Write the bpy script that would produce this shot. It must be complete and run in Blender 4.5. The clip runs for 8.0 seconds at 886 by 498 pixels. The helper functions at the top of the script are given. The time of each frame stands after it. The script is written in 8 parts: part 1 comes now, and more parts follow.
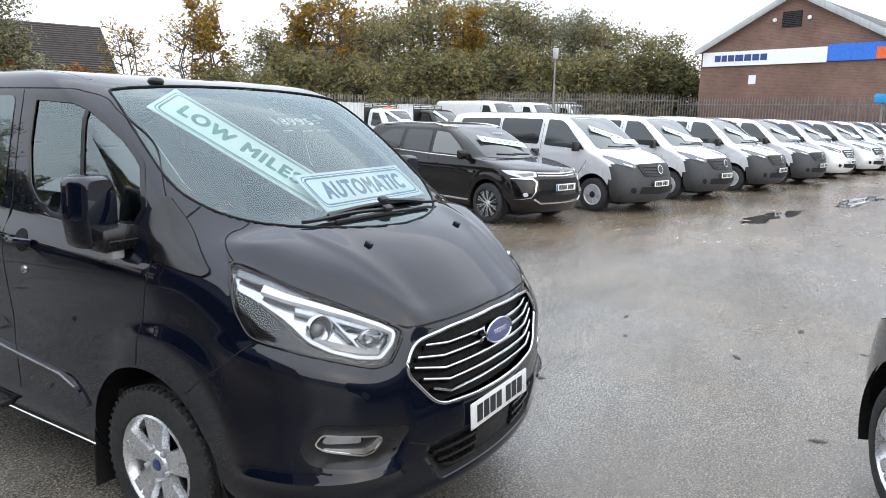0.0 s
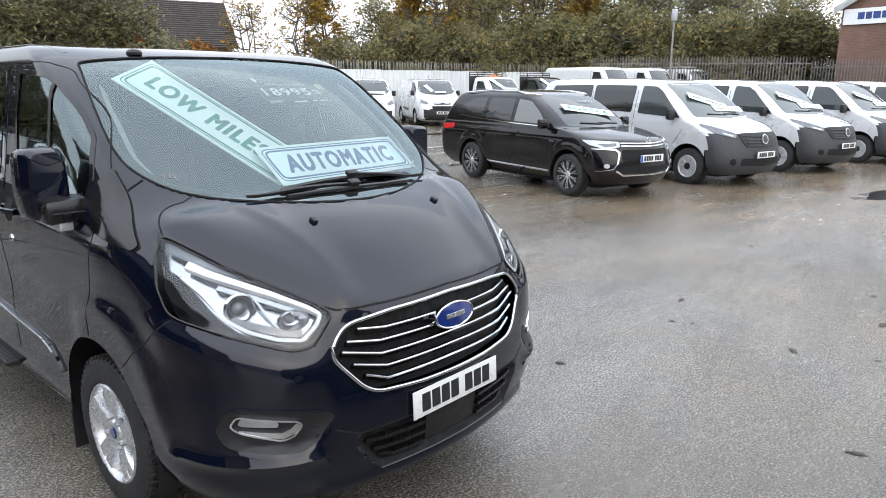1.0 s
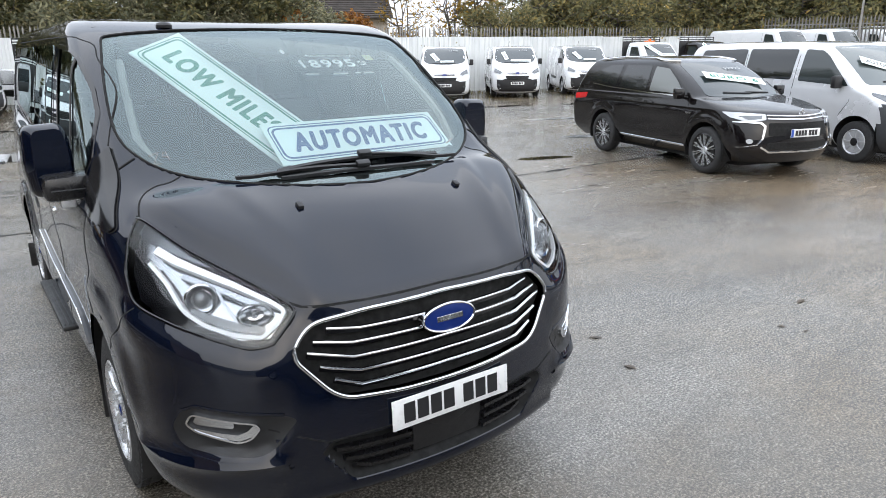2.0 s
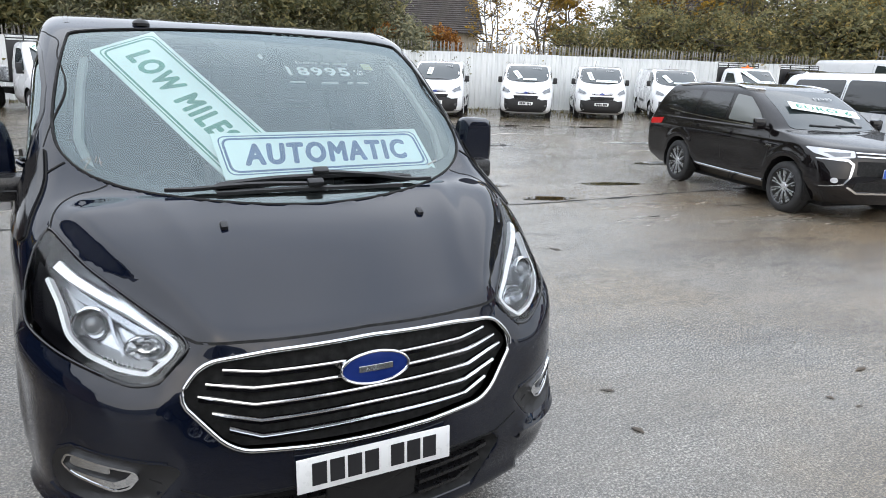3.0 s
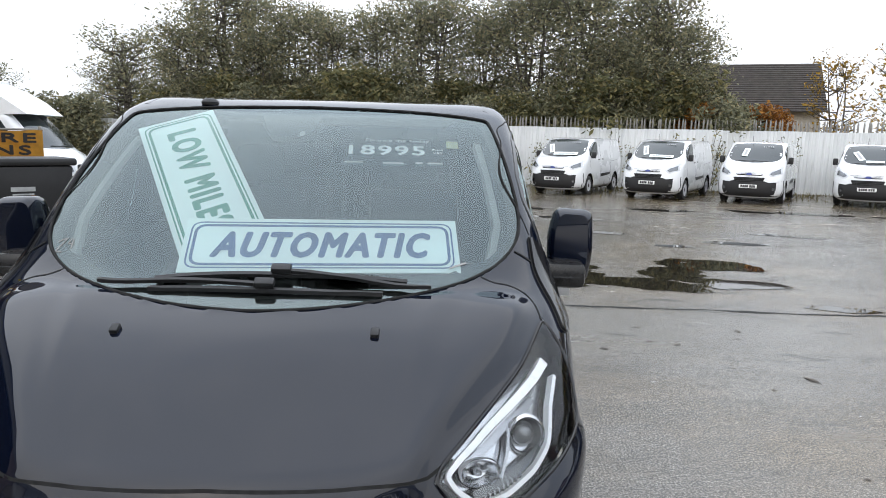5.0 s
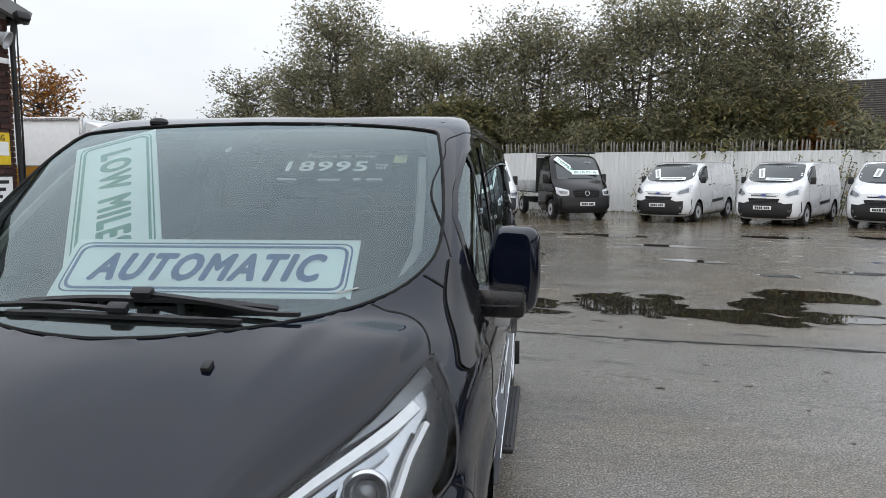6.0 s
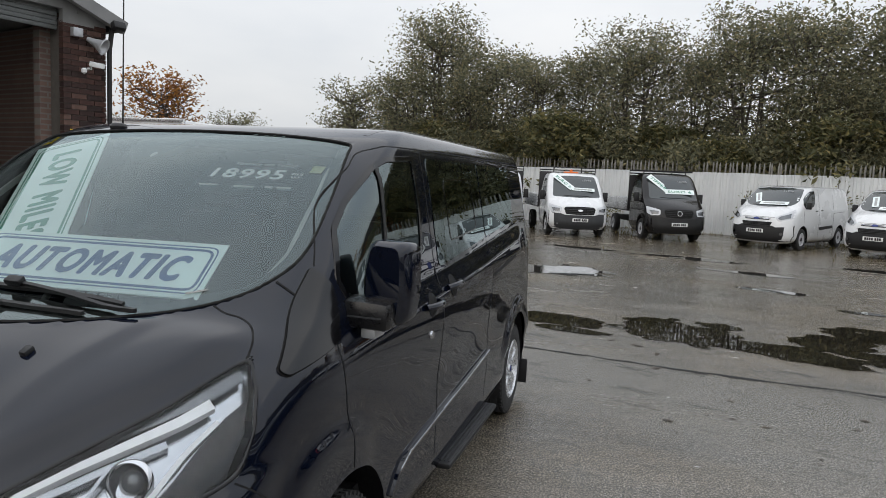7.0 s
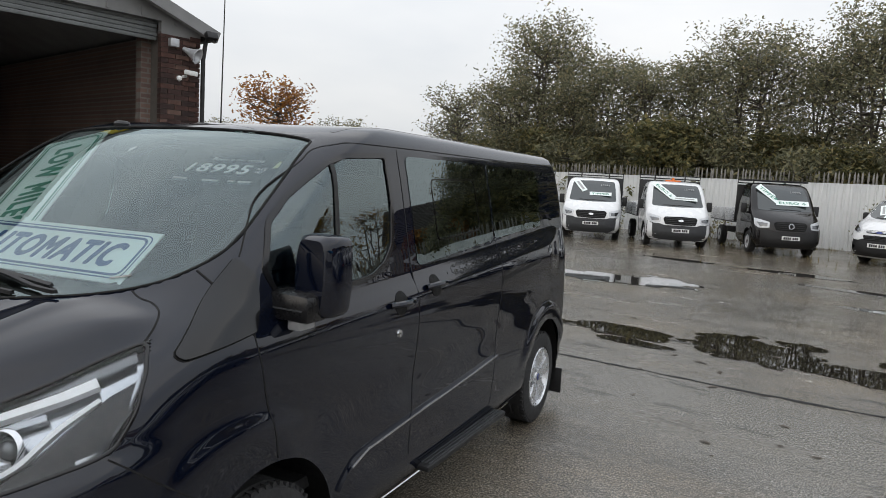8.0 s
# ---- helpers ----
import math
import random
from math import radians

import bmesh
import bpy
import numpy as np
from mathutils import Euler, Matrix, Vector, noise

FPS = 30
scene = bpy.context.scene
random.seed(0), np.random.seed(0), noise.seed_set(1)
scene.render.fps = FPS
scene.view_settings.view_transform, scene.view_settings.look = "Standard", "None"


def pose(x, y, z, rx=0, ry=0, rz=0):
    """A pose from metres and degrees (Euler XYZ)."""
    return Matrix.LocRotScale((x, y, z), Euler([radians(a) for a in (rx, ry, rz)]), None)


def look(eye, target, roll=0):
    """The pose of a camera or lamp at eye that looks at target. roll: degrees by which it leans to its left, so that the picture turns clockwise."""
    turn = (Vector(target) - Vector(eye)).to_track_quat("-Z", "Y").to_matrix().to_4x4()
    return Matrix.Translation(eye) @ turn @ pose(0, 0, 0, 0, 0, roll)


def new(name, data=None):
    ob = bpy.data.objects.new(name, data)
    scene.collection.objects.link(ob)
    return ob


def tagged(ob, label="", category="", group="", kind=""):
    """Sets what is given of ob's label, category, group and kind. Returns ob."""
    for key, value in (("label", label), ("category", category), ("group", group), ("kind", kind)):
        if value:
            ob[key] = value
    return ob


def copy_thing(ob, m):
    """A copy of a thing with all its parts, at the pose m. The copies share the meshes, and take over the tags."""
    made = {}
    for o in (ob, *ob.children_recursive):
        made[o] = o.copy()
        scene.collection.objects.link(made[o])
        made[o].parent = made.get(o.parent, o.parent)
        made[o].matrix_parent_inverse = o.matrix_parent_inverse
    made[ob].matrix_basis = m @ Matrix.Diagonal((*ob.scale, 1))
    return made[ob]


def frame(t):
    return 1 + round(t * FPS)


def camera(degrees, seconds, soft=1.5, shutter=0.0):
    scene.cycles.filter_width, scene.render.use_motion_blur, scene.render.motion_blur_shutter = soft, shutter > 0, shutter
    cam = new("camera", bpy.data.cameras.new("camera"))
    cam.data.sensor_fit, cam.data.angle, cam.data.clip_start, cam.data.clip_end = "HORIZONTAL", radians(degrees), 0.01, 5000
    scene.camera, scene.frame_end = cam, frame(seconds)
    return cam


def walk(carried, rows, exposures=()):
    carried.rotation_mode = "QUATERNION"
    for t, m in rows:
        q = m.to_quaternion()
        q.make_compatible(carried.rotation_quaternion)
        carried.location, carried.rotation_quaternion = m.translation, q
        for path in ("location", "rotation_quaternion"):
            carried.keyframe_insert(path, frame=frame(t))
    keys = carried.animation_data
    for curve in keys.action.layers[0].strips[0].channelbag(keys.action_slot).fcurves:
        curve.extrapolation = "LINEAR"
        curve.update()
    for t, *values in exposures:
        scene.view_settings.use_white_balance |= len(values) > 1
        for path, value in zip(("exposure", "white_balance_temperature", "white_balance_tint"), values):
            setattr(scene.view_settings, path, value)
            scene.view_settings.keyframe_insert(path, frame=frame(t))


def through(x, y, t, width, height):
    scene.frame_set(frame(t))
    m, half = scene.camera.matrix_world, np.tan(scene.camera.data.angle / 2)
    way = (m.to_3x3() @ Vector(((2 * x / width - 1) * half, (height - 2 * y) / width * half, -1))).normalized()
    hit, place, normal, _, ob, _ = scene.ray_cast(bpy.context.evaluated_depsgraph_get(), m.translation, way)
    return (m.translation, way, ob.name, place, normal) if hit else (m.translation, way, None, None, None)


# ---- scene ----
cam = camera(65.2, 8.0, 0.9)
PATH = [
    (0, (-2.578, -1.306, 1.776), (-0.91, -0.269, 1.4), 1.1),
    (0.5, (-2.297, -1.565, 1.777), (-0.709, -0.405, 1.411), 1.5),
    (1, (-2.019, -1.726, 1.781), (-0.565, -0.434, 1.316), 0.3),
    (2.5, (-1.038, -1.887, 1.788), (-0.048, -0.236, 1.248), 0.6),
    (3, (-0.763, -1.821, 1.776), (0.156, -0.119, 1.266), 1.9),
    (3.5, (-0.439, -1.713, 1.77), (0.259, 0.109, 1.328), 0.3),
    (4, (-0.081, -1.654, 1.792), (0.256, 0.273, 1.377), 0.2),
    (4.2, (-0.013, -1.631, 1.795), (0.286, 0.302, 1.379), 0.8),
    (5.5, (0.852, -1.221, 1.752), (0.701, 0.759, 1.507), 0.7),
    (6, (1.142, -1.073, 1.721), (0.854, 0.893, 1.492), 0.0),
    (6.5, (1.472, -0.971, 1.755), (1.116, 0.988, 1.571), 1.5),
    (7, (1.896, -0.932, 1.75), (1.31, 0.97, 1.545), 2.5),
    (7.5, (2.194, -0.822, 1.737), (1.465, 1.028, 1.52), 2.2),
    (8, (2.446, -0.671, 1.74), (1.565, 1.113, 1.54), 3.3),
]
walk(cam, [(t, look(eye, target, roll)) for t, eye, target, roll in PATH],
     [(0, 0.9, 6500, 10), (1, 0.93, 6500, 10), (2.5, 0.90, 6500, 10), (4.2, 0.80, 6550, 10), (5.5, 0.48, 6600, 10), (6.5, 0.02, 6750, 10), (7, -0.02, 6850, 10), (8, 0.06, 6900, 10)])

# ---- overcast daylight ----
world = bpy.data.worlds.new("overcast_sky")
scene.world = world
world.use_nodes = True
wn, wl = world.node_tree.nodes, world.node_tree.links
wn.clear()
w_out = wn.new("ShaderNodeOutputWorld")
w_bg = wn.new("ShaderNodeBackground")
w_mix = wn.new("ShaderNodeMixRGB")
w_sky = wn.new("ShaderNodeTexSky")
w_sky.sky_type = "NISHITA"
w_sky.sun_disc = False
w_sky.sun_elevation = radians(28)
w_sky.sun_rotation = radians(200)
w_sky.dust_density = 6.0
w_cloud = wn.new("ShaderNodeTexNoise")
w_map = wn.new("ShaderNodeMapping")
w_tc = wn.new("ShaderNodeTexCoord")
w_map.inputs["Scale"].default_value = (1.0, 1.0, 3.0)
w_cloud.inputs["Scale"].default_value = 1.6
w_cloud.inputs["Detail"].default_value = 5
w_ramp = wn.new("ShaderNodeValToRGB")
w_ramp.color_ramp.elements[0].position, w_ramp.color_ramp.elements[0].color = 0.25, (7.6, 8.4, 9.5, 1)
w_ramp.color_ramp.elements[1].position, w_ramp.color_ramp.elements[1].color = 0.72, (10.9, 11.3, 11.9, 1)
wl.new(w_tc.outputs["Generated"], w_map.inputs[0])
wl.new(w_map.outputs[0], w_cloud.inputs["Vector"])
wl.new(w_cloud.outputs["Fac"], w_ramp.inputs[0])
w_mix.inputs[0].default_value = 0.9
wl.new(w_sky.outputs[0], w_mix.inputs[1])
wl.new(w_ramp.outputs[0], w_mix.inputs[2])
# thin cloud: bluer overhead, whiter towards the horizon
w_sep = wn.new("ShaderNodeSeparateXYZ")
w_zen = wn.new("ShaderNodeValToRGB")
w_zen.color_ramp.elements[0].position, w_zen.color_ramp.elements[0].color = 0.02, (0.77, 0.765, 0.755, 1)
w_zen.color_ramp.elements[1].position, w_zen.color_ramp.elements[1].color = 0.90, (1.15, 1.205, 1.29, 1)
w_mul = wn.new("ShaderNodeMixRGB")
w_mul.blend_type = "MULTIPLY"
w_mul.inputs[0].default_value = 1.0
wl.new(w_tc.outputs["Generated"], w_sep.inputs[0])
wl.new(w_sep.outputs[2], w_zen.inputs[0])
wl.new(w_mix.outputs[0], w_mul.inputs[1])
wl.new(w_zen.outputs[0], w_mul.inputs[2])
wl.new(w_mul.outputs[0], w_bg.inputs[0])
w_bg.inputs[1].default_value = 0.106
wl.new(w_bg.outputs[0], w_out.inputs[0])

sun = new("sun", bpy.data.lights.new("sun", "SUN"))
sun.data.energy = 0.7
sun.data.angle = radians(150)
sun.data.color = (1.0, 0.93, 0.82)
sun.matrix_basis = look((0, 0, 30), (5, 14, 0))

# The yard is laid out on a grid turned against the black van.
LOT = pose(0, 0, 0, 0, 0, -15)


def lot(u, v, z=0.0, rz=0.0):
    return LOT @ pose(u, v, z, 0, 0, rz)
# ---- materials ----
class Nodes:
    """A principled material with short calls to add nodes."""

    def __init__(self, name):
        self.mat = bpy.data.materials.new(name)
        self.mat.use_nodes = True
        self.tree = self.mat.node_tree
        self.bsdf = self.tree.nodes["Principled BSDF"]
        self.out = self.tree.nodes["Material Output"]
        self.coords = None

    def add(self, kind, **values):
        node = self.tree.nodes.new(kind)
        for key, value in values.items():
            node.inputs[key.replace("_", " ")].default_value = value
        return node

    def link(self, a, b):
        self.tree.links.new(a, b)

    def where(self):
        if not self.coords:
            self.coords = self.tree.nodes.new("ShaderNodeTexCoord")
        return self.coords.outputs["Object"]

    def noise(self, scale, detail=4.0, rough=0.55, stretch=None):
        n = self.add("ShaderNodeTexNoise", Scale=scale, Detail=detail, Roughness=rough)
        if stretch:
            m = self.tree.nodes.new("ShaderNodeMapping")
            m.inputs["Scale"].default_value = stretch
            self.link(self.where(), m.inputs[0])
            self.link(m.outputs[0], n.inputs["Vector"])
        else:
            self.link(self.where(), n.inputs["Vector"])
        return n.outputs["Fac"]

    def ramp(self, fac, stops):
        r = self.tree.nodes.new("ShaderNodeValToRGB")
        e = r.color_ramp.elements
        while len(e) < len(stops):
            e.new(0.5)
        for el, (pos, col) in zip(e, stops):
            el.position = pos
            el.color = (*col, 1) if len(col) == 3 else col
        self.link(fac, r.inputs[0])
        return r.outputs[0]

    def mix(self, fac, a, b, kind="MIX"):
        m = self.tree.nodes.new("ShaderNodeMixRGB")
        m.blend_type = kind
        for sock, v in zip(m.inputs, (fac, a, b)):
            if isinstance(v, (int, float)):
                sock.default_value = v
            elif isinstance(v, tuple):
                sock.default_value = (*v, 1)
            else:
                self.link(v, sock)
        return m.outputs[0]

    def bump(self, height, strength, distance=0.01):
        b = self.add("ShaderNodeBump", Strength=strength, Distance=distance)
        self.link(height, b.inputs["Height"])
        self.link(b.outputs[0], self.bsdf.inputs["Normal"])
        return b

    def put(self, **values):
        for key, value in values.items():
            sock = self.bsdf.inputs[key.replace("_", " ")]
            if hasattr(value, "is_output"):
                self.link(value, sock)
            elif isinstance(value, tuple):
                sock.default_value = (*value, 1)
            else:
                sock.default_value = value
        return self


def grey(v):
    return (v, v, v)


def plain(name, colour, rough=0.5, metal=0.0, vary=0.15, scale=9.0, bump=0.0, coat=0.0):
    n = Nodes(name)
    low = tuple(c * (1 - vary) for c in colour)
    high = tuple(min(1, c * (1 + vary)) for c in colour)
    n.put(Base_Color=n.ramp(n.noise(scale), [(0.3, low), (0.7, high)]), Metallic=metal, Coat_Weight=coat)
    r = n.ramp(n.noise(scale * 4, 6), [(0.3, grey(max(0.02, rough * 0.8))), (0.7, grey(min(1, rough * 1.2)))])
    n.put(Roughness=r)
    if bump:
        n.bump(n.noise(scale * 25, 5), bump, 0.004)
    return n.mat


def paint(name, colour, dirt=0.2, flake=0.0, ior=1.5):
    """Car paint under clear coat, with road film and dust specks."""
    n = Nodes(name)
    film = n.ramp(n.noise(1.4, 6, 0.6), [(0.35, grey(0.0)), (0.75, grey(dirt))])
    specks = n.ramp(n.noise(160, 2), [(0.70, grey(0.0)), (0.78, grey(dirt))])
    both = n.mix(1.0, film, specks, "ADD")
    n.put(Base_Color=n.mix(both, colour, (0.16, 0.15, 0.14)))
    n.put(Roughness=n.ramp(film, [(0.0, grey(0.26)), (0.4, grey(0.38))]), Coat_Weight=1.0, Coat_IOR=ior, Metallic=flake, Specular_IOR_Level=0.05 if max(colour) < 0.02 else 0.5)
    n.put(Coat_Roughness=n.ramp(n.noise(3.0, 7, 0.65), [(0.35, grey(0.008)), (0.80, grey(0.02 + 0.25 * dirt))]))
    return n.mat


def black_coat(name):
    """Deep blue-black paint under a hard clear coat, with a few dried specks."""
    n = Nodes(name)
    specks = n.ramp(n.noise(210, 2), [(0.735, grey(0.0)), (0.78, grey(0.05))])
    base = n.ramp(n.noise(2.2, 5), [(0.3, (0.0020, 0.0036, 0.0095)), (0.7, (0.0030, 0.0048, 0.0120))])
    n.put(Base_Color=n.mix(specks, base, (0.2, 0.19, 0.18)), Roughness=0.3, Specular_IOR_Level=0.0, Coat_Weight=1.0, Coat_IOR=1.53)
    n.put(Coat_Roughness=n.ramp(n.noise(3.0, 7, 0.65), [(0.4, grey(0.0)), (0.85, grey(0.03))]))
    return n.mat


def glass(name, tint, through=True, ior=1.72):
    n = Nodes(name)
    if through:
        n.tree.nodes.remove(n.bsdf)
        clear = n.tree.nodes.new("ShaderNodeBsdfTransparent")
        clear.inputs[0].default_value = (*tint, 1)
        gloss = n.tree.nodes.new("ShaderNodeBsdfGlossy")
        gloss.inputs["Roughness"].default_value = 0.0
        gloss.inputs[0].default_value = (0.84, 0.98, 1.0, 1)
        fres = n.add("ShaderNodeFresnel", IOR=ior)
        m = n.tree.nodes.new("ShaderNodeMixShader")
        n.link(fres.outputs[0], m.inputs[0])
        n.link(clear.outputs[0], m.inputs[1])
        n.link(gloss.outputs[0], m.inputs[2])
        n.link(m.outputs[0], n.out.inputs[0])
    else:
        n.put(Base_Color=tint, Roughness=n.ramp(n.noise(6, 5), [(0.3, grey(0.01)), (0.8, grey(0.05))]), IOR=min(ior, 2.2))
    return n.mat


def lamp_clear(name):
    n = Nodes(name)
    n.tree.nodes.remove(n.bsdf)
    clear = n.tree.nodes.new("ShaderNodeBsdfTransparent")
    clear.inputs[0].default_value = (0.93, 0.95, 0.96, 1)
    gloss = n.tree.nodes.new("ShaderNodeBsdfGlossy")
    gloss.inputs["Roughness"].default_value = 0.02
    fres = n.add("ShaderNodeFresnel", IOR=1.5)
    m = n.tree.nodes.new("ShaderNodeMixShader")
    n.link(fres.outputs[0], m.inputs[0])
    n.link(clear.outputs[0], m.inputs[1])
    n.link(gloss.outputs[0], m.inputs[2])
    n.link(m.outputs[0], n.out.inputs[0])
    return n.mat


BLACK_PAINT = black_coat("black_car_paint")
DARK_PAINT = paint("dark_brown_black_paint", (0.004, 0.003, 0.0035), 0.02, 0.0, 1.45)
SUV_PAINT = paint("charcoal_paint", (0.035, 0.036, 0.038), 0.3)
WHITE_PAINT = paint("white_van_paint", (0.74, 0.75, 0.76), 0.12)
SILVER_PAINT = paint("silver_van_paint", (0.66, 0.67, 0.69), 0.10, 0.2)
BLACK_TRIM = plain("black_textured_plastic", (0.009, 0.009, 0.010), 0.5, bump=0.15)
GREY_TRIM = plain("grey_bumper_plastic", (0.034, 0.036, 0.040), 0.55, bump=0.15)
GLOSS_BLACK = plain("gloss_black_plastic", (0.004, 0.004, 0.005), 0.10)
SATIN_BLACK = plain("satin_black_plastic", (0.007, 0.007, 0.008), 0.28)
SEAM = plain("dark_gap", (0.003, 0.003, 0.003), 0.9)
RUBBER = plain("tyre_rubber", (0.022, 0.022, 0.023), 0.75, vary=0.35, scale=14, bump=0.3)
ALLOY = plain("silver_alloy", (0.62, 0.63, 0.65), 0.28, 0.75, vary=0.1)
STEEL = plain("silver_wheel_cover", (0.50, 0.51, 0.53), 0.38, 0.4)
CHROME = plain("chrome", (0.64, 0.65, 0.67), 0.08, 1.0, vary=0.05)
LAMP_SILVER = plain("silver_lamp_reflector", (0.50, 0.51, 0.53), 0.16, 0.95)
LAMP_SATIN = plain("satin_silver_lamp_trim", (0.40, 0.41, 0.43), 0.24, 0.9, vary=0.06)
LIGHT_WHITE = plain("white_light_guide", (0.93, 0.94, 0.95), 0.3, vary=0.02)
LENS_GLASS = plain("projector_lens_glass", (0.10, 0.105, 0.11), 0.05, 0.5, coat=1.0)
DARK_CHROME = plain("dark_reflector", (0.16, 0.165, 0.17), 0.2, 1.0)
SCREEN = glass("windscreen_glass", (0.78, 0.86, 0.85), ior=1.95)
PRIVACY = glass("privacy_glass", (0.24, 0.26, 0.27), ior=2.3)
DOOR_PANE = glass("door_glass", (0.70, 0.78, 0.77), ior=2.15)
DARK_GLASS = glass("dark_tinted_glass", (0.006, 0.008, 0.010), False)
CAR_GLASS = glass("car_window_glass", (0.028, 0.036, 0.038), False)
# paler than CAR_GLASS: part of the sky's glare is put into the base colour
BRIGHT_SCREEN = glass("sky_lit_windscreen", (0.07, 0.085, 0.085), False, 1.75)
# opaque pane: the brightness seen through it is put into a pale base colour
DAYLIT_GLASS = glass("pale_car_window_glass", (0.15, 0.16, 0.155), False)
LAMP_CLEAR = lamp_clear("clear_lamp_cover")
BOARD_WHITE = plain("printed_board_white", (0.80, 0.87, 0.86), 0.45, vary=0.03)
INK_BLUE = plain("dark_blue_print", (0.012, 0.060, 0.21), 0.5)
INK_GREEN = plain("green_print", (0.010, 0.20, 0.125), 0.5)
INK_DARK = plain("black_print", (0.015, 0.015, 0.017), 0.5)
INK_WHITE = plain("white_print", (0.85, 0.86, 0.86), 0.5, vary=0.04)
GREY_PRINT = plain("grey_print", (0.35, 0.36, 0.36), 0.5)
STICKER = plain("pale_yellow_sticker", (0.6, 0.62, 0.35), 0.5)
PLATE_WHITE = plain("number_plate_white", (0.78, 0.78, 0.77), 0.3, vary=0.04)
BADGE_BLUE = plain("badge_blue_enamel", (0.012, 0.03, 0.17), 0.18, 0.3, coat=1.0)
PLATE_BLUE = plain("plate_blue_band", (0.02, 0.08, 0.4), 0.4)
AMBER = plain("amber_lens", (0.75, 0.16, 0.02), 0.25)
RED_LENS = plain("red_lens", (0.45, 0.012, 0.012), 0.2)
CABIN = plain("dark_cabin_trim", (0.022, 0.023, 0.025), 0.7, bump=0.1)
SEAT_CLOTH = plain("charcoal_seat_cloth", (0.03, 0.031, 0.034), 0.9, bump=0.2)
PALE_TRIM = plain("pale_grey_pillar_trim", (0.30, 0.31, 0.30), 0.7)
# ---- mesh tools ----
from mathutils.bvhtree import BVHTree


def finish(name, bm, material, parent=None, label="", smooth=True):
    bmesh.ops.recalc_face_normals(bm, faces=bm.faces)
    return link_mesh(name, bm, material, parent, label, smooth)


def link_mesh(name, bm, material, parent=None, label="", smooth=True):
    me = bpy.data.meshes.new(name)
    bm.to_mesh(me)
    bm.free()
    if smooth:
        me.shade_smooth()
        me.set_sharp_from_angle(angle=radians(38))
    for m in material if isinstance(material, (list, tuple)) else [material]:
        me.materials.append(m)
    ob = new(name, me)
    if parent:
        ob.parent = parent
    if label:
        tagged(ob, label)
    return ob


def part(name, bm, material, parent, label="", smooth=True):
    return finish(name, bm, material, parent, label, smooth)


def thing(name, label, category, group="", kind="", m=None):
    ob = new(name)
    ob.empty_display_size = 0.1
    if m is not None:
        ob.matrix_basis = m
    return tagged(ob, label, category, group, kind)


def add_box(bm, x0, x1, y0, y1, z0, z1, bevel=0.0, m=None):
    made = bmesh.ops.create_cube(bm, size=1, matrix=Matrix.Translation(((x0 + x1) / 2, (y0 + y1) / 2, (z0 + z1) / 2))
                                 @ Matrix.Diagonal((x1 - x0, y1 - y0, z1 - z0, 1)))
    verts = made["verts"]
    if bevel:
        edges = list({e for v in verts for e in v.link_edges})
        got = bmesh.ops.bevel(bm, geom=edges, offset=bevel, segments=2, affect="EDGES", profile=0.5)
        verts = list({v for f in got["faces"] for v in f.verts} | {v for v in verts if v.is_valid})
    if m is not None:
        bmesh.ops.transform(bm, matrix=m, verts=verts)
    return verts


def box(x0, x1, y0, y1, z0, z1, bevel=0.0):
    bm = bmesh.new()
    add_box(bm, x0, x1, y0, y1, z0, z1, bevel)
    return bm


def add_tube(bm, points, radius, sides=8, closed=False, radii=None):
    rings = []
    pts = [Vector(p) for p in points]
    n = len(pts)
    for i, p in enumerate(pts):
        a = pts[(i - 1) % n] if closed or i > 0 else p
        b = pts[(i + 1) % n] if closed or i < n - 1 else p
        d = (b - a).normalized()
        up = Vector((0, 0, 1)) if abs(d.z) < 0.9 else Vector((1, 0, 0))
        s = d.cross(up).normalized()
        t = s.cross(d)
        r = radii[i] if radii else radius
        rings.append([bm.verts.new(p + r * (math.cos(k * math.tau / sides) * s + math.sin(k * math.tau / sides) * t)) for k in range(sides)])
    for i in range(n if closed else n - 1):
        a, b = rings[i], rings[(i + 1) % n]
        for k in range(sides):
            bm.faces.new((a[k], a[(k + 1) % sides], b[(k + 1) % sides], b[k]))
    if not closed:
        bm.faces.new(rings[0][::-1])
        bm.faces.new(rings[-1])


def tube(points, radius, sides=8, closed=False, radii=None):
    bm = bmesh.new()
    add_tube(bm, points, radius, sides, closed, radii)
    return bm


def add_lathe(bm, profile, axis="x", sides=32, centre=(0, 0, 0), caps=False):
    """Turn a profile of (along, radius) about an axis."""
    c = Vector(centre)
    rings = []
    for along, r in profile:
        ring = []
        for k in range(sides):
            a = k * math.tau / sides
            p = {"x": (along, r * math.cos(a), r * math.sin(a)), "y": (r * math.cos(a), along, r * math.sin(a)), "z": (r * math.cos(a), r * math.sin(a), along)}[axis]
            ring.append(bm.verts.new(c + Vector(p)))
        rings.append(ring)
    for a, b in zip(rings, rings[1:]):
        for k in range(sides):
            bm.faces.new((a[k], a[(k + 1) % sides], b[(k + 1) % sides], b[k]))
    if caps:
        bm.faces.new(rings[0])
        bm.faces.new(rings[-1])


def lathe(profile, axis="x", sides=32, centre=(0, 0, 0), caps=False):
    bm = bmesh.new()
    add_lathe(bm, profile, axis, sides, centre, caps)
    return bm


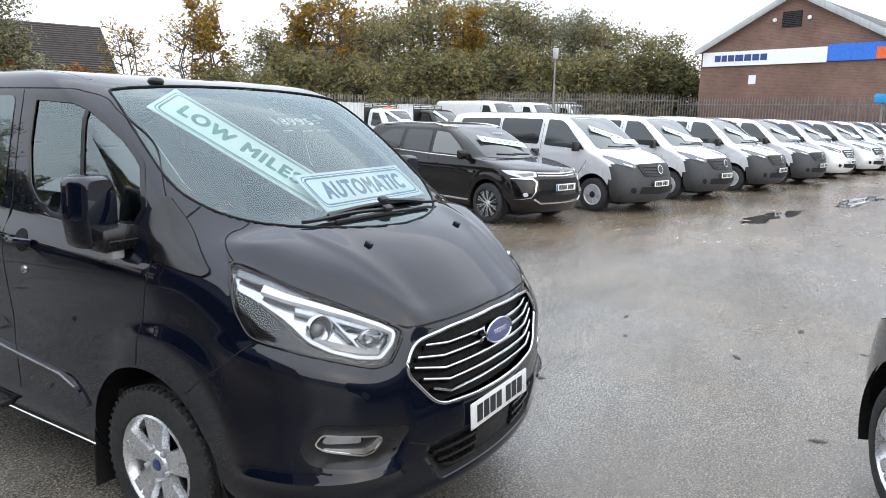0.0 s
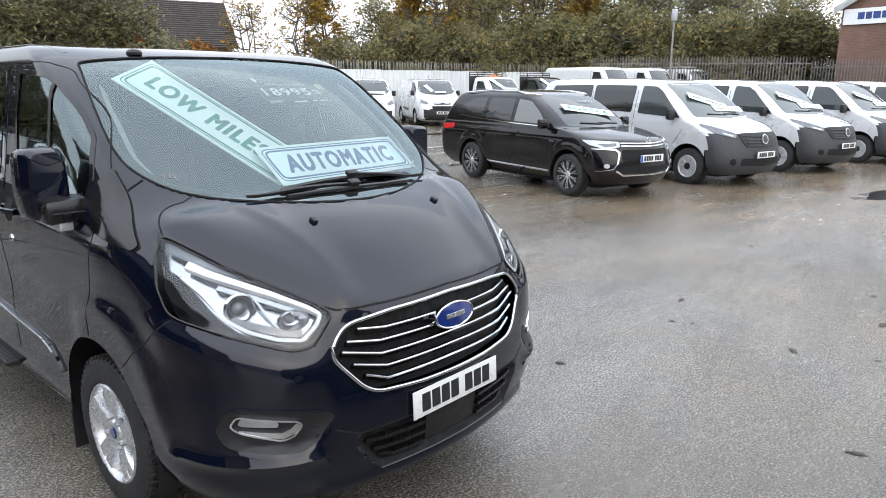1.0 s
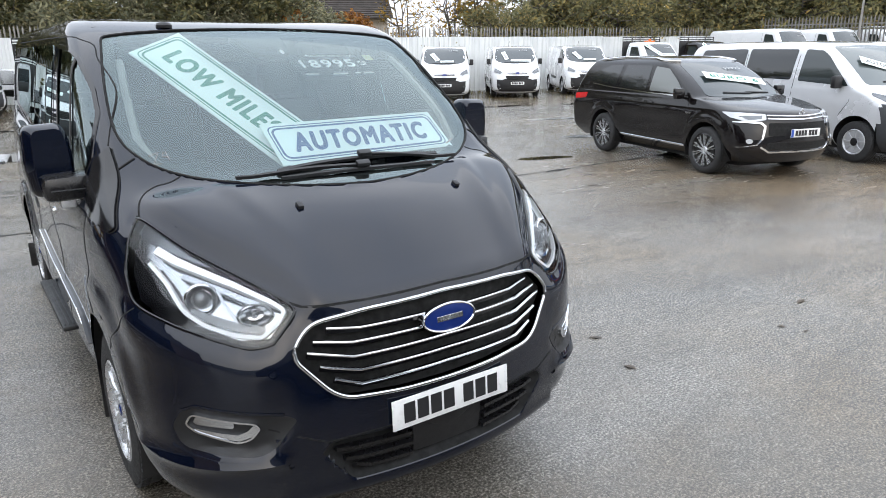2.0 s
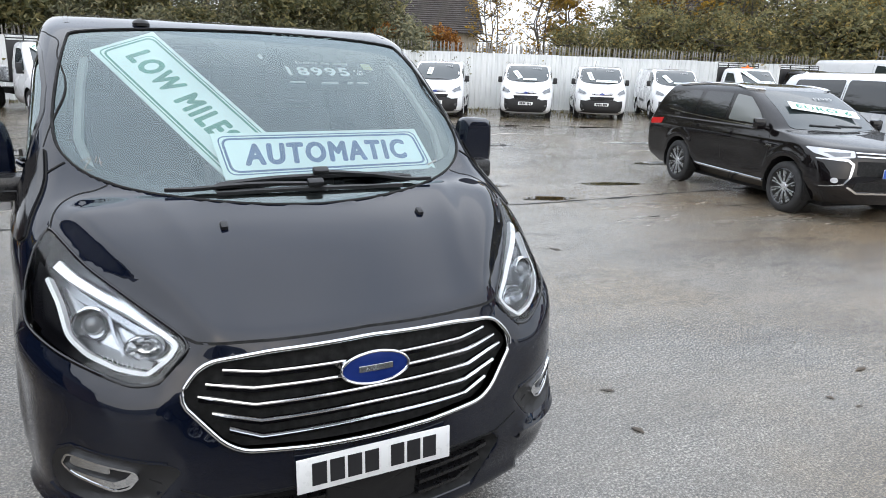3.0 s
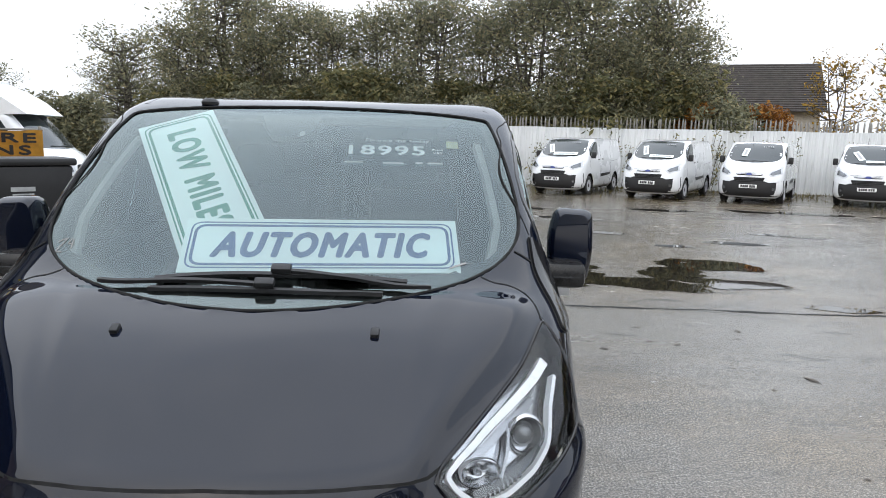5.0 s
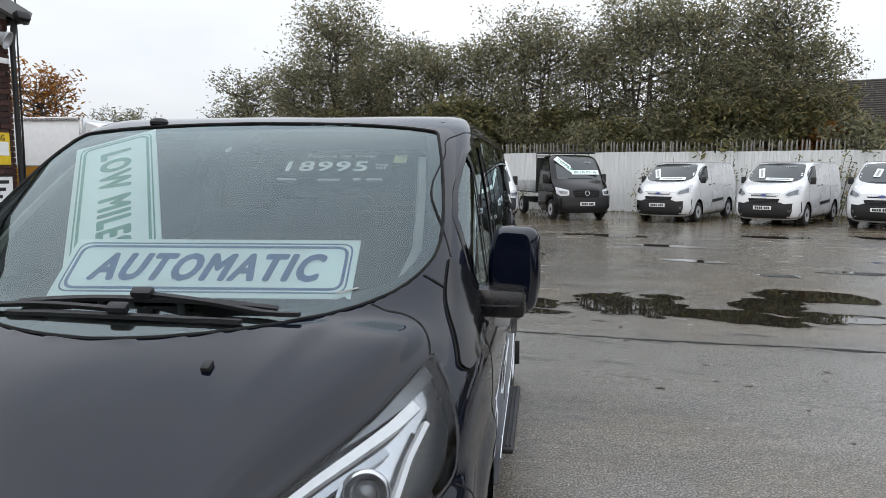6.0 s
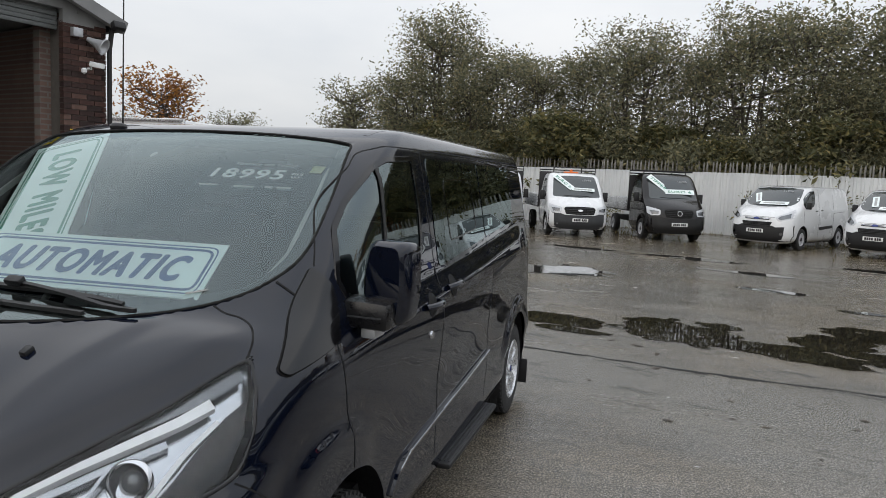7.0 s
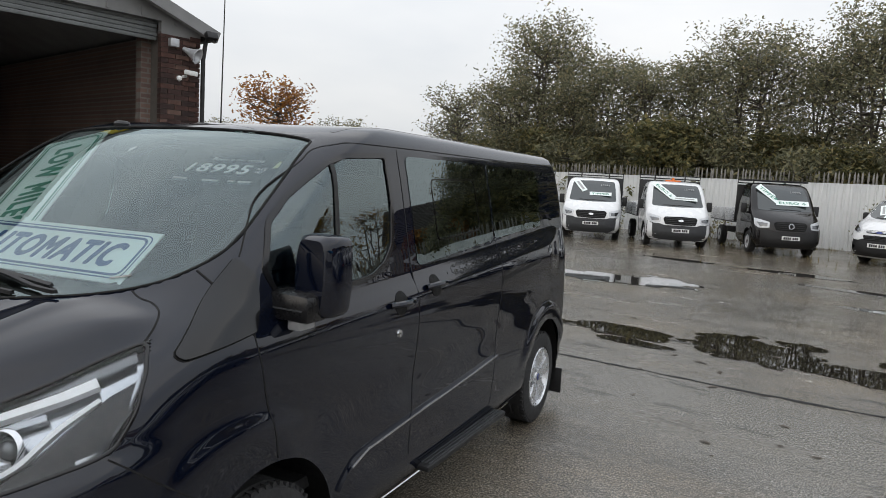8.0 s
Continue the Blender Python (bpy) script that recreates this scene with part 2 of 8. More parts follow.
def rounded(points, r, n=4):
    """A polygon with its corners rounded by r (one number, or one a corner)."""
    out, m = [], len(points)
    for i, p in enumerate(points):
        rad = r[i] if isinstance(r, (list, tuple)) else r
        p = Vector(p)
        a, b = Vector(points[i - 1]), Vector(points[(i + 1) % m])
        if rad <= 0:
            out.append(tuple(p))
            continue
        da, db = (a - p), (b - p)
        ra, rb = min(rad, da.length * 0.48), min(rad, db.length * 0.48)
        s, e = p + da.normalized() * ra, p + db.normalized() * rb
        for k in range(n + 1):
            t = k / n
            q = (1 - t) ** 2 * s + 2 * t * (1 - t) * p + t * t * e
            out.append(tuple(q))
    return out


def dense(points, step, closed=True):
    out, n = [], len(points)
    for i in range(n if closed else n - 1):
        a, b = Vector(points[i]), Vector(points[(i + 1) % n])
        k = max(1, int((b - a).length / step))
        out += [tuple(a.lerp(b, j / k)) for j in range(k)]
    if not closed:
        out.append(tuple(points[-1]))
    return out


def spline(keys, subs):
    """Catmull-Rom through rows of numbers."""
    rows = [np.array(k, float) for k in keys]
    out = []
    for i in range(len(rows) - 1):
        p0, p1, p2, p3 = rows[max(0, i - 1)], rows[i], rows[i + 1], rows[min(len(rows) - 1, i + 2)]
        n = subs[i] if isinstance(subs, (list, tuple)) else subs
        for k in range(n):
            t = k / n
            m1, m2 = (p2 - p0) * 0.5, (p3 - p1) * 0.5
            h = 2 * t**3 - 3 * t**2 + 1, t**3 - 2 * t**2 + t, -2 * t**3 + 3 * t**2, t**3 - t**2
            v = h[0] * p1 + h[1] * m1 + h[2] * p2 + h[3] * m2
            lo, hi = np.minimum(p1, p2), np.maximum(p1, p2)
            out.append(np.clip(v, lo - 0.01, hi + 0.01))
    out.append(rows[-1])
    return out


def shell(rows, subs, nose=10, corner=9, side=40, tail=5, tail_round=0.10, crown=0.0):
    """A car body as level outlines. Rows: z, front y, x and y where the front turns, half width, y where the side begins, rear y."""
    bm = bmesh.new()
    loops = []
    for z, yf, xa, ya, w, yb, yr in spline(rows, subs):
        half = []
        for k in range(nose):
            t = k / nose
            half.append((xa * t, yf + (ya - yf) * t**2.0))
        slope = 2.0 * (ya - yf) / max(xa, 1e-3)
        c0 = (xa + (w - xa) * 0.62, ya + slope * (w - xa) * 0.62)
        c1 = (w, max(c0[1], yb - (yb - ya) * 0.55))
        for k in range(corner):
            t = k / corner
            f = (1 - t) ** 3, 3 * t * (1 - t) ** 2, 3 * t * t * (1 - t), t**3
            half.append((f[0] * xa + f[1] * c0[0] + f[2] * c1[0] + f[3] * w, f[0] * ya + f[1] * c0[1] + f[2] * c1[1] + f[3] * yb))
        r = min(tail_round, w * 0.9)
        for k in range(side):
            t = k / side
            half.append((w, yb + (yr - r - yb) * t))
        for k in range(tail + 1):
            a = k / tail * math.pi / 2
            half.append((w - r + r * math.cos(a), yr - r + r * math.sin(a)))
        for k in range(1, 5):
            half.append(((w - r) * (1 - k / 4), yr + 0.012 * math.sin(k / 4 * math.pi / 2)))
        right = [bm.verts.new((x, y, z)) for x, y in half]
        left = [bm.verts.new((-x, y, z)) for x, y in half[1:-1]][::-1]
        loops.append(right + left)
    for a, b in zip(loops, loops[1:]):
        n = len(a)
        for k in range(n):
            bm.faces.new((a[k], a[(k + 1) % n], b[(k + 1) % n], b[k]))
    top = loops[-1]
    n = len(top)
    h = n // 2
    for k in range(h):
        bm.faces.new([top[k], top[k + 1], top[(n - k - 1) % n], top[(n - k) % n]] if 0 < k < h - 1 else
                     ([top[0], top[1], top[n - 1]] if k == 0 else [top[h - 1], top[h], top[h + 1]]))
    bmesh.ops.recalc_face_normals(bm, faces=bm.faces)
    return bm


def inside(poly, a, b):
    hit = False
    j = len(poly) - 1
    for i in range(len(poly)):
        (x1, y1), (x2, y2) = poly[i], poly[j]
        if (y1 > b) != (y2 > b) and a < (x2 - x1) * (b - y1) / (y2 - y1) + x1:
            hit = not hit
        j = i
    return hit


def nearest(poly, a, b):
    p, best, at = Vector((a, b)), 1e9, None
    for i in range(len(poly)):
        u, v = Vector(poly[i - 1]), Vector(poly[i])
        d = v - u
        t = max(0, min(1, (p - u).dot(d) / max(d.length_squared, 1e-9)))
        q = u + d * t
        if (q - p).length < best:
            best, at = (q - p).length, q
    return at


VIEW = {"front": (0, 2), "side": (1, 2), "top": (0, 1)}


def pierce(bm, poly, view, keep=lambda c: True, mirror=True):
    """Cut an opening with the outline poly through the shell, seen from the front, side or top."""
    i, j = VIEW[view]
    polys = [poly]
    if mirror and view != "side":
        polys.append([(-a, b) for a, b in poly])
    for q in polys:
        gone = [f for f in bm.faces if keep(f.calc_center_median()) and inside(q, f.calc_center_median()[i], f.calc_center_median()[j])]
        edge = {v for f in gone for v in f.verts if any(g not in set(gone) for g in v.link_faces)} if len(gone) < 400 else None
        if edge is None:
            g = set(gone)
            edge = {v for f in gone for v in f.verts if any(k not in g for k in v.link_faces)}
        for v in edge:
            n = nearest(q, v.co[i], v.co[j])
            v.co[i], v.co[j] = n
        bmesh.ops.delete(bm, geom=gone, context="FACES")


class Skin:
    """Finds the body's surface, to lay panes, trims and lamps on it."""

    def __init__(self, bm):
        bm.normal_update()
        self.tree = BVHTree.FromBMesh(bm)

    def at(self, view, a, b, lift=0.0, sign=1, near=None):
        if view == "front":
            o, d = Vector((a, -5, b)), Vector((0, 1, 0))
        elif view == "side":
            o, d = Vector((5 * sign, a, b)), Vector((-sign, 0, 0))
        elif view == "rear":
            o, d = Vector((a, 20, b)), Vector((0, -1, 0))
        else:
            o, d = Vector((a, b, 6)), Vector((0, 0, -1))
        p, n, _, _ = self.tree.ray_cast(o, d)
        if p is None:
            p, n, _, _ = self.tree.find_nearest(o + d * (5 if view != "top" else 4.5))
        if n.dot(d) > 0:
            n = -n
        return p + n * lift, n

    def pane(self, poly, view, lift=0.004, thick=0.006, sign=1, rings=6, bm=None, step=0.05):
        """A panel that lies on the surface inside the outline poly, with an edge of its own."""
        bm = bm or bmesh.new()
        poly = dense(poly, step)
        ca = sum(p[0] for p in poly) / len(poly)
        cb = sum(p[1] for p in poly) / len(poly)
        low = [bm.verts.new(self.at(view, a, b, lift - thick, sign)[0]) for a, b in poly]
        loops = [low]
        for k in range(rings):
            f = 1 - k / rings
            if k == 0:
                f = 0.999
            loops.append([bm.verts.new(self.at(view, ca + (a - ca) * f, cb + (b - cb) * f, lift, sign)[0]) for a, b in poly])
        mid = bm.verts.new(self.at(view, ca, cb, lift, sign)[0])
        n = len(poly)
        for p, q in zip(loops, loops[1:]):
            for k in range(n):
                bm.faces.new((p[k], p[(k + 1) % n], q[(k + 1) % n], q[k]))
        for k in range(n):
            bm.faces.new((loops[-1][k], loops[-1][(k + 1) % n], mid))
        return bm

    def strip(self, line, width, view, lift=0.003, sign=1, thick=0.004, closed=False, bm=None, step=0.04):
        """A raised strip along a line on the surface."""
        bm = bm or bmesh.new()
        pts = dense(line, step, closed)
        n = len(pts)
        rows = []
        for k, p in enumerate(pts):
            a = Vector(pts[(k - 1) % n] if closed or k else p)
            b = Vector(pts[(k + 1) % n] if closed or k < n - 1 else p)
            d = b - a
            d = d.normalized() if d.length else Vector((1, 0))
            s = Vector((-d.y, d.x))
            w = width(k / max(1, n - 1)) if callable(width) else width
            c, nn = self.at(view, p[0], p[1], 0, sign)
            tang = {"front": Vector((s.x, 0, s.y)), "side": Vector((0, s.x, s.y)), "top": Vector((s.x, s.y, 0)), "rear": Vector((s.x, 0, s.y))}[view]
            tang = tang - nn * tang.dot(nn)
            tang = tang.normalized() if tang.length > 0.1 else tang
            rows.append([bm.verts.new(c + tang * w / 2 + nn * (lift - thick)), bm.verts.new(c + tang * w * 0.42 + nn * lift),
                         bm.verts.new(c - tang * w * 0.42 + nn * lift), bm.verts.new(c - tang * w / 2 + nn * (lift - thick))])
        for k in range(n if closed else n - 1):
            p, q = rows[k], rows[(k + 1) % n]
            for i in range(3):
                bm.faces.new((p[i], p[i + 1], q[i + 1], q[i]))
        if not closed:
            bm.faces.new(rows[0])
            bm.faces.new(rows[-1][::-1])
        return bm


def circle(a, b, r, n=40):
    return [(a + r * math.cos(k * math.tau / n), b + r * math.sin(k * math.tau / n)) for k in range(n)]


def arch(bm, y, z, r, width):
    """Cut a wheel arch and give it a dark liner; returns one liner mesh a side."""
    pierce(bm, circle(y, z, r), "side", keep=lambda c: abs(c.x) > 0.45)
    liners = []
    for s in (1, -1):
        liner = bmesh.new()
        rows = []
        for k in range(25):
            a = -0.35 + k / 24 * (math.pi + 0.7)
            rows.append([liner.verts.new((s * x, y + rr * math.cos(a), max(0.14, z + rr * math.sin(a))))
                         for x, rr in ((width - 0.012, r + 0.012), (width - 0.06, r + 0.02), (0.5, r + 0.02), (0.5, 0.02))])
        for p, q in zip(rows, rows[1:]):
            for i in range(3):
                liner.faces.new((p[i], p[i + 1], q[i + 1], q[i]))
        liners.append(liner)
    return liners
# ---- wheels ----
def add_spoke(bm, a, r0, r1, w0, w1, x0, x1, depth):
    """One tapered wheel spoke at the angle a, from radius r0 to r1; x is outwards."""
    d, s = Vector((0, math.cos(a), math.sin(a))), Vector((0, -math.sin(a), math.cos(a)))
    ring = []
    for r, w, x in ((r0, w0, x0), ((r0 + r1) / 2, (w0 + w1) / 2, (x0 + x1) / 2 + 0.006), (r1, w1, x1)):
        c = d * r
        ring.append([bm.verts.new(c + s * (-w) + Vector((x - depth, 0, 0))), bm.verts.new(c - s * w * 0.75 + Vector((x, 0, 0))),
                     bm.verts.new(c + s * w * 0.75 + Vector((x, 0, 0))), bm.verts.new(c + s * w + Vector((x - depth, 0, 0)))])
    for p, q in zip(ring, ring[1:]):
        for i in range(3):
            bm.faces.new((p[i], p[i + 1], q[i + 1], q[i]))


def make_wheel(parent, m, radius=0.335, width=0.205, rim=0.215, style="alloy", metal=None, cap=None, detail=1.0):
    """A wheel whose outer side looks along +x: tyre, rim, hub cap."""
    sides = int(40 * detail)
    tyre = bmesh.new()
    h = width / 2
    prof = [(h - 0.012, rim), (h, rim + 0.012), (h + 0.004, (rim + radius) / 2), (h - 0.008, radius - 0.018), (h - 0.03, radius - 0.004)]
    for k in range(3):
        x = h * (0.62 - 0.62 * k)
        prof += [(x + 0.012, radius), (x + 0.004, radius - 0.008), (x - 0.004, radius - 0.008), (x - 0.012, radius)]
    prof += [(-h + 0.03, radius - 0.004), (-h, radius - 0.03), (-h, rim)]
    add_lathe(tyre, prof, "x", sides)
    if detail >= 1:
        for k in range(56):
            a = k * math.tau / 56
            for x0, x1 in ((h - 0.040, h - 0.012), (-h + 0.012, -h + 0.04)):
                add_box(tyre, x0, x1, -0.008, 0.008, radius - 0.016, radius + 0.001, 0, Matrix.Rotation(a, 4, "X"))
    ob = new("wheel")
    ob.parent = parent
    ob.matrix_basis = m
    part("tyre", tyre, RUBBER, ob)
    bm = bmesh.new()
    well = bmesh.new() if style == "ten" else bm
    add_lathe(well, [(h - 0.004, rim + 0.004), (h + 0.002, rim - 0.004), (h - 0.012, rim - 0.018), (h - 0.05, rim - 0.03), (-h + 0.02, rim - 0.03)], "x", sides)
    if style == "ten":
        part("rim_well", well, GLOSS_BLACK, ob, "gloss black rim")
    if style == "alloy":
        for k in range(5):
            for off in (-0.17, 0.17):
                add_spoke(bm, k * math.tau / 5 + off + math.pi / 2, 0.045, rim - 0.012, 0.030, 0.036, h - 0.022, h - 0.008, 0.03)
    elif style == "ten":
        for k in range(10):
            a = k * math.tau / 10 + math.pi / 2
            for off in (-0.10, 0.10):
                add_spoke(bm, a + off, 0.05, rim - 0.006, 0.004, 0.0065, h - 0.018, h - 0.006, 0.03)
    else:
        add_lathe(bm, [(h - 0.02, 0.03), (h - 0.018, rim * 0.55), (h - 0.008, rim * 0.68), (h - 0.02, rim - 0.012)], "x", sides)
        for k in range(8):
            a = k * math.tau / 8
            add_spoke(bm, a, rim * 0.3, rim - 0.02, 0.012, 0.024, h - 0.012, h - 0.004, 0.012)
    add_lathe(bm, [(h - 0.012, 0.001), (h - 0.010, 0.05), (h - 0.022, 0.062), (h - 0.05, 0.07)], "x", 20)
    part("rim", bm, metal or ALLOY, ob, "silver alloy rim" if style != "steel" else "silver wheel trim")
    if style == "ten":
        dark = bmesh.new()
        for k in range(10):
            add_spoke(dark, k * math.tau / 10 + math.pi / 2 + math.pi / 10, 0.05, rim - 0.02, 0.020, 0.036, h - 0.026, h - 0.016, 0.03)
        part("spoke_infill", dark, GLOSS_BLACK, ob, "black spoke infill")
    if detail >= 0.6:
        back = bmesh.new()
        add_lathe(back, [(h - 0.075, 0.001), (h - 0.075, rim - 0.03)], "x", 24)
        part("brake", back, DARK_CHROME if style != "steel" else SEAM, ob, "dark brake disc behind the spokes")
    if style == "steel":
        c = bmesh.new()
        add_lathe(c, [(h - 0.004, 0.001), (h - 0.003, rim * 0.26), (h - 0.008, rim * 0.32)], "x", 18)
        part("hub_cap", c, BLACK_TRIM, ob, "black hub centre")
    if cap:
        c = bmesh.new()
        add_lathe(c, [(h - 0.006, 0.001), (h - 0.006, 0.022), (h - 0.011, 0.028)], "x", 20)
        part("centre_cap", c, cap, ob, "round centre cap")
    if detail >= 1:
        for k in range(5):
            a = k * math.tau / 5 + math.pi / 2 + math.pi / 5
            nut = lathe([(h - 0.03, 0.012), (h - 0.006, 0.012), (h - 0.003, 0.008), (h - 0.003, 0.001)], "x", 6, (0, 0.072 * math.cos(a), 0.072 * math.sin(a)))
            part("wheel_nut", nut, STEEL, ob)
    return ob


# ---- the black van ----
VAN_LOW = [
    (0.20, 0.16, 0.54, 0.26, 0.79, 0.70, 4.42),
    (0.27, 0.05, 0.60, 0.16, 0.90, 0.64, 4.70),
    (0.36, 0.00, 0.64, 0.11, 0.950, 0.62, 4.73),
    (0.50, -0.015, 0.65, 0.095, 0.965, 0.62, 4.75),
    (0.65, -0.01, 0.65, 0.10, 0.972, 0.64, 4.75),
    (0.80, 0.005, 0.63, 0.125, 0.972, 0.66, 4.75),
    (0.92, 0.025, 0.61, 0.155, 0.970, 0.69, 4.75),
    (1.00, 0.060, 0.59, 0.195, 0.967, 0.72, 4.75),
    (1.05, 0.115, 0.58, 0.25, 0.966, 0.76, 4.75),
    (1.11, 0.19, 0.60, 0.335, 0.964, 0.82, 4.75),
    (1.18, 0.29, 0.66, 0.46, 0.960, 0.92, 4.75),
    (1.24, 0.40, 0.72, 0.60, 0.954, 1.02, 4.745),
]
VAN_HIGH = [
    (1.285, 0.52, 0.755, 0.72, 0.946, 1.10, 4.74),
    (1.315, 0.60, 0.770, 0.79, 0.940, 1.16, 4.735),
    (1.36, 0.68, 0.765, 0.86, 0.932, 1.22, 4.73),
    (1.45, 0.80, 0.745, 0.96, 0.918, 1.30, 4.72),
    (1.58, 0.98, 0.72, 1.11, 0.898, 1.43, 4.70),
    (1.72, 1.19, 0.69, 1.30, 0.874, 1.58, 4.67),
    (1.80, 1.33, 0.672, 1.42, 0.858, 1.69, 4.65),
    (1.86, 1.46, 0.650, 1.535, 0.846, 1.78, 4.63),
    (1.90, 1.575, 0.625, 1.635, 0.828, 1.86, 4.61),
    (1.935, 1.74, 0.59, 1.78, 0.796, 1.97, 4.59),
    (1.955, 1.98, 0.54, 2.0, 0.745, 2.12, 4.52),
    (1.968, 2.28, 0.45, 2.29, 0.64, 2.38, 4.40),
    (1.975, 2.65, 0.25, 2.65, 0.45, 2.70, 4.15),
]
FRONT_AXLE, REAR_AXLE = 1.085, 4.14


def smooth_step(a, b, v):
    t = max(0.0, min(1.0, (v - a) / (b - a)))
    return t * t * (3 - 2 * t)


def curved(line, n=6):
    return [tuple(p) for p in spline(line, n)] if len(line) > 2 else line


def both(poly):
    """A symmetric outline from its right half, which starts and ends on the middle line."""
    return poly + [(-a, b) for a, b in poly[::-1] if abs(a) > 1e-6]


def mirrored(poly, s):
    return [(s * a, b) for a, b in poly]


def words(text, width, height, material, parent, m, bold=0.0, shear=0.0, name="lettering", label=""):
    """Flat lettering, fitted to a width and height, its middle at m."""
    cu = bpy.data.curves.new(name, "FONT")
    cu.body = text
    cu.shear = shear
    cu.resolution_u = 3
    cu.space_character = 1.0 + 3.4 * bold
    cu.extrude = 0.0
    tmp = bpy.data.objects.new(name, cu)
    scene.collection.objects.link(tmp)
    bpy.context.view_layer.update()
    me = bpy.data.meshes.new_from_object(tmp.evaluated_get(bpy.context.evaluated_depsgraph_get()))
    bpy.data.objects.remove(tmp)
    xs = [v.co.x for v in me.vertices]
    ys = [v.co.y for v in me.vertices]
    cx, cy = (min(xs) + max(xs)) / 2, (min(ys) + max(ys)) / 2
    me.transform(Matrix.Diagonal((width / (max(xs) - min(xs)), height / (max(ys) - min(ys)), 1, 1)) @ Matrix.Translation((-cx, -cy, 0)))
    if bold:
        bm = bmesh.new()
        reach = bold * height
        for k in range(9):
            a = k * math.tau / 8
            first = len(bm.verts)
            bm.from_mesh(me)
            bm.verts.ensure_lookup_table()
            r = reach if k < 8 else 0.0
            for v in bm.verts[first:]:
                v.co += Vector((r * math.cos(a), r * math.sin(a), 0.00006 * k))
        bm.to_mesh(me)
        bm.free()
    me.materials.clear()
    me.materials.append(material)
    ob = new(name, me)
    ob.parent = parent
    ob.matrix_basis = m
    if label:
        tagged(ob, label)
    return ob


def axes(x, y, at):
    """A pose from the ways of its x and y axes."""
    x = Vector(x).normalized()
    z = x.cross(Vector(y)).normalized()
    y = z.cross(x)
    return Matrix.Translation(at) @ Matrix((x, y, z)).transposed().to_4x4()


def outline(poly, width, z=0.0, thick=0.0006):
    """A closed flat frame line along a polygon in the xy plane."""
    bm = bmesh.new()
    n = len(poly)
    ca, cb = sum(p[0] for p in poly) / n, sum(p[1] for p in poly) / n
    rows = []
    for k in range(n):
        a, b, c = Vector(poly[k - 1]), Vector(poly[k]), Vector(poly[(k + 1) % n])
        d = (c - a).normalized()
        s = Vector((-d.y, d.x)) * width / 2
        rows.append((bm.verts.new((*(b + s), z)), bm.verts.new((*(b - s), z))))
    for k in range(n):
        p, q = rows[k], rows[(k + 1) % n]
        bm.faces.new((p[0], p[1], q[1], q[0]))
    return bm


def sale_board(text, ink, m, label, width=0.885, height=0.267, italic=0.0, font_w=0.66, font_h=0.115, shift=0.0, skew=0.0):
    board = thing("sale_board", label, "sign", "sale boards in the black van", m=m)
    hw, hh = width / 2, height / 2
    slant = Matrix(((1, skew, 0, 0), (0, 1, 0, 0), (0, 0, 1, 0), (0, 0, 0, 1)))
    bm = bmesh.new()
    add_box(bm, -hw, hw, -hh, hh, -0.005, 0, 0.0015, slant)
    part("panel", bm, BOARD_WHITE, board)
    for inset, line in ((0.020, 0.0055), (0.034, 0.010)):
        a, b = hw - inset, hh - inset
        poly = rounded([(-a, -b), (a, -b), (a, b), (-a, b)], 0.035, 5)
        rim = outline(poly, line, 0.0012)
        bmesh.ops.transform(rim, matrix=slant, verts=rim.verts)
        part("border_line", rim, ink, board)
    w = words(text, font_w, font_h, ink, board, pose(0, 0, 0.0016), bold=0.055, shear=italic)
    w.data.transform(slant @ Matrix.Translation((shift, 0, 0)))
    return board


def number_plate(parent, m, width=0.52, height=0.112, blue=False):
    """A plate whose characters are plain bars."""
    ob = new("number_plate")
    ob.parent = parent
    ob.matrix_basis = m
    bm = bmesh.new()
    add_box(bm, -width / 2, width / 2, -0.006, 0, -height / 2, height / 2, 0.0015)
    part("plate_panel", bm, PLATE_WHITE, ob, "white reflective plate")
    x = -width * 0.41 + (0.03 if blue else 0)
    k = (width * 0.82 - (0.03 if blue else 0)) / 0.455
    for i in range(7):
        bm = bmesh.new()
        add_box(bm, x, x + 0.05 * k, -0.0075, -0.005, -height * 0.33, height * 0.33)
        part("character_bar", bm, INK_DARK, ob, smooth=False)
        x += (0.061 if i != 3 else 0.094) * k
    if blue:
        bm = bmesh.new()
        add_box(bm, -width / 2 + 0.002, -width / 2 + 0.045, -0.0074, -0.004, -height / 2 + 0.003, height / 2 - 0.003)
        part("band", bm, PLATE_BLUE, ob, "blue band")
    return ob


SCREEN_EDGE = [(0, 1.292), (0.25, 1.300), (0.54, 1.325), (0.70, 1.362), (0.785, 1.42), (0.822, 1.50), (0.795, 1.68), (0.745, 1.835), (0.70, 1.868), (0.4, 1.893), (0, 1.902)]
LAMP_EDGE = [(0.854, 1.239), (0.757, 1.148), (0.652, 1.079), (0.535, 1.002), (0.515, 0.972), (0.606, 0.878), (0.677, 0.871), (0.849, 0.937), (0.941, 0.982), (0.935, 1.076), (0.905, 1.166)]
GRILLE_EDGE = [(0, 0.967), (0.3, 0.954), (0.465, 0.936), (0.505, 0.915), (0.56, 0.850), (0.558, 0.825), (0.45, 0.695), (0.40, 0.668), (0.2, 0.655), (0, 0.653)]
DOOR_GLASS = [(1.11, 1.40), (1.19, 1.56), (1.30, 1.648), (1.40, 1.708), (1.53, 1.778), (1.64, 1.812), (1.93, 1.826), (1.945, 1.60), (1.92, 1.44), (1.85, 1.37), (1.74, 1.325), (1.45, 1.300), (1.16, 1.305)]
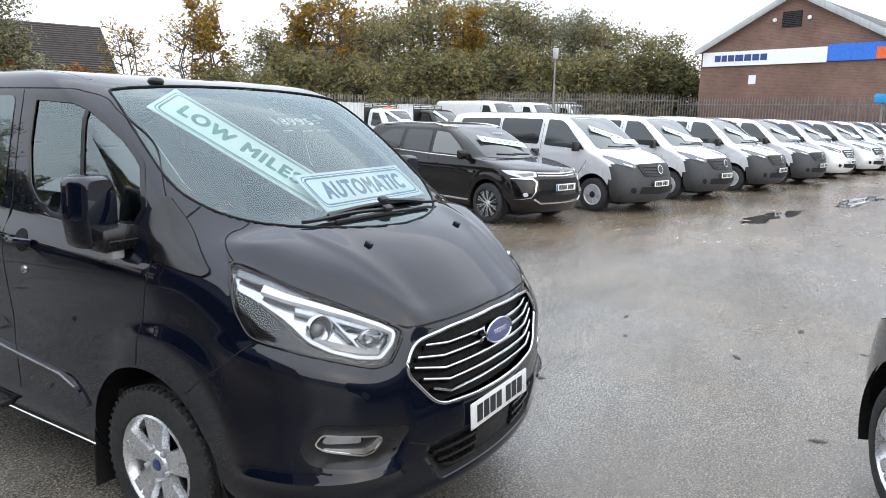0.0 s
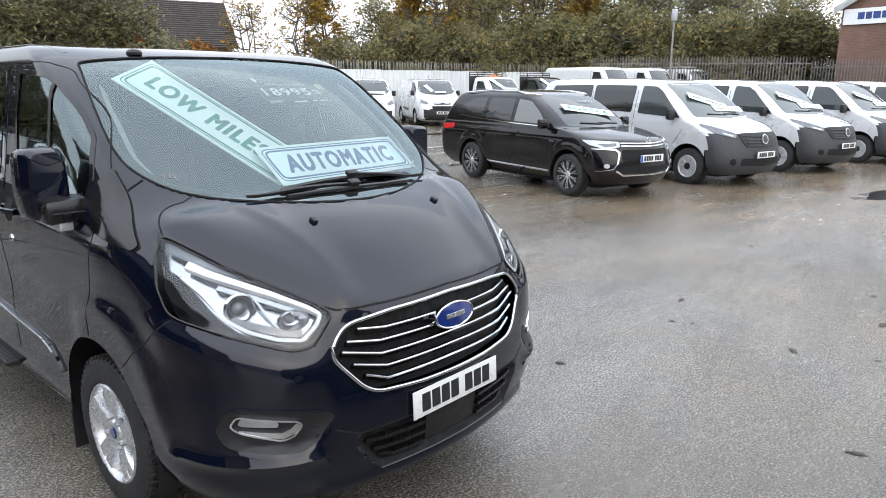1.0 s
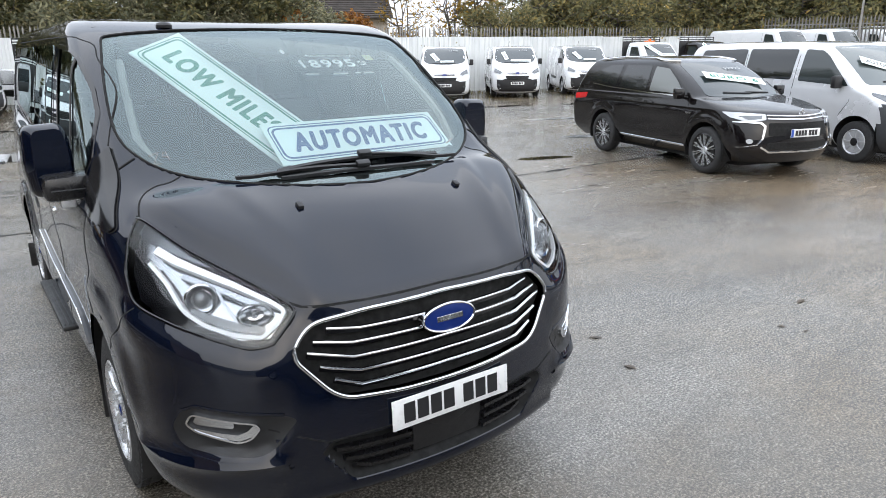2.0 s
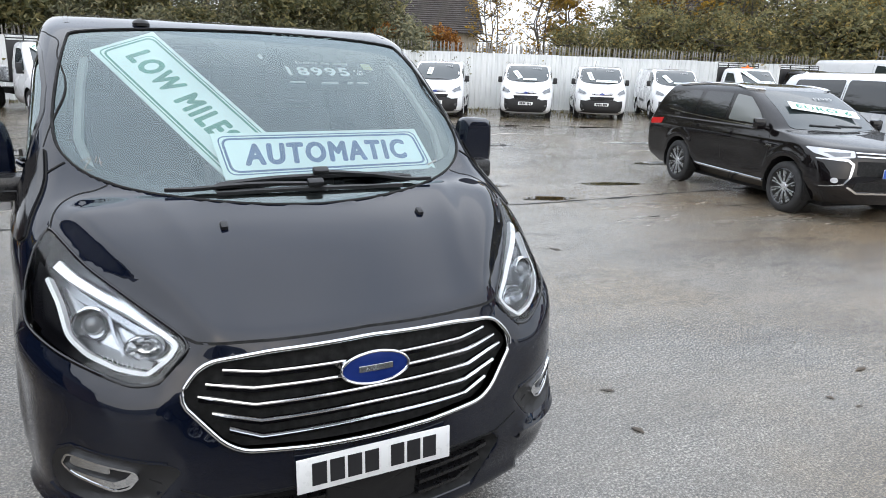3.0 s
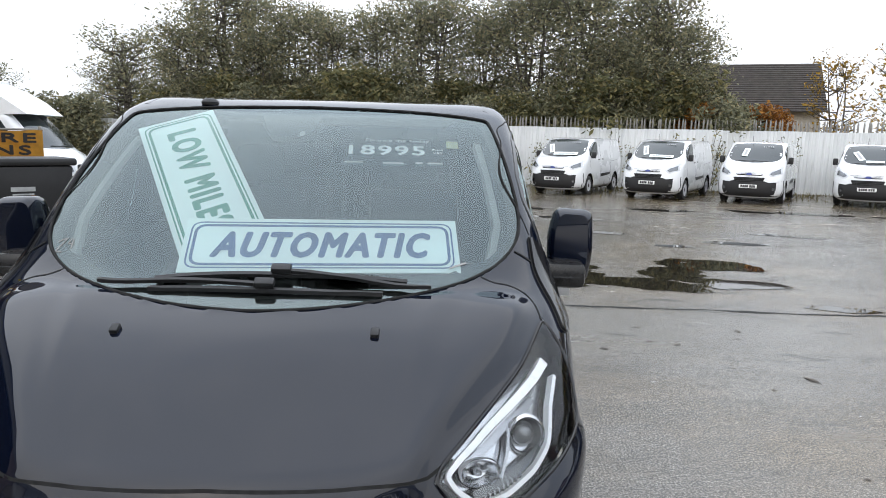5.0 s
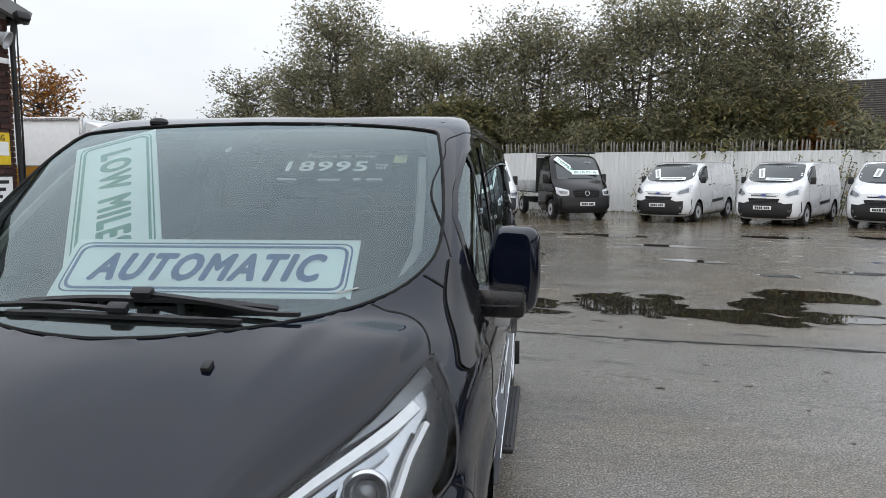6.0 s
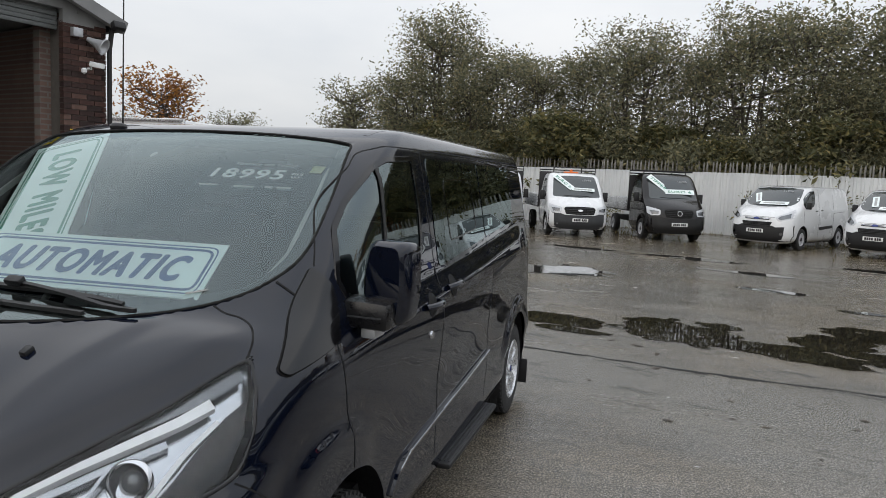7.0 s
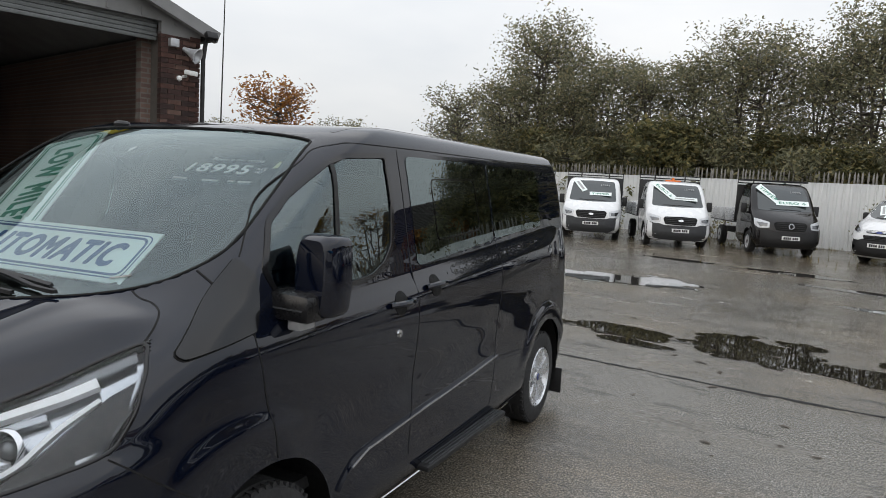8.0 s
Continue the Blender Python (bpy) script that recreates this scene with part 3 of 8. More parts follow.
FOG_EDGE = [(0.905, 0.608), (0.879, 0.667), (0.848, 0.686), (0.605, 0.643), (0.565, 0.625), (0.642, 0.530), (0.701, 0.508), (0.850, 0.530), (0.890, 0.545)]
INTAKE_EDGE = [(-0.505, 0.485), (-0.46, 0.522), (0.46, 0.522), (0.505, 0.485), (0.385, 0.345), (-0.385, 0.345)]


def edge_gap(line, a, b):
    """Signed distance from an open line drawn outwards: above it is positive."""
    best, side = 1e9, 1
    for (x1, y1), (x2, y2) in zip(line, line[1:]):
        dx, dy = x2 - x1, y2 - y1
        t = max(0.0, min(1.0, ((a - x1) * dx + (b - y1) * dy) / (dx * dx + dy * dy)))
        gx, gy = a - x1 - dx * t, b - y1 - dy * t
        d = math.hypot(gx, gy)
        if d < best:
            best, side = d, 1 if dx * gy - dy * gx > 0 else -1
    return best * side


def depth_in(poly, a, b):
    """How far inside an outline a point lies; 0 outside."""
    if not inside(poly, a, b):
        return 0.0
    return (nearest(poly, a, b) - Vector((a, b))).length


LAMP_TOP = [(0.515, 0.972), (0.535, 1.002), (0.652, 1.079), (0.757, 1.148), (0.854, 1.239), (0.90, 1.29)]
LAMP_FOOT = [(0.50, 0.985), (0.515, 0.972), (0.606, 0.878), (0.677, 0.871), (0.849, 0.937), (0.941, 0.982), (1.0, 0.99)]


def sculpt(bm):
    """Bonnet plateau with its steep flanks, bumper roll, lamp recesses, wheel flares, shoulder and door hollow."""
    fog = rounded(FOG_EDGE, 0.02, 3)
    intake = rounded(INTAKE_EDGE, 0.02, 3)
    for v in bm.verts:
        x, y, z = v.co
        ax, s = abs(x), (1 if x > 0 else -1)
        if 0.06 < y < 0.75 and 0.98 < z < 1.31 and ax < 0.7:
            edge = 0.368 + 0.285 * y
            v.co.z += 0.013 * (1 - smooth_step(edge - 0.018, edge + 0.045, ax)) * smooth_step(0.10, 0.34, y) * (1 - smooth_step(0.6, 0.74, y))
        if y < 0.95 and 0.95 < z < 1.34 and 0.2 < ax < 0.9:
            d = edge_gap(LAMP_TOP, ax, z)
            if d > 0:
                rise = smooth_step(0.0, 0.075, d) * (1 - smooth_step(0.075, 0.36, d)) * (1 - smooth_step(0.62, 0.80, y)) * smooth_step(0.30, 0.55, ax)
                v.co.z += 0.038 * rise
                v.co.y -= 0.014 * rise
        if y < 0.75 and z < 1.0:
            n = v.normal
            off = 0.0
            if ax > 0.46 and z > 0.6:
                d = -edge_gap(LAMP_FOOT, ax, z)
                if d > 0:
                    off += 0.022 * smooth_step(0.0, 0.045, d) * (1 - smooth_step(0.06, 0.20, d)) * smooth_step(0.50, 0.62, ax) * (1 - smooth_step(0.5, 0.7, y))
            if ax > 0.5 and 0.48 < z < 0.72:
                off -= 0.022 * smooth_step(0.0, 0.016, depth_in(fog, ax, z))
            if 0.40 < z < 0.53 and ax > 0.5:
                off += 0.020 * math.exp(-(((z - 0.478) / 0.022) ** 2)) * smooth_step(0.55, 0.66, ax) * (1 - smooth_step(0.5, 0.62, y))
            if ax < 0.52 and 0.33 < z < 0.54:
                off -= 0.038 * smooth_step(0.0, 0.02, depth_in(intake, x, z))
            if ax < 0.62 and z < 0.42:
                off += 0.022 * math.exp(-(((z - 0.315) / 0.03) ** 2))
            v.co += n * off
        if ax > 0.80 and y > 0.40 and z < 1.75:
            off = 0.0
            for axle, yc, zc, r0 in ((FRONT_AXLE, 0.955, 0.42, 0.55), (REAR_AXLE, REAR_AXLE, 0.36, 0.545)):
                r = math.hypot((y - yc) * (1.12 if yc < 2 else 1.0), z - zc)
                lip = (1 - smooth_step(r0 - 0.045, r0, r)) * (0.45 + 0.55 * smooth_step(r0 - 0.19, r0 - 0.05, r))
                fade = smooth_step(0.46, 0.62, z) * (1 - smooth_step(axle + 0.10, axle + 0.26, y) if yc < 2 else 1.0)
                off += 0.024 * lip * fade * smooth_step(0.44, 0.60, y)
            crease = 1.135 + 0.055 * (y - 1.0)
            ledge = 1 - smooth_step(crease + 0.005, crease + 0.125, z)
            under = 1 - smooth_step(0.02, 0.42, crease - z)
            off += 0.026 * (ledge if z > crease else under) * smooth_step(0.62, 1.0, y) * (1 - smooth_step(4.1, 4.5, y))
            off -= 0.006 * math.exp(-(((z - 0.80) / 0.13) ** 2)) * smooth_step(1.5, 2.0, y) * (1 - smooth_step(3.3, 3.7, y))
            off += 0.008 * math.exp(-(((z - 0.42) / 0.07) ** 2)) * smooth_step(1.5, 1.8, y)
            v.co.x += s * off
    for v in bm.verts:
        v.co.x *= 1 - 0.042 * smooth_step(2.0, 4.7, v.co.y)
    soft = [v for v in bm.verts if v.co.y < 1.9 and 0.55 < v.co.z < 1.36 and not (abs(v.co.x) < 0.5 and v.co.z < 0.6)]
    for _ in range(8):
        bmesh.ops.smooth_vert(bm, verts=soft, factor=0.5, use_axis_x=True, use_axis_y=True, use_axis_z=True)


def evened(points, turns, closed=True):
    """Points drawn towards their neighbours, to take jolts out of a line."""
    pts = [Vector(p) for p in points]
    for _ in range(turns):
        pts = [p if not closed and i in (0, len(pts) - 1) else p * 0.5 + (pts[i - 1] + pts[(i + 1) % len(pts)]) * 0.25 for i, p in enumerate(pts)]
    return pts


def headlamp(van, skin, s):
    edge = mirrored(LAMP_EDGE, s)
    rim_line = evened([skin.at("front", a, b, 0.0)[0] for a, b in dense(edge, 0.012)], 4)
    lamp = part("headlamp", tube(rim_line, 0.006, 8, True), GLOSS_BLACK, van, "clear headlamp with white light strip")
    part("housing", skin.pane(edge, "front", -0.050, 0.002, rings=8, step=0.02), LAMP_SILVER, lamp, "silver lamp housing")
    lens = part("cover", skin.pane(edge, "front", 0.0015, 0.004, rings=12, step=0.015), LAMP_CLEAR, lamp, "clear curved lamp cover")
    lens.visible_shadow = False
    tail = [(0.846, 1.222), (0.757, 1.140), (0.700, 1.100), (0.760, 1.124), (0.815, 1.152), (0.850, 1.176), (0.872, 1.196)]
    part("smoked_tail", skin.pane(mirrored(tail, s), "front", -0.016, 0.010, rings=4, step=0.02), DARK_CHROME, lamp, "smoked grey lamp tail")
    cheek = [(0.902, 1.150), (0.928, 1.075), (0.932, 0.995), (0.850, 0.955), (0.800, 0.935), (0.845, 0.985), (0.862, 1.060), (0.880, 1.120)]
    part("dark_cheek", skin.pane(mirrored(cheek, s), "front", -0.020, 0.010, rings=4, step=0.02), GLOSS_BLACK, lamp, "dark lamp cheek")
    rim = [(0.905, 0.982), (0.84, 0.950), (0.70, 0.890), (0.61, 0.890), (0.532, 0.972), (0.560, 1.005)]
    part("dark_rim", skin.strip(mirrored(rim, s), 0.024, "front", -0.014, thick=0.03, step=0.015), GLOSS_BLACK, lamp, "dark inner rim")
    bar = [(0.842, 1.150), (0.802, 1.122), (0.768, 1.105), (0.659, 1.051), (0.582, 1.006), (0.550, 0.979), (0.575, 0.945), (0.636, 0.902), (0.709, 0.915), (0.783, 0.946), (0.829, 0.985), (0.846, 1.059), (0.872, 1.112)]
    strip = skin.strip(rounded(mirrored(bar, s), [0, .01, .01, .01, .01, .012, .012, .012, .01, .015, .02, .01, 0], 3), lambda t: 0.034 - 0.019 * min(1, t * 2.2), "front", -0.004, thick=0.022, step=0.012)
    part("light_strip", strip, LIGHT_WHITE, lamp, "white daytime light strip")
    brow = [(0.800, 1.086), (0.700, 1.045), (0.600, 0.994)]
    part("silver_brow", skin.strip(mirrored(brow, s), 0.022, "front", -0.020, thick=0.02, step=0.02), LAMP_SATIN, lamp, "satin silver brow")
    part("divider", skin.strip(mirrored([(0.718, 1.045), (0.712, 1.000), (0.694, 0.950)], s), 0.010, "front", -0.014, thick=0.03, step=0.01), LAMP_SATIN, lamp, "silver divider")
    low = [(0.815, 0.985), (0.700, 0.940), (0.625, 0.924)]
    part("chrome_ledge", skin.strip(mirrored(low, s), 0.030, "front", -0.020, thick=0.02, step=0.02), DARK_CHROME, lamp, "dark chrome ledge")
    for k, (a, b, r, wide) in enumerate(((0.774, 1.034, 0.046, 1.0), (0.640, 0.982, 0.031, 1.55))):
        c, n = skin.at("front", s * a, b, -0.046)
        d = Vector((0.30 * s, -1, 0.22)).normalized()
        m = Matrix.Translation(c) @ d.to_track_quat("Y", "Z").to_matrix().to_4x4() @ Matrix.Diagonal((wide, 1, 1, 1))
        bowl = lathe([(0.0, 0.004), (0.003, r * 0.60), (0.010, r * 0.72), (0.026, r * 0.95), (0.034, r * 1.02), (0.037, r * 1.10), (0.034, r * 1.18), (0.022, r * 1.25)], "y", 32)
        bmesh.ops.transform(bowl, matrix=m, verts=bowl.verts)
        part("reflector", bowl, CHROME, lamp, "round chrome reflector" if k == 0 else "wide chrome reflector")
        f = 0.66 if k == 0 else 0.34
        ball = lathe([(0.010 + 0.024 * math.sin(q / 6 * math.pi / 2), max(0.001, r * f * math.cos(q / 6 * math.pi / 2))) for q in range(7)], "y", 28)
        bmesh.ops.transform(ball, matrix=m @ Matrix.Diagonal((1 / wide, 1, 1, 1)), verts=ball.verts)
        part("projector_lens", ball, LENS_GLASS if k == 0 else LAMP_SATIN, lamp, "round glass projector lens" if k == 0 else "small silver bulb shield")
    for k in range(9):
        a = 0.650 + k * 0.012
        part("reflector_rib", skin.strip(mirrored([(a, 0.922 + 0.0035 * k), (a + 0.003, 0.908 + 0.0035 * k)], s), 0.004, "front", -0.014, thick=0.01), LAMP_SATIN, lamp)


def fog_lamp(van, skin, s):
    edge = mirrored(rounded(FOG_EDGE, 0.02, 3), s)
    lamp = part("fog_lamp", skin.pane(edge, "front", 0.002, 0.006, rings=8, step=0.02), BLACK_TRIM, van, "fog lamp in a chrome surround")
    part("recess_lip", skin.strip(mirrored([(0.880, 0.668), (0.846, 0.688), (0.605, 0.646)], s), 0.010, "front", 0.004, thick=0.006), BLACK_PAINT, lamp, "black recess lip")
    ring = mirrored(rounded([(0.868, 0.622), (0.852, 0.660), (0.690, 0.628), (0.677, 0.608), (0.703, 0.572), (0.738, 0.561), (0.846, 0.596)], 0.012, 3), s)
    part("chrome_surround", skin.strip(ring, 0.008, "front", 0.012, thick=0.012, closed=True, step=0.012), CHROME, lamp, "chrome surround")
    blade = mirrored([(0.846, 0.602), (0.790, 0.590), (0.738, 0.578), (0.705, 0.592), (0.686, 0.612)], s)
    part("chrome_blade", skin.strip(blade, lambda t: 0.012 + 0.022 * t, "front", 0.010, thick=0.012, step=0.012), CHROME, lamp, "wide chrome blade")
    glass_edge = mirrored(rounded([(0.850, 0.628), (0.842, 0.654), (0.748, 0.636), (0.748, 0.612), (0.838, 0.620)], 0.01, 3), s)
    part("lamp_glass", skin.pane(glass_edge, "front", 0.008, 0.006, rings=3), LAMP_SILVER, lamp, "small reflector lamp")
    part("bumper_notch", skin.strip(mirrored([(0.910, 0.535), (0.880, 0.520), (0.800, 0.498), (0.690, 0.492)], s), 0.008, "front", 0.006, thick=0.008), BLACK_PAINT, van, "glossy lower bumper lip")


def door_mirror(van, s):
    mir = new("door_mirror")
    mir.parent = van
    tagged(mir, "black door mirror on a double arm")
    bm = bmesh.new()
    ring = []
    prof = [(0.0, 0.72, 0.86), (0.02, 0.93, 0.97), (0.06, 1.0, 1.0), (0.11, 0.98, 0.98), (0.125, 0.95, 0.96)]
    base = rounded([(-0.100, -0.165), (0.095, -0.175), (0.115, -0.03), (0.105, 0.165), (-0.075, 0.172), (-0.105, 0.05)], 0.045, 5)
    for y, fx, fz in prof:
        ring.append([bm.verts.new((a * fx, y, b * fz + 0.012 * (1 - fz))) for a, b in base])
    for p, q in zip(ring, ring[1:]):
        for k in range(len(p)):
            bm.faces.new((p[k], p[(k + 1) % len(p)], q[(k + 1) % len(q)], q[k]))
    bm.faces.new(ring[0])
    bm.faces.new(ring[-1])
    at = pose(s * 1.035, 1.185, 1.392, 0, 0, s * -6) @ Matrix.Diagonal((s * 0.80, 1, 0.83, 1))
    bmesh.ops.transform(bm, matrix=at, verts=bm.verts)
    part("housing", bm, BLACK_PAINT, mir, "glossy black mirror housing")
    pane = bmesh.new()
    vs = [pane.verts.new((a * 0.86, 0.127, b * 0.88)) for a, b in base]
    pane.faces.new(vs)
    bmesh.ops.transform(pane, matrix=at, verts=pane.verts)
    part("mirror_glass", pane, CHROME, mir, "mirror glass")
    bm = bmesh.new()
    add_box(bm, 0.885, 1.088, 1.118, 1.245, 1.242, 1.340, 0.024)
    for v in bm.verts:
        v.co.z += 0.03 * (0.985 - v.co.x)
    bmesh.ops.transform(bm, matrix=Matrix.Diagonal((s, 1, 1, 1)), verts=bm.verts)
    part("arm", bm, SATIN_BLACK, mir, "black mirror arm")
    bm = box(0.93, 1.065, 1.1155, 1.120, 1.283, 1.288)
    bmesh.ops.transform(bm, matrix=Matrix.Diagonal((s, 1, 1, 1)), verts=bm.verts)
    part("arm_groove", bm, GREY_TRIM, mir, "groove line along the arm")
    bm = box(0.980, 1.035, 1.15, 1.235, 1.208, 1.246, 0.008)
    bmesh.ops.transform(bm, matrix=Matrix.Diagonal((s, 1, 1, 1)), verts=bm.verts)
    part("indicator", bm, STEEL, mir, "clear indicator lens under the mirror")


def door_handle(van, skin, y, z, s):
    cup = circle(y, z, 0.052, 20)
    base = part("door_handle", skin.pane(cup, "side", 0.002, 0.003, s, 3), SEAM, van, "black pull handle over a round recess")
    c, n = skin.at("side", y, z, 0.03, s)
    bm = bmesh.new()
    pts = []
    for k in range(9):
        t = k / 8
        lift = 0.006 + 0.034 * math.sin(math.pi * t) ** 0.6
        pts.append(skin.at("side", y - 0.095 + 0.19 * t, z + 0.004 * t, lift, s)[0])
    add_tube(bm, pts, 0.014, 8)
    part("grip", bm, BLACK_PAINT, base, "black grip")


def cabin(van):
    """What shows through the windscreen: dashboard, wheel, seats and pale pillar trims."""
    bm = bmesh.new()
    rows = []
    for y, z in ((0.56, 1.262), (0.72, 1.265), (0.95, 1.25), (1.15, 1.20), (1.24, 1.12), (1.24, 0.8)):
        rows.append([bm.verts.new((x, y + 0.14 * (x / 0.8) ** 2, z)) for x in (-0.80, -0.5, -0.2, 0, 0.2, 0.5, 0.80)])
    for p, q in zip(rows, rows[1:]):
        for k in range(6):
            bm.faces.new((p[k], p[k + 1], q[k + 1], q[k]))
    part("dashboard", bm, CABIN, van, "dark grey dashboard")
    part("cabin_floor", box(-0.85, 0.85, 0.7, 4.4, 0.5, 0.55), CABIN, van)
    part("head_lining", box(-0.62, 0.62, 1.75, 4.2, 1.87, 1.89, 0.005), CABIN, van)
    for y in (1.75, 2.75, 3.6):
        for x in (-0.42, 0.42):
            seat = part("seat", box(x - 0.25, x + 0.25, y, y + 0.5, 0.75, 0.95, 0.04), SEAT_CLOTH, van, "charcoal cloth seat")
            bm = bmesh.new()
            add_box(bm, -0.24, 0.24, -0.06, 0.06, 0, 0.6, 0.04, pose(x, y + 0.52, 0.92, -12))
            part("backrest", bm, SEAT_CLOTH, seat)
            bm = bmesh.new()
            add_box(bm, -0.13, 0.13, -0.045, 0.045, 0.63, 0.83, 0.04, pose(x, y + 0.52, 0.92, -12))
            part("headrest", bm, SEAT_CLOTH, seat)
    m = Matrix.Translation((-0.42, 1.36, 1.13)) @ Euler((radians(-35), 0, 0)).to_matrix().to_4x4()
    bm = tube([m @ Vector((0.185 * math.cos(k * math.tau / 28), 0, 0.185 * math.sin(k * math.tau / 28))) for k in range(28)], 0.015, 6, True)
    wheel = part("steering_wheel", bm, CABIN, van, "black steering wheel")
    bm = bmesh.new()
    add_box(bm, -0.07, 0.07, -0.02, 0.03, -0.06, 0.06, 0.02, m)
    for a in (0, 120, 240):
        add_box(bm, 0.03, 0.18, -0.008, 0.008, -0.015, 0.015, 0, m @ Matrix.Rotation(radians(a + 90 * 0 + 0), 4, "Y"))
    part("wheel_hub", bm, CABIN, wheel)


def black_van():
    van = thing("minibus_van", "glossy black passenger van with sale boards behind its windscreen", "van")
    bm = shell([(*r[:6], r[6] - 0.08) for r in VAN_LOW + VAN_HIGH], 7, nose=56, corner=34, side=120)
    bm.normal_update()
    sculpt(bm)
    skin = Skin(bm)
    screen = both(curved(SCREEN_EDGE, 4))
    pierce(bm, screen, "front", keep=lambda c: c.y < 2.0, mirror=False)
    pierce(bm, LAMP_EDGE, "front", keep=lambda c: c.y < 1.0)
    pierce(bm, both(GRILLE_EDGE), "front", keep=lambda c: c.y < 1.0, mirror=False)
    pierce(bm, DOOR_GLASS, "side", keep=lambda c: abs(c.x) > 0.6)
    mid = rounded([(2.130, 1.335), (2.10, 1.834), (3.05, 1.836), (3.095, 1.405)], 0.04, 4)
    rear = rounded([(3.120, 1.410), (3.075, 1.836), (4.02, 1.832), (4.03, 1.455)], [0.03, 0.03, 0.06, 0.07], 4)
    for poly in (mid, rear):
        pierce(bm, [(a * 0.97 + 0.03 * sum(p[0] for p in poly) / len(poly), b * 0.95 + 0.05 * 1.62) for a, b in poly], "side", keep=lambda c: abs(c.x) > 0.6)
    liners = [arch(bm, FRONT_AXLE, 0.36, 0.405, 0.97), arch(bm, REAR_AXLE, 0.37, 0.40, 0.93)]
    part("body", bm, BLACK_PAINT, van)
    for l in liners:
        for side in l:
            part("wheel_arch_liner", side, BLACK_TRIM, van)
    for s in (1, -1):
        for y, x in ((FRONT_AXLE, 0.855), (REAR_AXLE, 0.820)):
            make_wheel(van, pose(s * x, y, 0.335, 0, 0, 0 if s > 0 else 180), 0.335, style="alloy", cap=BADGE_BLUE)
    part("underbody", box(-0.75, 0.75, 0.3, 4.4, 0.17, 0.3), BLACK_TRIM, van)
    # windscreen
    ws = part("windscreen", skin.pane(screen, "front", -0.002, 0.004, rings=12), SCREEN, van, "clear raked windscreen")
    ws.visible_shadow = False
    part("windscreen_band", skin.strip([(a * 0.975, min(b, 1.880)) for a, b in screen], 0.05, "front", -0.010, 1, 0.004, True, step=0.02), SEAM, van, "black glass border")
    part("scuttle_panel", skin.strip([(-0.795, 1.49), (-0.77, 1.425), (-0.72, 1.388), (-0.54, 1.342), (-0.25, 1.316), (0, 1.308), (0.25, 1.316), (0.54, 1.342), (0.72, 1.388), (0.77, 1.425), (0.795, 1.49)], lambda t: 0.030 + 0.040 * math.sin(math.pi * t) ** 0.7, "front", -0.009, 1, 0.004, step=0.02), SEAM, van, "black panel under the wipers")
    part("glass_seal", tube(evened([skin.at("front", a, b, 0.001)[0] for a, b in dense(screen, 0.02)], 2), 0.0052, 6, True), SEAM, van, "thin black windscreen seal")
    for k, line in enumerate(([(-0.742, 1.414), (-0.707, 1.427), (-0.735, 1.387), (-0.71, 1.388)], [(-0.69, 1.428), (-0.698, 1.412), (-0.676, 1.412)], [(-0.683, 1.427), (-0.679, 1.400)])):
        part("pen_mark", skin.strip(line, 0.003, "front", 0.001, 1, 0.001, step=0.01), PALE_TRIM, van, "pale pen mark on the glass")
    part("small_sticker", skin.strip([(0.564, 1.372), (0.619, 1.384)], 0.007, "front", 0.001, 1, 0.001), PALE_TRIM, van, "small white sticker on the glass")
    for s in (1, -1):
        part("pillar_trim", skin.strip(mirrored([(0.72, 1.40), (0.765, 1.52), (0.735, 1.70), (0.70, 1.82)], s), 0.032, "front", -0.06, thick=0.02), PALE_TRIM, van, "pale grey pillar trim")
        headlamp(van, skin, s)
        fog_lamp(van, skin, s)
        door_mirror(van, s)
        # side glass
        g = part("door_window", skin.pane(rounded(DOOR_GLASS, 0.02, 2), "side", -0.004, 0.004, s, 6), DOOR_PANE, van, "clear front door window")
        g.visible_shadow = False
        part("window_frame", skin.strip(rounded(DOOR_GLASS, 0.02, 2), 0.024, "side", 0.003, s, closed=True, step=0.03), GLOSS_BLACK, g, "black window frame")
        part("quarter_post", skin.strip([(1.505, 1.305), (1.548, 1.782)], 0.024, "side", 0.003, s), BLACK_TRIM, g, "black quarter light post")
        part("side_window", skin.pane(mid, "side", 0.003, 0.005, s, 5), PRIVACY, van, "dark tinted side window")
        part("side_window", skin.pane(rear, "side", 0.003, 0.005, s, 5), PRIVACY, van, "dark tinted rear side window")
        part("vent_frame", skin.strip(rounded([(2.36, 1.44), (2.33, 1.735), (2.86, 1.745), (2.90, 1.47)], 0.04, 4), 0.010, "side", 0.005, s, closed=True), GLOSS_BLACK, van, "opening vent frame in the side window")
        # mirror triangle and pillar joint
        tri = [(1.02, 1.222), (0.745, 1.178), (0.725, 1.195), (0.93, 1.360), (1.035, 1.445), (1.072, 1.390), (1.062, 1.33)]
        part("mirror_base", skin.pane(rounded(tri, 0.012, 2), "side", 0.012, 0.016, s, 5, step=0.03), GLOSS_BLACK, van, "black mirror base panel")
        part("base_joint", skin.strip(rounded(tri, 0.012, 2), 0.010, "side", 0.003, s, 0.004, True, step=0.03), SEAM, van)
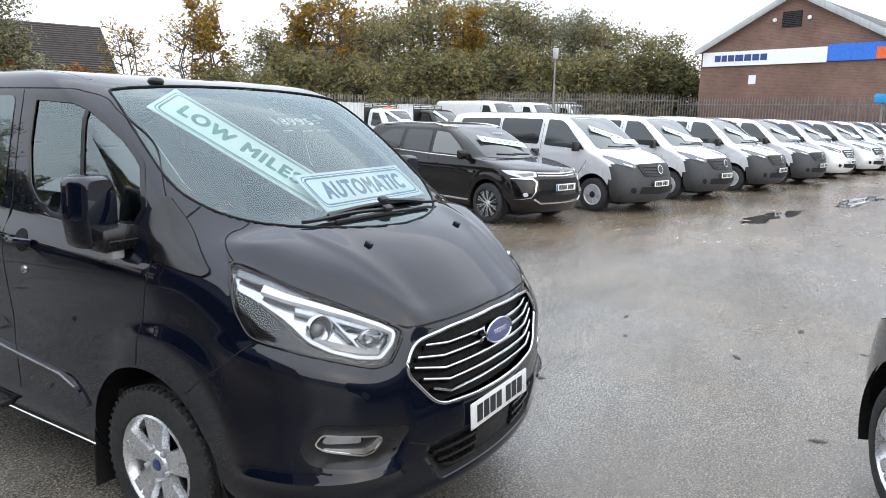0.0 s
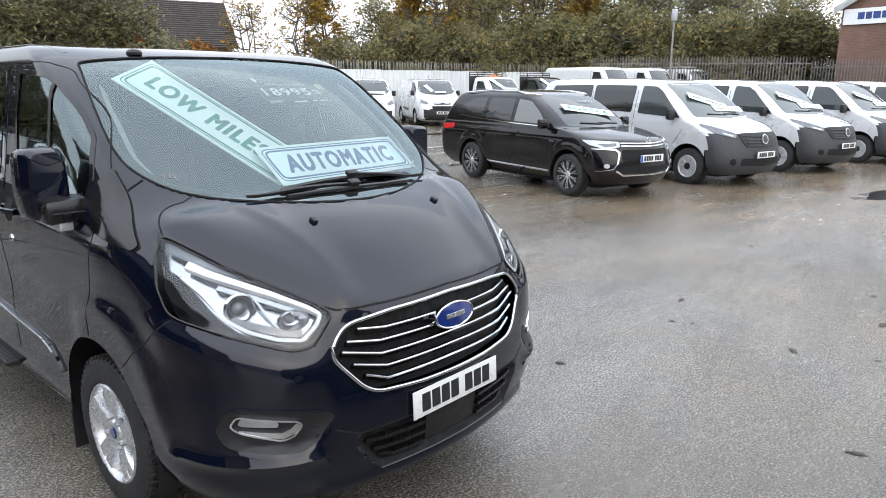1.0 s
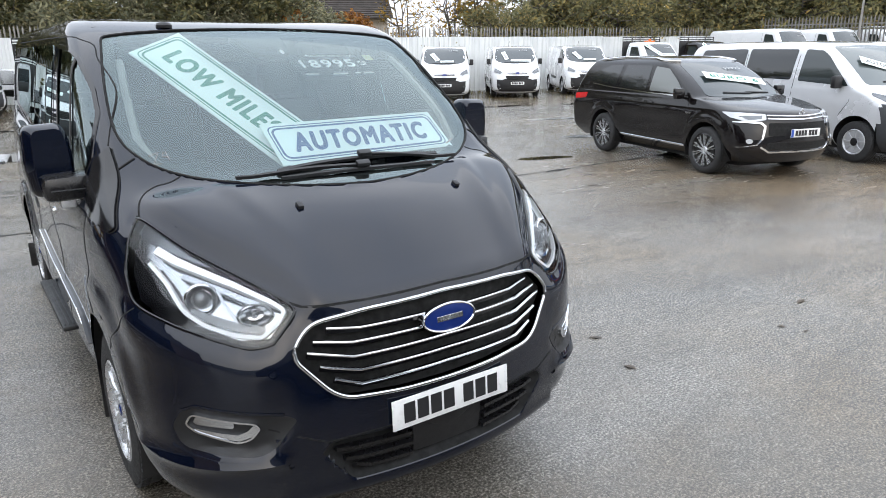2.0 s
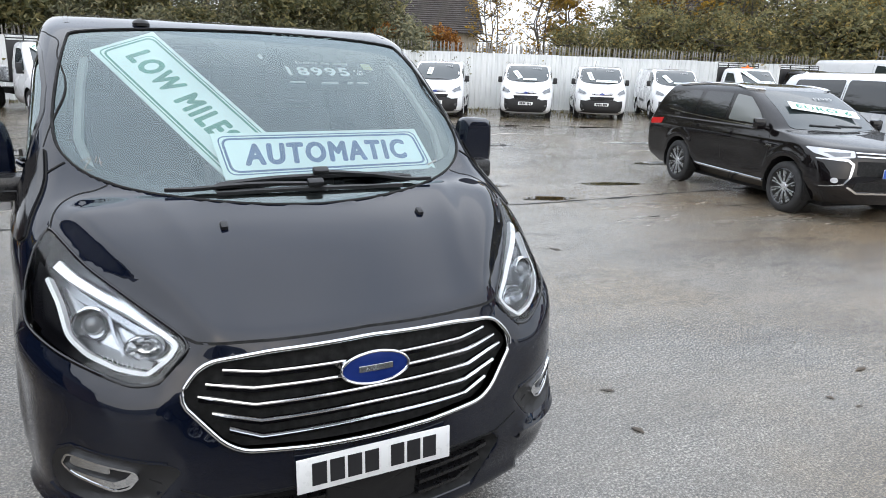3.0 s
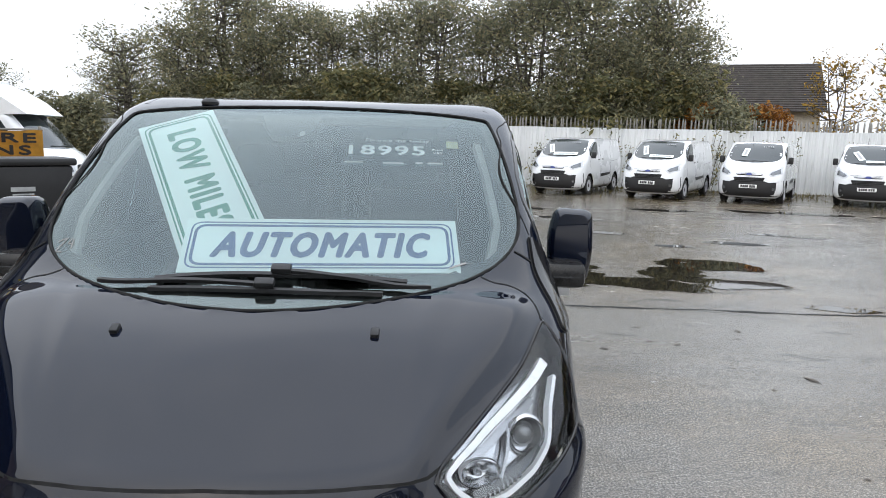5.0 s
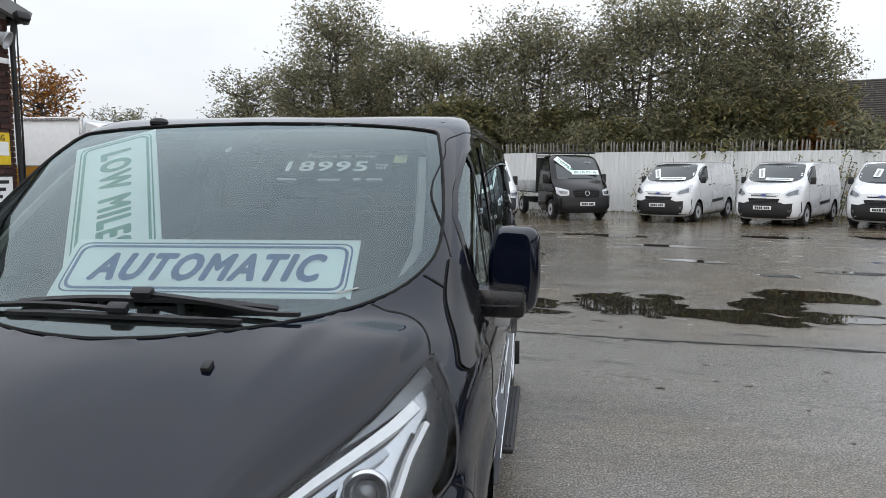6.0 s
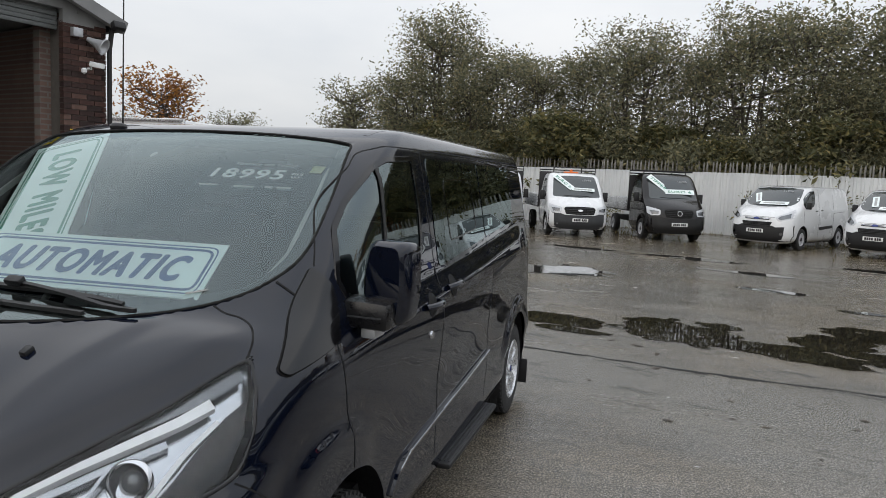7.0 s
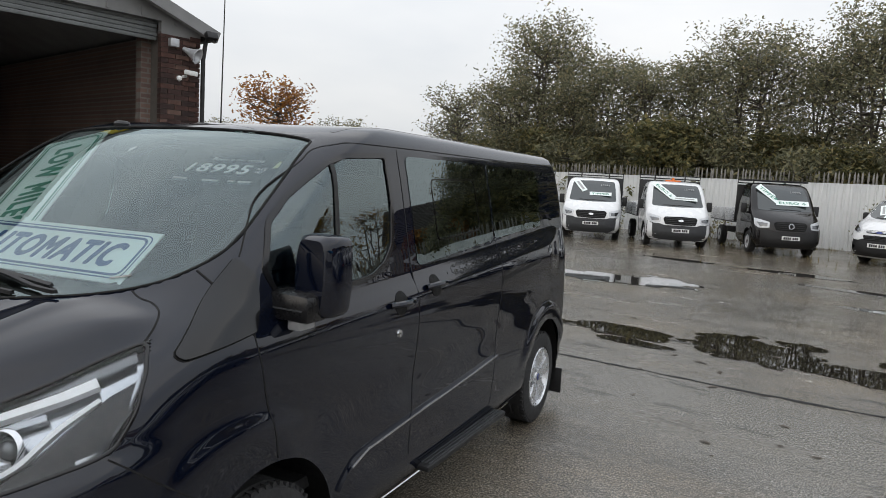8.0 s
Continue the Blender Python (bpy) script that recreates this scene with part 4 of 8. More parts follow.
        # panel gaps
        for line in ([(1.055, 1.40), (1.01, 1.21), (1.03, 1.08), (1.065, 0.95), (1.12, 0.775)],
                     [(2.035, 1.86), (2.065, 1.34), (2.085, 1.0), (2.08, 0.40)],
                     [(1.05, 1.45), (1.20, 1.625), (1.42, 1.765), (1.60, 1.848), (2.0, 1.868), (4.15, 1.872)],
                     [(3.135, 1.395), (3.14, 1.15), (3.135, 0.62), (3.09, 0.42)],
                     [(0.50, 0.972), (0.64, 0.862), (0.83, 0.72)],
                     [(1.60, 0.315), (3.70, 0.315)]):
            part("panel_gap", skin.strip(curved(line), 0.006, "side", 0.0012, s, 0.003), SEAM, van)
        part("sliding_rail", skin.strip([(3.15, 1.175), (3.90, 1.225)], 0.026, "side", 0.002, s, 0.004), SEAM, van, "dark sliding door rail")
        mould = [(1.515, 0.495), (1.585, 0.560), (1.70, 0.600), (2.20, 0.640), (3.15, 0.695)]
        part("side_moulding", skin.strip(curved(mould), lambda t: 0.012 + 0.026 * min(1, t * 6), "side", 0.014, s, 0.014), BLACK_PAINT, van, "glossy black side moulding")
        part("moulding_chrome", skin.strip([(a, b + 0.012) for a, b in mould[1:]], 0.010, "side", 0.017, s, 0.006), CHROME, van, "bright moulding edge")
        part("sill_trim", skin.strip([(1.55, 0.262), (3.70, 0.262)], 0.012, "side", 0.006, s, 0.006), CHROME, van, "bright sill edge")
        for y, z in ((1.915, 1.195), (2.250, 1.235)):
            door_handle(van, skin, y, z, s)
        c = lathe([(0, 0.001), (0.004, 0.013), (0.004, 0.017), (-0.004, 0.019)], "x", 16)
        at, _ = skin.at("side", 1.90, 1.065, 0.004, s)
        bmesh.ops.transform(c, matrix=Matrix.Translation(at) @ Matrix.Diagonal((s, 1, 1, 1)), verts=c.verts)
        part("door_lock", c, CHROME, van, "round chrome door lock")
        # side step with ribs
        step = bmesh.new()
        add_box(step, 0.89, 1.010, 2.22, 3.24, 0.320, 0.350, 0.012)
        bmesh.ops.transform(step, matrix=Matrix.Diagonal((s, 1, 1, 1)), verts=step.verts)
        step = part("side_step", step, BLACK_TRIM, van, "ribbed black side step")
        for k in range(5):
            rib = box(0.905 + k * 0.021, 0.914 + k * 0.021, 2.25, 3.21, 0.349, 0.357, 0.002)
            bmesh.ops.transform(rib, matrix=Matrix.Diagonal((s, 1, 1, 1)), verts=rib.verts)
            part("rib", rib, GREY_TRIM, step)
        for y in (1.52, 4.60):
            flap = box(0.76, 0.955, y, y + 0.016, 0.10, 0.30, 0.006)
            bmesh.ops.transform(flap, matrix=Matrix.Diagonal((s, 1, 1, 1)), verts=flap.verts)
            part("mudflap", flap, BLACK_TRIM, van, "black rubber mudflap")
        # bonnet joint and corner of the scuttle
        part("bonnet_gap", skin.strip(curved([(s * 0.66, 0.795), (s * 0.71, 0.785), (s * 0.76, 0.790), (s * 0.805, 0.775), (s * 0.838, 0.73), (s * 0.853, 0.67)]), 0.007, "top", 0.0012, 1, 0.003), SEAM, van)
        part("pillar_gap", skin.strip(mirrored([(0.79, 1.408), (0.825, 1.388), (0.860, 1.364), (0.878, 1.350)], s), 0.007, "front", 0.004, 1, 0.006), SEAM, van)
        part("roof_channel", skin.strip([(s * 0.735, 1.70), (s * 0.745, 2.2), (s * 0.735, 4.3)], 0.022, "top", 0.001, 1, 0.002), GLOSS_BLACK, van, "black roof channel")
        washer, _ = skin.at("top", s * 0.352, 0.44, 0.0)
        bm = bmesh.new()
        add_box(bm, -0.012, 0.012, -0.017, 0.017, -0.004, 0.014, 0.006, Matrix.Translation(washer) @ pose(0, 0, 0, 25))
        part("washer_jet", bm, BLACK_TRIM, van, "small black washer jet")
    part("bonnet_edge", skin.strip([(-0.56, 1.010), (-0.50, 0.985), (-0.3, 0.982), (0, 0.992), (0.3, 0.982), (0.50, 0.985), (0.56, 1.010)], 0.010, "front", 0.0012, 1, 0.003), SEAM, van)
    # grille
    edge = both(GRILLE_EDGE)
    grille = part("grille", skin.pane([(a * 1.005, b) for a, b in edge], "front", -0.04, 0.004, rings=4), SEAM, van, "black grille with chrome bars")
    def on_grille(line, lift, step=0.04):
        return [skin.at("front", x, z, lift)[0] for x, z in dense(line, step, False)]

    part("chrome_frame", tube(evened([skin.at("front", x, z, 0.002)[0] for x, z in dense(edge, 0.02)], 2), 0.0078, 10, True), CHROME, grille, "chrome grille frame")
    for z, kink, end, rise in ((0.900, 0.33, 0.44, 0.010), (0.855, 0.36, 0.488, 0.017), (0.806, 0.36, 0.512, 0.032), (0.757, 0.345, 0.478, 0.030), (0.709, 0.345, 0.435, 0.030)):
        line = [(-end, z + rise), (-kink, z - 0.002), (0, z + 0.004), (kink, z - 0.002), (end, z + rise)]
        part("chrome_bar", tube(on_grille(line, -0.008), 0.0062, 8), CHROME, grille, "slim chrome bar")
        part("bar_fin", skin.strip([(a, b - 0.012) for a, b in line], 0.018, "front", -0.020, 1, 0.015, step=0.05), GLOSS_BLACK, grille, "black bar underside")
    for a, b, mat, lift, nm in ((0.114, 0.050, CHROME, 0.016, "badge"), (0.105, 0.0435, BADGE_BLUE, 0.0185, "badge_face")):
        oval = [(a * math.cos(k * math.tau / 36), 0.873 + b * math.sin(k * math.tau / 36)) for k in range(36)]
        part(nm, skin.pane(oval, "front", lift, 0.03, rings=3), mat, grille, "blue oval badge" if nm == "badge" else "plain blue enamel")
    ring = [skin.at("front", 0.110 * math.cos(k * math.tau / 40), 0.873 + 0.047 * math.sin(k * math.tau / 40), 0.018)[0] for k in range(40)]
    part("badge_ring", tube(ring, 0.0045, 8, True), CHROME, grille, "chrome badge ring")
    part("badge_mark", skin.strip([(-0.055, 0.873), (0.055, 0.873)], 0.020, "front", 0.0205, 1, 0.002), LAMP_SATIN, grille, "plain silver bar")
    # lower intake and plate
    low = rounded(INTAKE_EDGE, 0.02, 3)
    intake = part("lower_intake", skin.pane(low, "front", 0.002, 0.006, rings=8, step=0.03), SEAM, van, "black lower air intake")
    for z, e in ((0.474, 0.45), (0.432, 0.42), (0.390, 0.39)):
        for q in (1, -1):
            part("slat", skin.strip([(q * 0.16, z - 0.004), (q * e, z)], 0.016, "front", 0.030, 1, 0.030, step=0.06), SATIN_BLACK, intake, "black intake slat")
    part("intake_centre", skin.pane(rounded([(-0.155, 0.505), (0.155, 0.505), (0.150, 0.375), (-0.150, 0.375)], 0.01, 2), "front", 0.014, 0.014, rings=2), BLACK_TRIM, intake, "black centre panel")
    part("bumper_gap", skin.strip([(-0.66, 0.60), (-0.48, 0.525), (0, 0.535), (0.48, 0.525), (0.66, 0.60)], 0.007, "front", 0.0012, 1, 0.003), SEAM, van)
    number_plate(van, pose(0, -0.012, 0.568, -3))
    for x in (-0.60, 0.60):
        c, n = skin.at("front", x, 0.46, 0.0)
        bm = lathe([(-0.003, 0.011), (0.002, 0.010), (0.002, 0.001)], "y", 12, c)
        part("parking_sensor", bm, GLOSS_BLACK, van)
    # wipers
    for pivot, elbow, a, b in (((0.506, 0.657), (0.05, 0.684), (-0.33, 0.678), (0.43, 0.697)), ((-0.50, 0.672), (0.012, 0.625), (-0.335, 0.630), (0.36, 0.615))):
        bend = ((pivot[0] + elbow[0]) / 2, (pivot[1] + elbow[1]) / 2 + 0.004)
        arm = part("wiper", skin.strip([pivot, bend, elbow], 0.013, "top", 0.026, 1, 0.012, step=0.05), BLACK_TRIM, van, "black windscreen wiper")
        sag = ((a[0] + b[0]) / 2, (a[1] + b[1]) / 2 - 0.012)
        part("wiper_blade", skin.strip([a, sag, b], 0.016, "top", 0.016, 1, 0.012, step=0.05), BLACK_TRIM, arm)
        c, _ = skin.at("top", *elbow, 0.03)
        bm = bmesh.new()
        add_box(bm, -0.03, 0.03, -0.015, 0.015, -0.014, 0.008, 0.006, Matrix.Translation(c) @ pose(0, 0, 0, 30))
        part("wiper_clip", bm, BLACK_TRIM, arm)
    # roof aerial base
    c, _ = skin.at("top", -0.445, 1.64, 0.0)
    bm = lathe([(-0.006, 0.034), (0.006, 0.036), (0.016, 0.03), (0.021, 0.018), (0.022, 0.001)], "z", 20)
    bmesh.ops.transform(bm, matrix=Matrix.Translation(c) @ Matrix.Diagonal((1, 1.1, 1, 1)), verts=bm.verts)
    part("aerial_base", bm, BLACK_TRIM, van, "round black aerial base")
    # sensor pod, price panel, small sticker on the glass
    pod = rounded([(-0.20, 1.884), (0.06, 1.884), (0.045, 1.815), (0.02, 1.788), (-0.09, 1.788), (-0.13, 1.80)], 0.03, 4)
    part("sensor_pod", skin.pane(pod, "front", -0.010, 0.03, rings=4), CABIN, van, "dark sensor pod behind the glass")
    part("pod_lens", skin.pane(circle(0.0, 1.80, 0.010, 12), "front", -0.008, 0.004, rings=2), STEEL, van, "small grey pod lens")
    cabin(van)
    return van, skin


hero, hero_skin = black_van()

# printed boards leaning on the inside of the windscreen
top_mid, low_mid = Vector((-0.535, 1.481, 1.838)), Vector((-0.243, 0.990, 1.505))
along = (low_mid - top_mid).normalized()
across = Vector((0.270, 0.141, 0.091)).normalized()
sale_board("LOW MILES", INK_GREEN, axes(along, across, top_mid + along * 0.44),
           "pale board with green LOW MILES lettering behind the windscreen", font_w=0.62, font_h=0.104, width=0.88, height=0.300, shift=-0.026, skew=along.dot(across))
sale_board("AUTOMATIC", INK_BLUE, axes((0.888, 0.078, 0.0), (0, 0.18, 0.143), (0.150, 0.853, 1.430)),
           "pale board with dark blue AUTOMATIC lettering behind the windscreen", italic=0.28, font_w=0.70, font_h=0.104, width=0.893, height=0.238)


def price_panel():
    up, side = Vector((0, 0.87, 0.50)), Vector((1, 0.06, 0))
    panel = new("price_panel")
    panel.parent = hero
    panel.matrix_basis = axes(side, up, (0.345, 1.475, 1.715))
    tagged(panel, "dark clear price panel behind the windscreen")
    part("film", box(-0.225, 0.225, -0.125, 0.125, -0.002, 0.0), glass("dark_film", (0.50, 0.53, 0.55)), panel, "dark clear film")

    def line(text, x, y, w, h, bold=0.0):
        words(text, w, h, INK_WHITE, panel, pose(x, y, 0.002), bold)

    line("Finance me today", 0.02, 0.108, 0.27, 0.030)
    line("18995", -0.025, 0.032, 0.31, 0.070, 0.035)
    line("PLUS", 0.185, 0.042, 0.046, 0.016)
    line("VAT", 0.185, 0.016, 0.040, 0.016)
    for x, y, w in ((-0.16, -0.062, 0.075), (0.0, -0.066, 0.085), (0.105, -0.062, 0.03), (0.17, -0.062, 0.06)):
        bm = bmesh.new()
        add_box(bm, x - w / 2, x + w / 2, y - 0.006, y + 0.006, 0, 0.001)
        part("print_bar", bm, GREY_PRINT, panel, smooth=False)
    bm = bmesh.new()
    add_box(bm, 0.225, 0.275, 0.06, 0.115, 0, 0.001)
    part("sticker", bm, STICKER, panel, "small yellow and white sticker", smooth=False)


price_panel()
# ---- the other vehicles ----
VITO_LOW = [
    (0.22, 0.10, 0.55, 0.20, 0.82, 0.50, 5.00), (0.35, 0.01, 0.62, 0.12, 0.93, 0.52, 5.12), (0.55, 0.00, 0.62, 0.12, 0.955, 0.54, 5.14),
    (0.75, 0.03, 0.60, 0.16, 0.960, 0.58, 5.14), (0.90, 0.07, 0.58, 0.22, 0.960, 0.64, 5.14), (0.98, 0.13, 0.58, 0.29, 0.955, 0.72, 5.14),
    (1.04, 0.25, 0.60, 0.41, 0.950, 0.82, 5.14), (1.10, 0.45, 0.66, 0.60, 0.945, 0.96, 5.14), (1.16, 0.68, 0.72, 0.82, 0.935, 1.10, 5.13),
]
VITO_HIGH = [
    (1.20, 0.82, 0.74, 0.95, 0.930, 1.18, 5.13), (1.30, 0.96, 0.73, 1.08, 0.915, 1.30, 5.12), (1.45, 1.16, 0.71, 1.26, 0.890, 1.46, 5.10),
    (1.60, 1.38, 0.68, 1.46, 0.860, 1.62, 5.06), (1.74, 1.61, 0.65, 1.67, 0.825, 1.80, 5.00), (1.82, 1.80, 0.60, 1.84, 0.770, 1.94, 4.95),
    (1.87, 2.10, 0.50, 2.10, 0.650, 2.20, 4.80), (1.90, 2.60, 0.30, 2.60, 0.400, 2.65, 4.40),
]
SUV_LOW = [
    (0.24, 0.10, 0.50, 0.20, 0.74, 0.50, 4.50), (0.40, 0.01, 0.56, 0.11, 0.86, 0.52, 4.66), (0.60, 0.00, 0.58, 0.12, 0.89, 0.57, 4.69),
    (0.75, 0.02, 0.56, 0.15, 0.90, 0.62, 4.69), (0.86, 0.05, 0.55, 0.20, 0.90, 0.68, 4.69), (0.93, 0.12, 0.55, 0.28, 0.895, 0.77, 4.68),
    (0.97, 0.25, 0.58, 0.42, 0.885, 0.86, 4.67), (1.02, 0.50, 0.62, 0.66, 0.870, 1.02, 4.65), (1.06, 0.80, 0.66, 0.95, 0.860, 1.20, 4.62),
]
SUV_HIGH = [
    (1.09, 1.02, 0.67, 1.16, 0.850, 1.40, 4.62), (1.20, 1.20, 0.65, 1.33, 0.825, 1.55, 4.57), (1.35, 1.47, 0.62, 1.58, 0.785, 1.78, 4.48),
    (1.48, 1.75, 0.59, 1.84, 0.745, 2.00, 4.37), (1.58, 2.00, 0.54, 2.07, 0.700, 2.20, 4.25), (1.64, 2.30, 0.46, 2.33, 0.610, 2.42, 4.10),
    (1.67, 2.70, 0.30, 2.70, 0.420, 2.76, 3.85),
]
CAB_LOW = [
    (0.25, 0.10, 0.60, 0.20, 0.85, 0.55, 2.25), (0.42, 0.00, 0.66, 0.11, 0.97, 0.52, 2.30), (0.65, 0.00, 0.66, 0.11, 0.985, 0.54, 2.30),
    (0.85, 0.02, 0.66, 0.14, 0.990, 0.58, 2.30), (1.00, 0.05, 0.66, 0.19, 0.990, 0.64, 2.30), (1.10, 0.12, 0.66, 0.27, 0.985, 0.72, 2.30),
    (1.20, 0.25, 0.68, 0.40, 0.980, 0.82, 2.30), (1.30, 0.42, 0.72, 0.56, 0.970, 0.92, 2.30), (1.37, 0.56, 0.75, 0.68, 0.965, 1.00, 2.30),
]
CAB_HIGH = [
    (1.45, 0.66, 0.77, 0.78, 0.960, 1.06, 2.30), (1.65, 0.82, 0.75, 0.93, 0.940, 1.16, 2.30), (1.90, 1.04, 0.72, 1.13, 0.900, 1.30, 2.28),
    (2.10, 1.25, 0.68, 1.32, 0.860, 1.46, 2.26), (2.20, 1.42, 0.62, 1.47, 0.800, 1.58, 2.24), (2.25, 1.62, 0.50, 1.65, 0.680, 1.72, 2.15),
    (2.27, 1.80, 0.30, 1.82, 0.400, 1.85, 2.00),
]


def screen_outline(rows, z0, z1, inset=0.02):
    right = [(row[2] + inset, row[0]) for row in spline(rows, 4) if z0 <= row[0] <= z1]
    low, high = right[0], right[-1]
    return rounded(both([(0, z0 - 0.025)] + [(low[0] * 0.96, z0 - 0.002)] + right[1:-1] + [(high[0] * 0.97, z1), (0, z1 + 0.02)]), 0.05, 3)


def both_sides(parent, skin, name, poly, material, label="", lift=0.004, parent_part=None):
    for s in (1, -1):
        part(name, skin.pane(poly, "side", lift, 0.006, s, 4), material, parent, label)


def gap_lines(parent, skin, lines, width=0.012):
    for s in (1, -1):
        for line in lines:
            part("panel_gap", skin.strip(line, width, "side", 0.0015, s, 0.003, step=0.12), SEAM, parent)


def simple_mirror(parent, x, y, z, mat, w=0.15, h=0.22):
    for s in (1, -1):
        bm = bmesh.new()
        add_box(bm, x + 0.03, x + 0.03 + w, y, y + 0.10, z - h / 2, z + h / 2, 0.03)
        add_box(bm, x - 0.06, x + 0.06, y + 0.03, y + 0.09, z - h / 2, z - h / 2 + 0.06, 0.01)
        bmesh.ops.transform(bm, matrix=Matrix.Diagonal((s, 1, 1, 1)), verts=bm.verts)
        part("door_mirror", bm, mat, parent, "black door mirror")


def board_on_glass(parent, skin, cx, cz, w, h, turn, text="", ink=None, name="sale_board", depth=0.02, up=(0, 0.8, 0.6)):
    """A pale board standing behind the glass, shown just over it; its lettering, or plain bars for what cannot be read."""
    p, n = skin.at("front", cx, cz, depth)
    n = Vector((0, n.y, n.z)).normalized()
    side = Vector((1, 0, 0))
    upv = n.cross(side).normalized()
    m = axes(side, upv, p) @ pose(0, 0, 0, 0, 0, turn)
    bm = bmesh.new()
    add_box(bm, -w / 2, w / 2, -h / 2, h / 2, -0.006, 0, 0, m)
    ob = part(name, bm, BOARD_WHITE, parent, "pale sale board behind the windscreen", smooth=False)
    if text:
        words(text, w * 0.8, h * 0.46, ink or INK_GREEN, ob, m @ pose(0, 0, 0.003), 0.03)
    else:
        bm = bmesh.new()
        add_box(bm, -w * 0.38, w * 0.38, -h * 0.2, h * 0.2, 0, 0.002, 0, m)
        part("print_bar", bm, ink or GREY_PRINT, ob, smooth=False)
    return ob


def price_on_glass(parent, skin, cx, cz, text):
    p, n = skin.at("front", cx, cz, 0.02)
    n = Vector((0, n.y, n.z)).normalized()
    upv = n.cross(Vector((1, 0, 0))).normalized()
    words(text, 0.30, 0.075, GREY_PRINT, parent, axes((1, 0, 0), upv, p), 0.01, name="price_label")


def wipers(parent, skin, z, span):
    for k, (a, b) in enumerate(((-0.75, 0.05), (-0.05, 0.75))):
        part("wiper", skin.strip([(a * span, z + 0.035), (b * span, z + 0.015)], 0.022, "front", 0.018, 1, 0.015, step=0.1), BLACK_TRIM, parent)


def finish_car(car, bm, skin, coat, axles, arch_r, width, wheel_r, rim, style, metal=None):
    liners = [arch(bm, y, wheel_r + 0.02, arch_r, width) for y in axles]
    part("body", bm, coat, car)
    for l in liners:
        for side in l:
            part("wheel_arch_liner", side, SEAM, car)
    for s in (1, -1):
        for y in axles:
            make_wheel(car, pose(s * (width - 0.115), y, wheel_r, 0, 0, 0 if s > 0 else 180), wheel_r, 0.205, rim, style, metal, None, 0.6)
    part("underbody", box(-width + 0.25, width - 0.25, axles[0] - 0.5, axles[-1] + 0.5, 0.17, 0.34), SEAM, car)


def white_van(m, label, boards, steel=True):
    """Smaller panel van: white paint, black lower bumper, steel wheels."""
    car = thing("panel_van", label, "van", "white panel vans along the wall")
    rows = VAN_LOW + VAN_HIGH
    bm = shell(rows, 2, nose=10, corner=9, side=46)
    skin = Skin(bm)
    finish_car(car, bm, skin, WHITE_PAINT, (FRONT_AXLE, 4.0), 0.40, 0.965, 0.33, 0.20, "steel", STEEL)
    part("windscreen", skin.pane(both([(a * 0.97, b) for a, b in SCREEN_EDGE]), "front", 0.004, 0.006, rings=6), CAR_GLASS, car, "dark windscreen")
    part("bonnet_edge", skin.strip([(-0.50, 0.985), (0, 0.992), (0.50, 0.985)], 0.012, "front", 0.0015, 1, 0.003, step=0.1), SEAM, car)
    part("upper_grille", skin.pane(rounded(both([(0, 0.965), (0.40, 0.955), (0.36, 0.905), (0, 0.900)]), 0.015, 2), "front", 0.006, 0.01, rings=3), SEAM, car, "slim black upper grille")
    part("chrome_bar", skin.strip([(-0.38, 0.935), (0, 0.940), (0.38, 0.935)], 0.016, "front", 0.012, 1, 0.01, step=0.1), CHROME, car, "slim chrome bar")
    part("badge", skin.pane([(0.085 * math.cos(k * math.tau / 20), 0.937 + 0.036 * math.sin(k * math.tau / 20)) for k in range(20)], "front", 0.016, 0.01, rings=2), BADGE_BLUE, car, "plain blue oval badge")
    low = both([(0, 0.74), (0.46, 0.735), (0.58, 0.69), (0.78, 0.71), (0.955, 0.76), (0.957, 0.45), (0.90, 0.29), (0.60, 0.255), (0, 0.25)])
    part("bumper", skin.pane(low, "front", 0.010, 0.014, rings=5), BLACK_TRIM, car, "black plastic bumper")
    part("lower_grille", skin.pane(rounded(both([(0, 0.845), (0.46, 0.84), (0.40, 0.70), (0, 0.69)]), 0.03, 3), "front", 0.010, 0.012, rings=3), SEAM, car, "black lower grille")
    for z in (0.735, 0.775, 0.81):
        part("grille_bar", skin.strip([(-0.41, z), (0.41, z)], 0.010, "front", 0.018, 1, 0.01, step=0.1), GREY_TRIM, car)
    for s in (1, -1):
        part("headlamp", skin.pane(mirrored(LAMP_EDGE, s), "front", 0.004, 0.006, rings=4), STEEL, car, "clear headlamp")
        part("headlamp_core", skin.pane(mirrored([(0.84, 1.12), (0.64, 1.02), (0.58, 0.96), (0.66, 0.91), (0.87, 0.98)], s), "front", 0.008, 0.006, rings=3), DARK_CHROME, car, "dark lamp reflector")
        part("fog_lamp", skin.pane(circle(s * 0.72, 0.50, 0.05, 14), "front", 0.014, 0.008, rings=2), DARK_CHROME, car, "round fog lamp")
    both_sides(car, skin, "door_window", DOOR_GLASS, CAR_GLASS, "dark front door window")
    both_sides(car, skin, "rub_strip", rounded([(2.30, 0.60), (2.24, 0.70), (3.32, 0.75), (3.32, 0.66)], 0.02, 2), BLACK_TRIM, "black rubbing strip", 0.012)
    both_sides(car, skin, "door_handle", rounded([(1.93, 1.18), (1.93, 1.22), (2.11, 1.23), (2.11, 1.19)], 0.01, 2), BLACK_TRIM, "", 0.014)
    both_sides(car, skin, "sliding_handle", rounded([(2.33, 1.20), (2.33, 1.24), (2.50, 1.25), (2.50, 1.21)], 0.01, 2), BLACK_TRIM, "", 0.014)
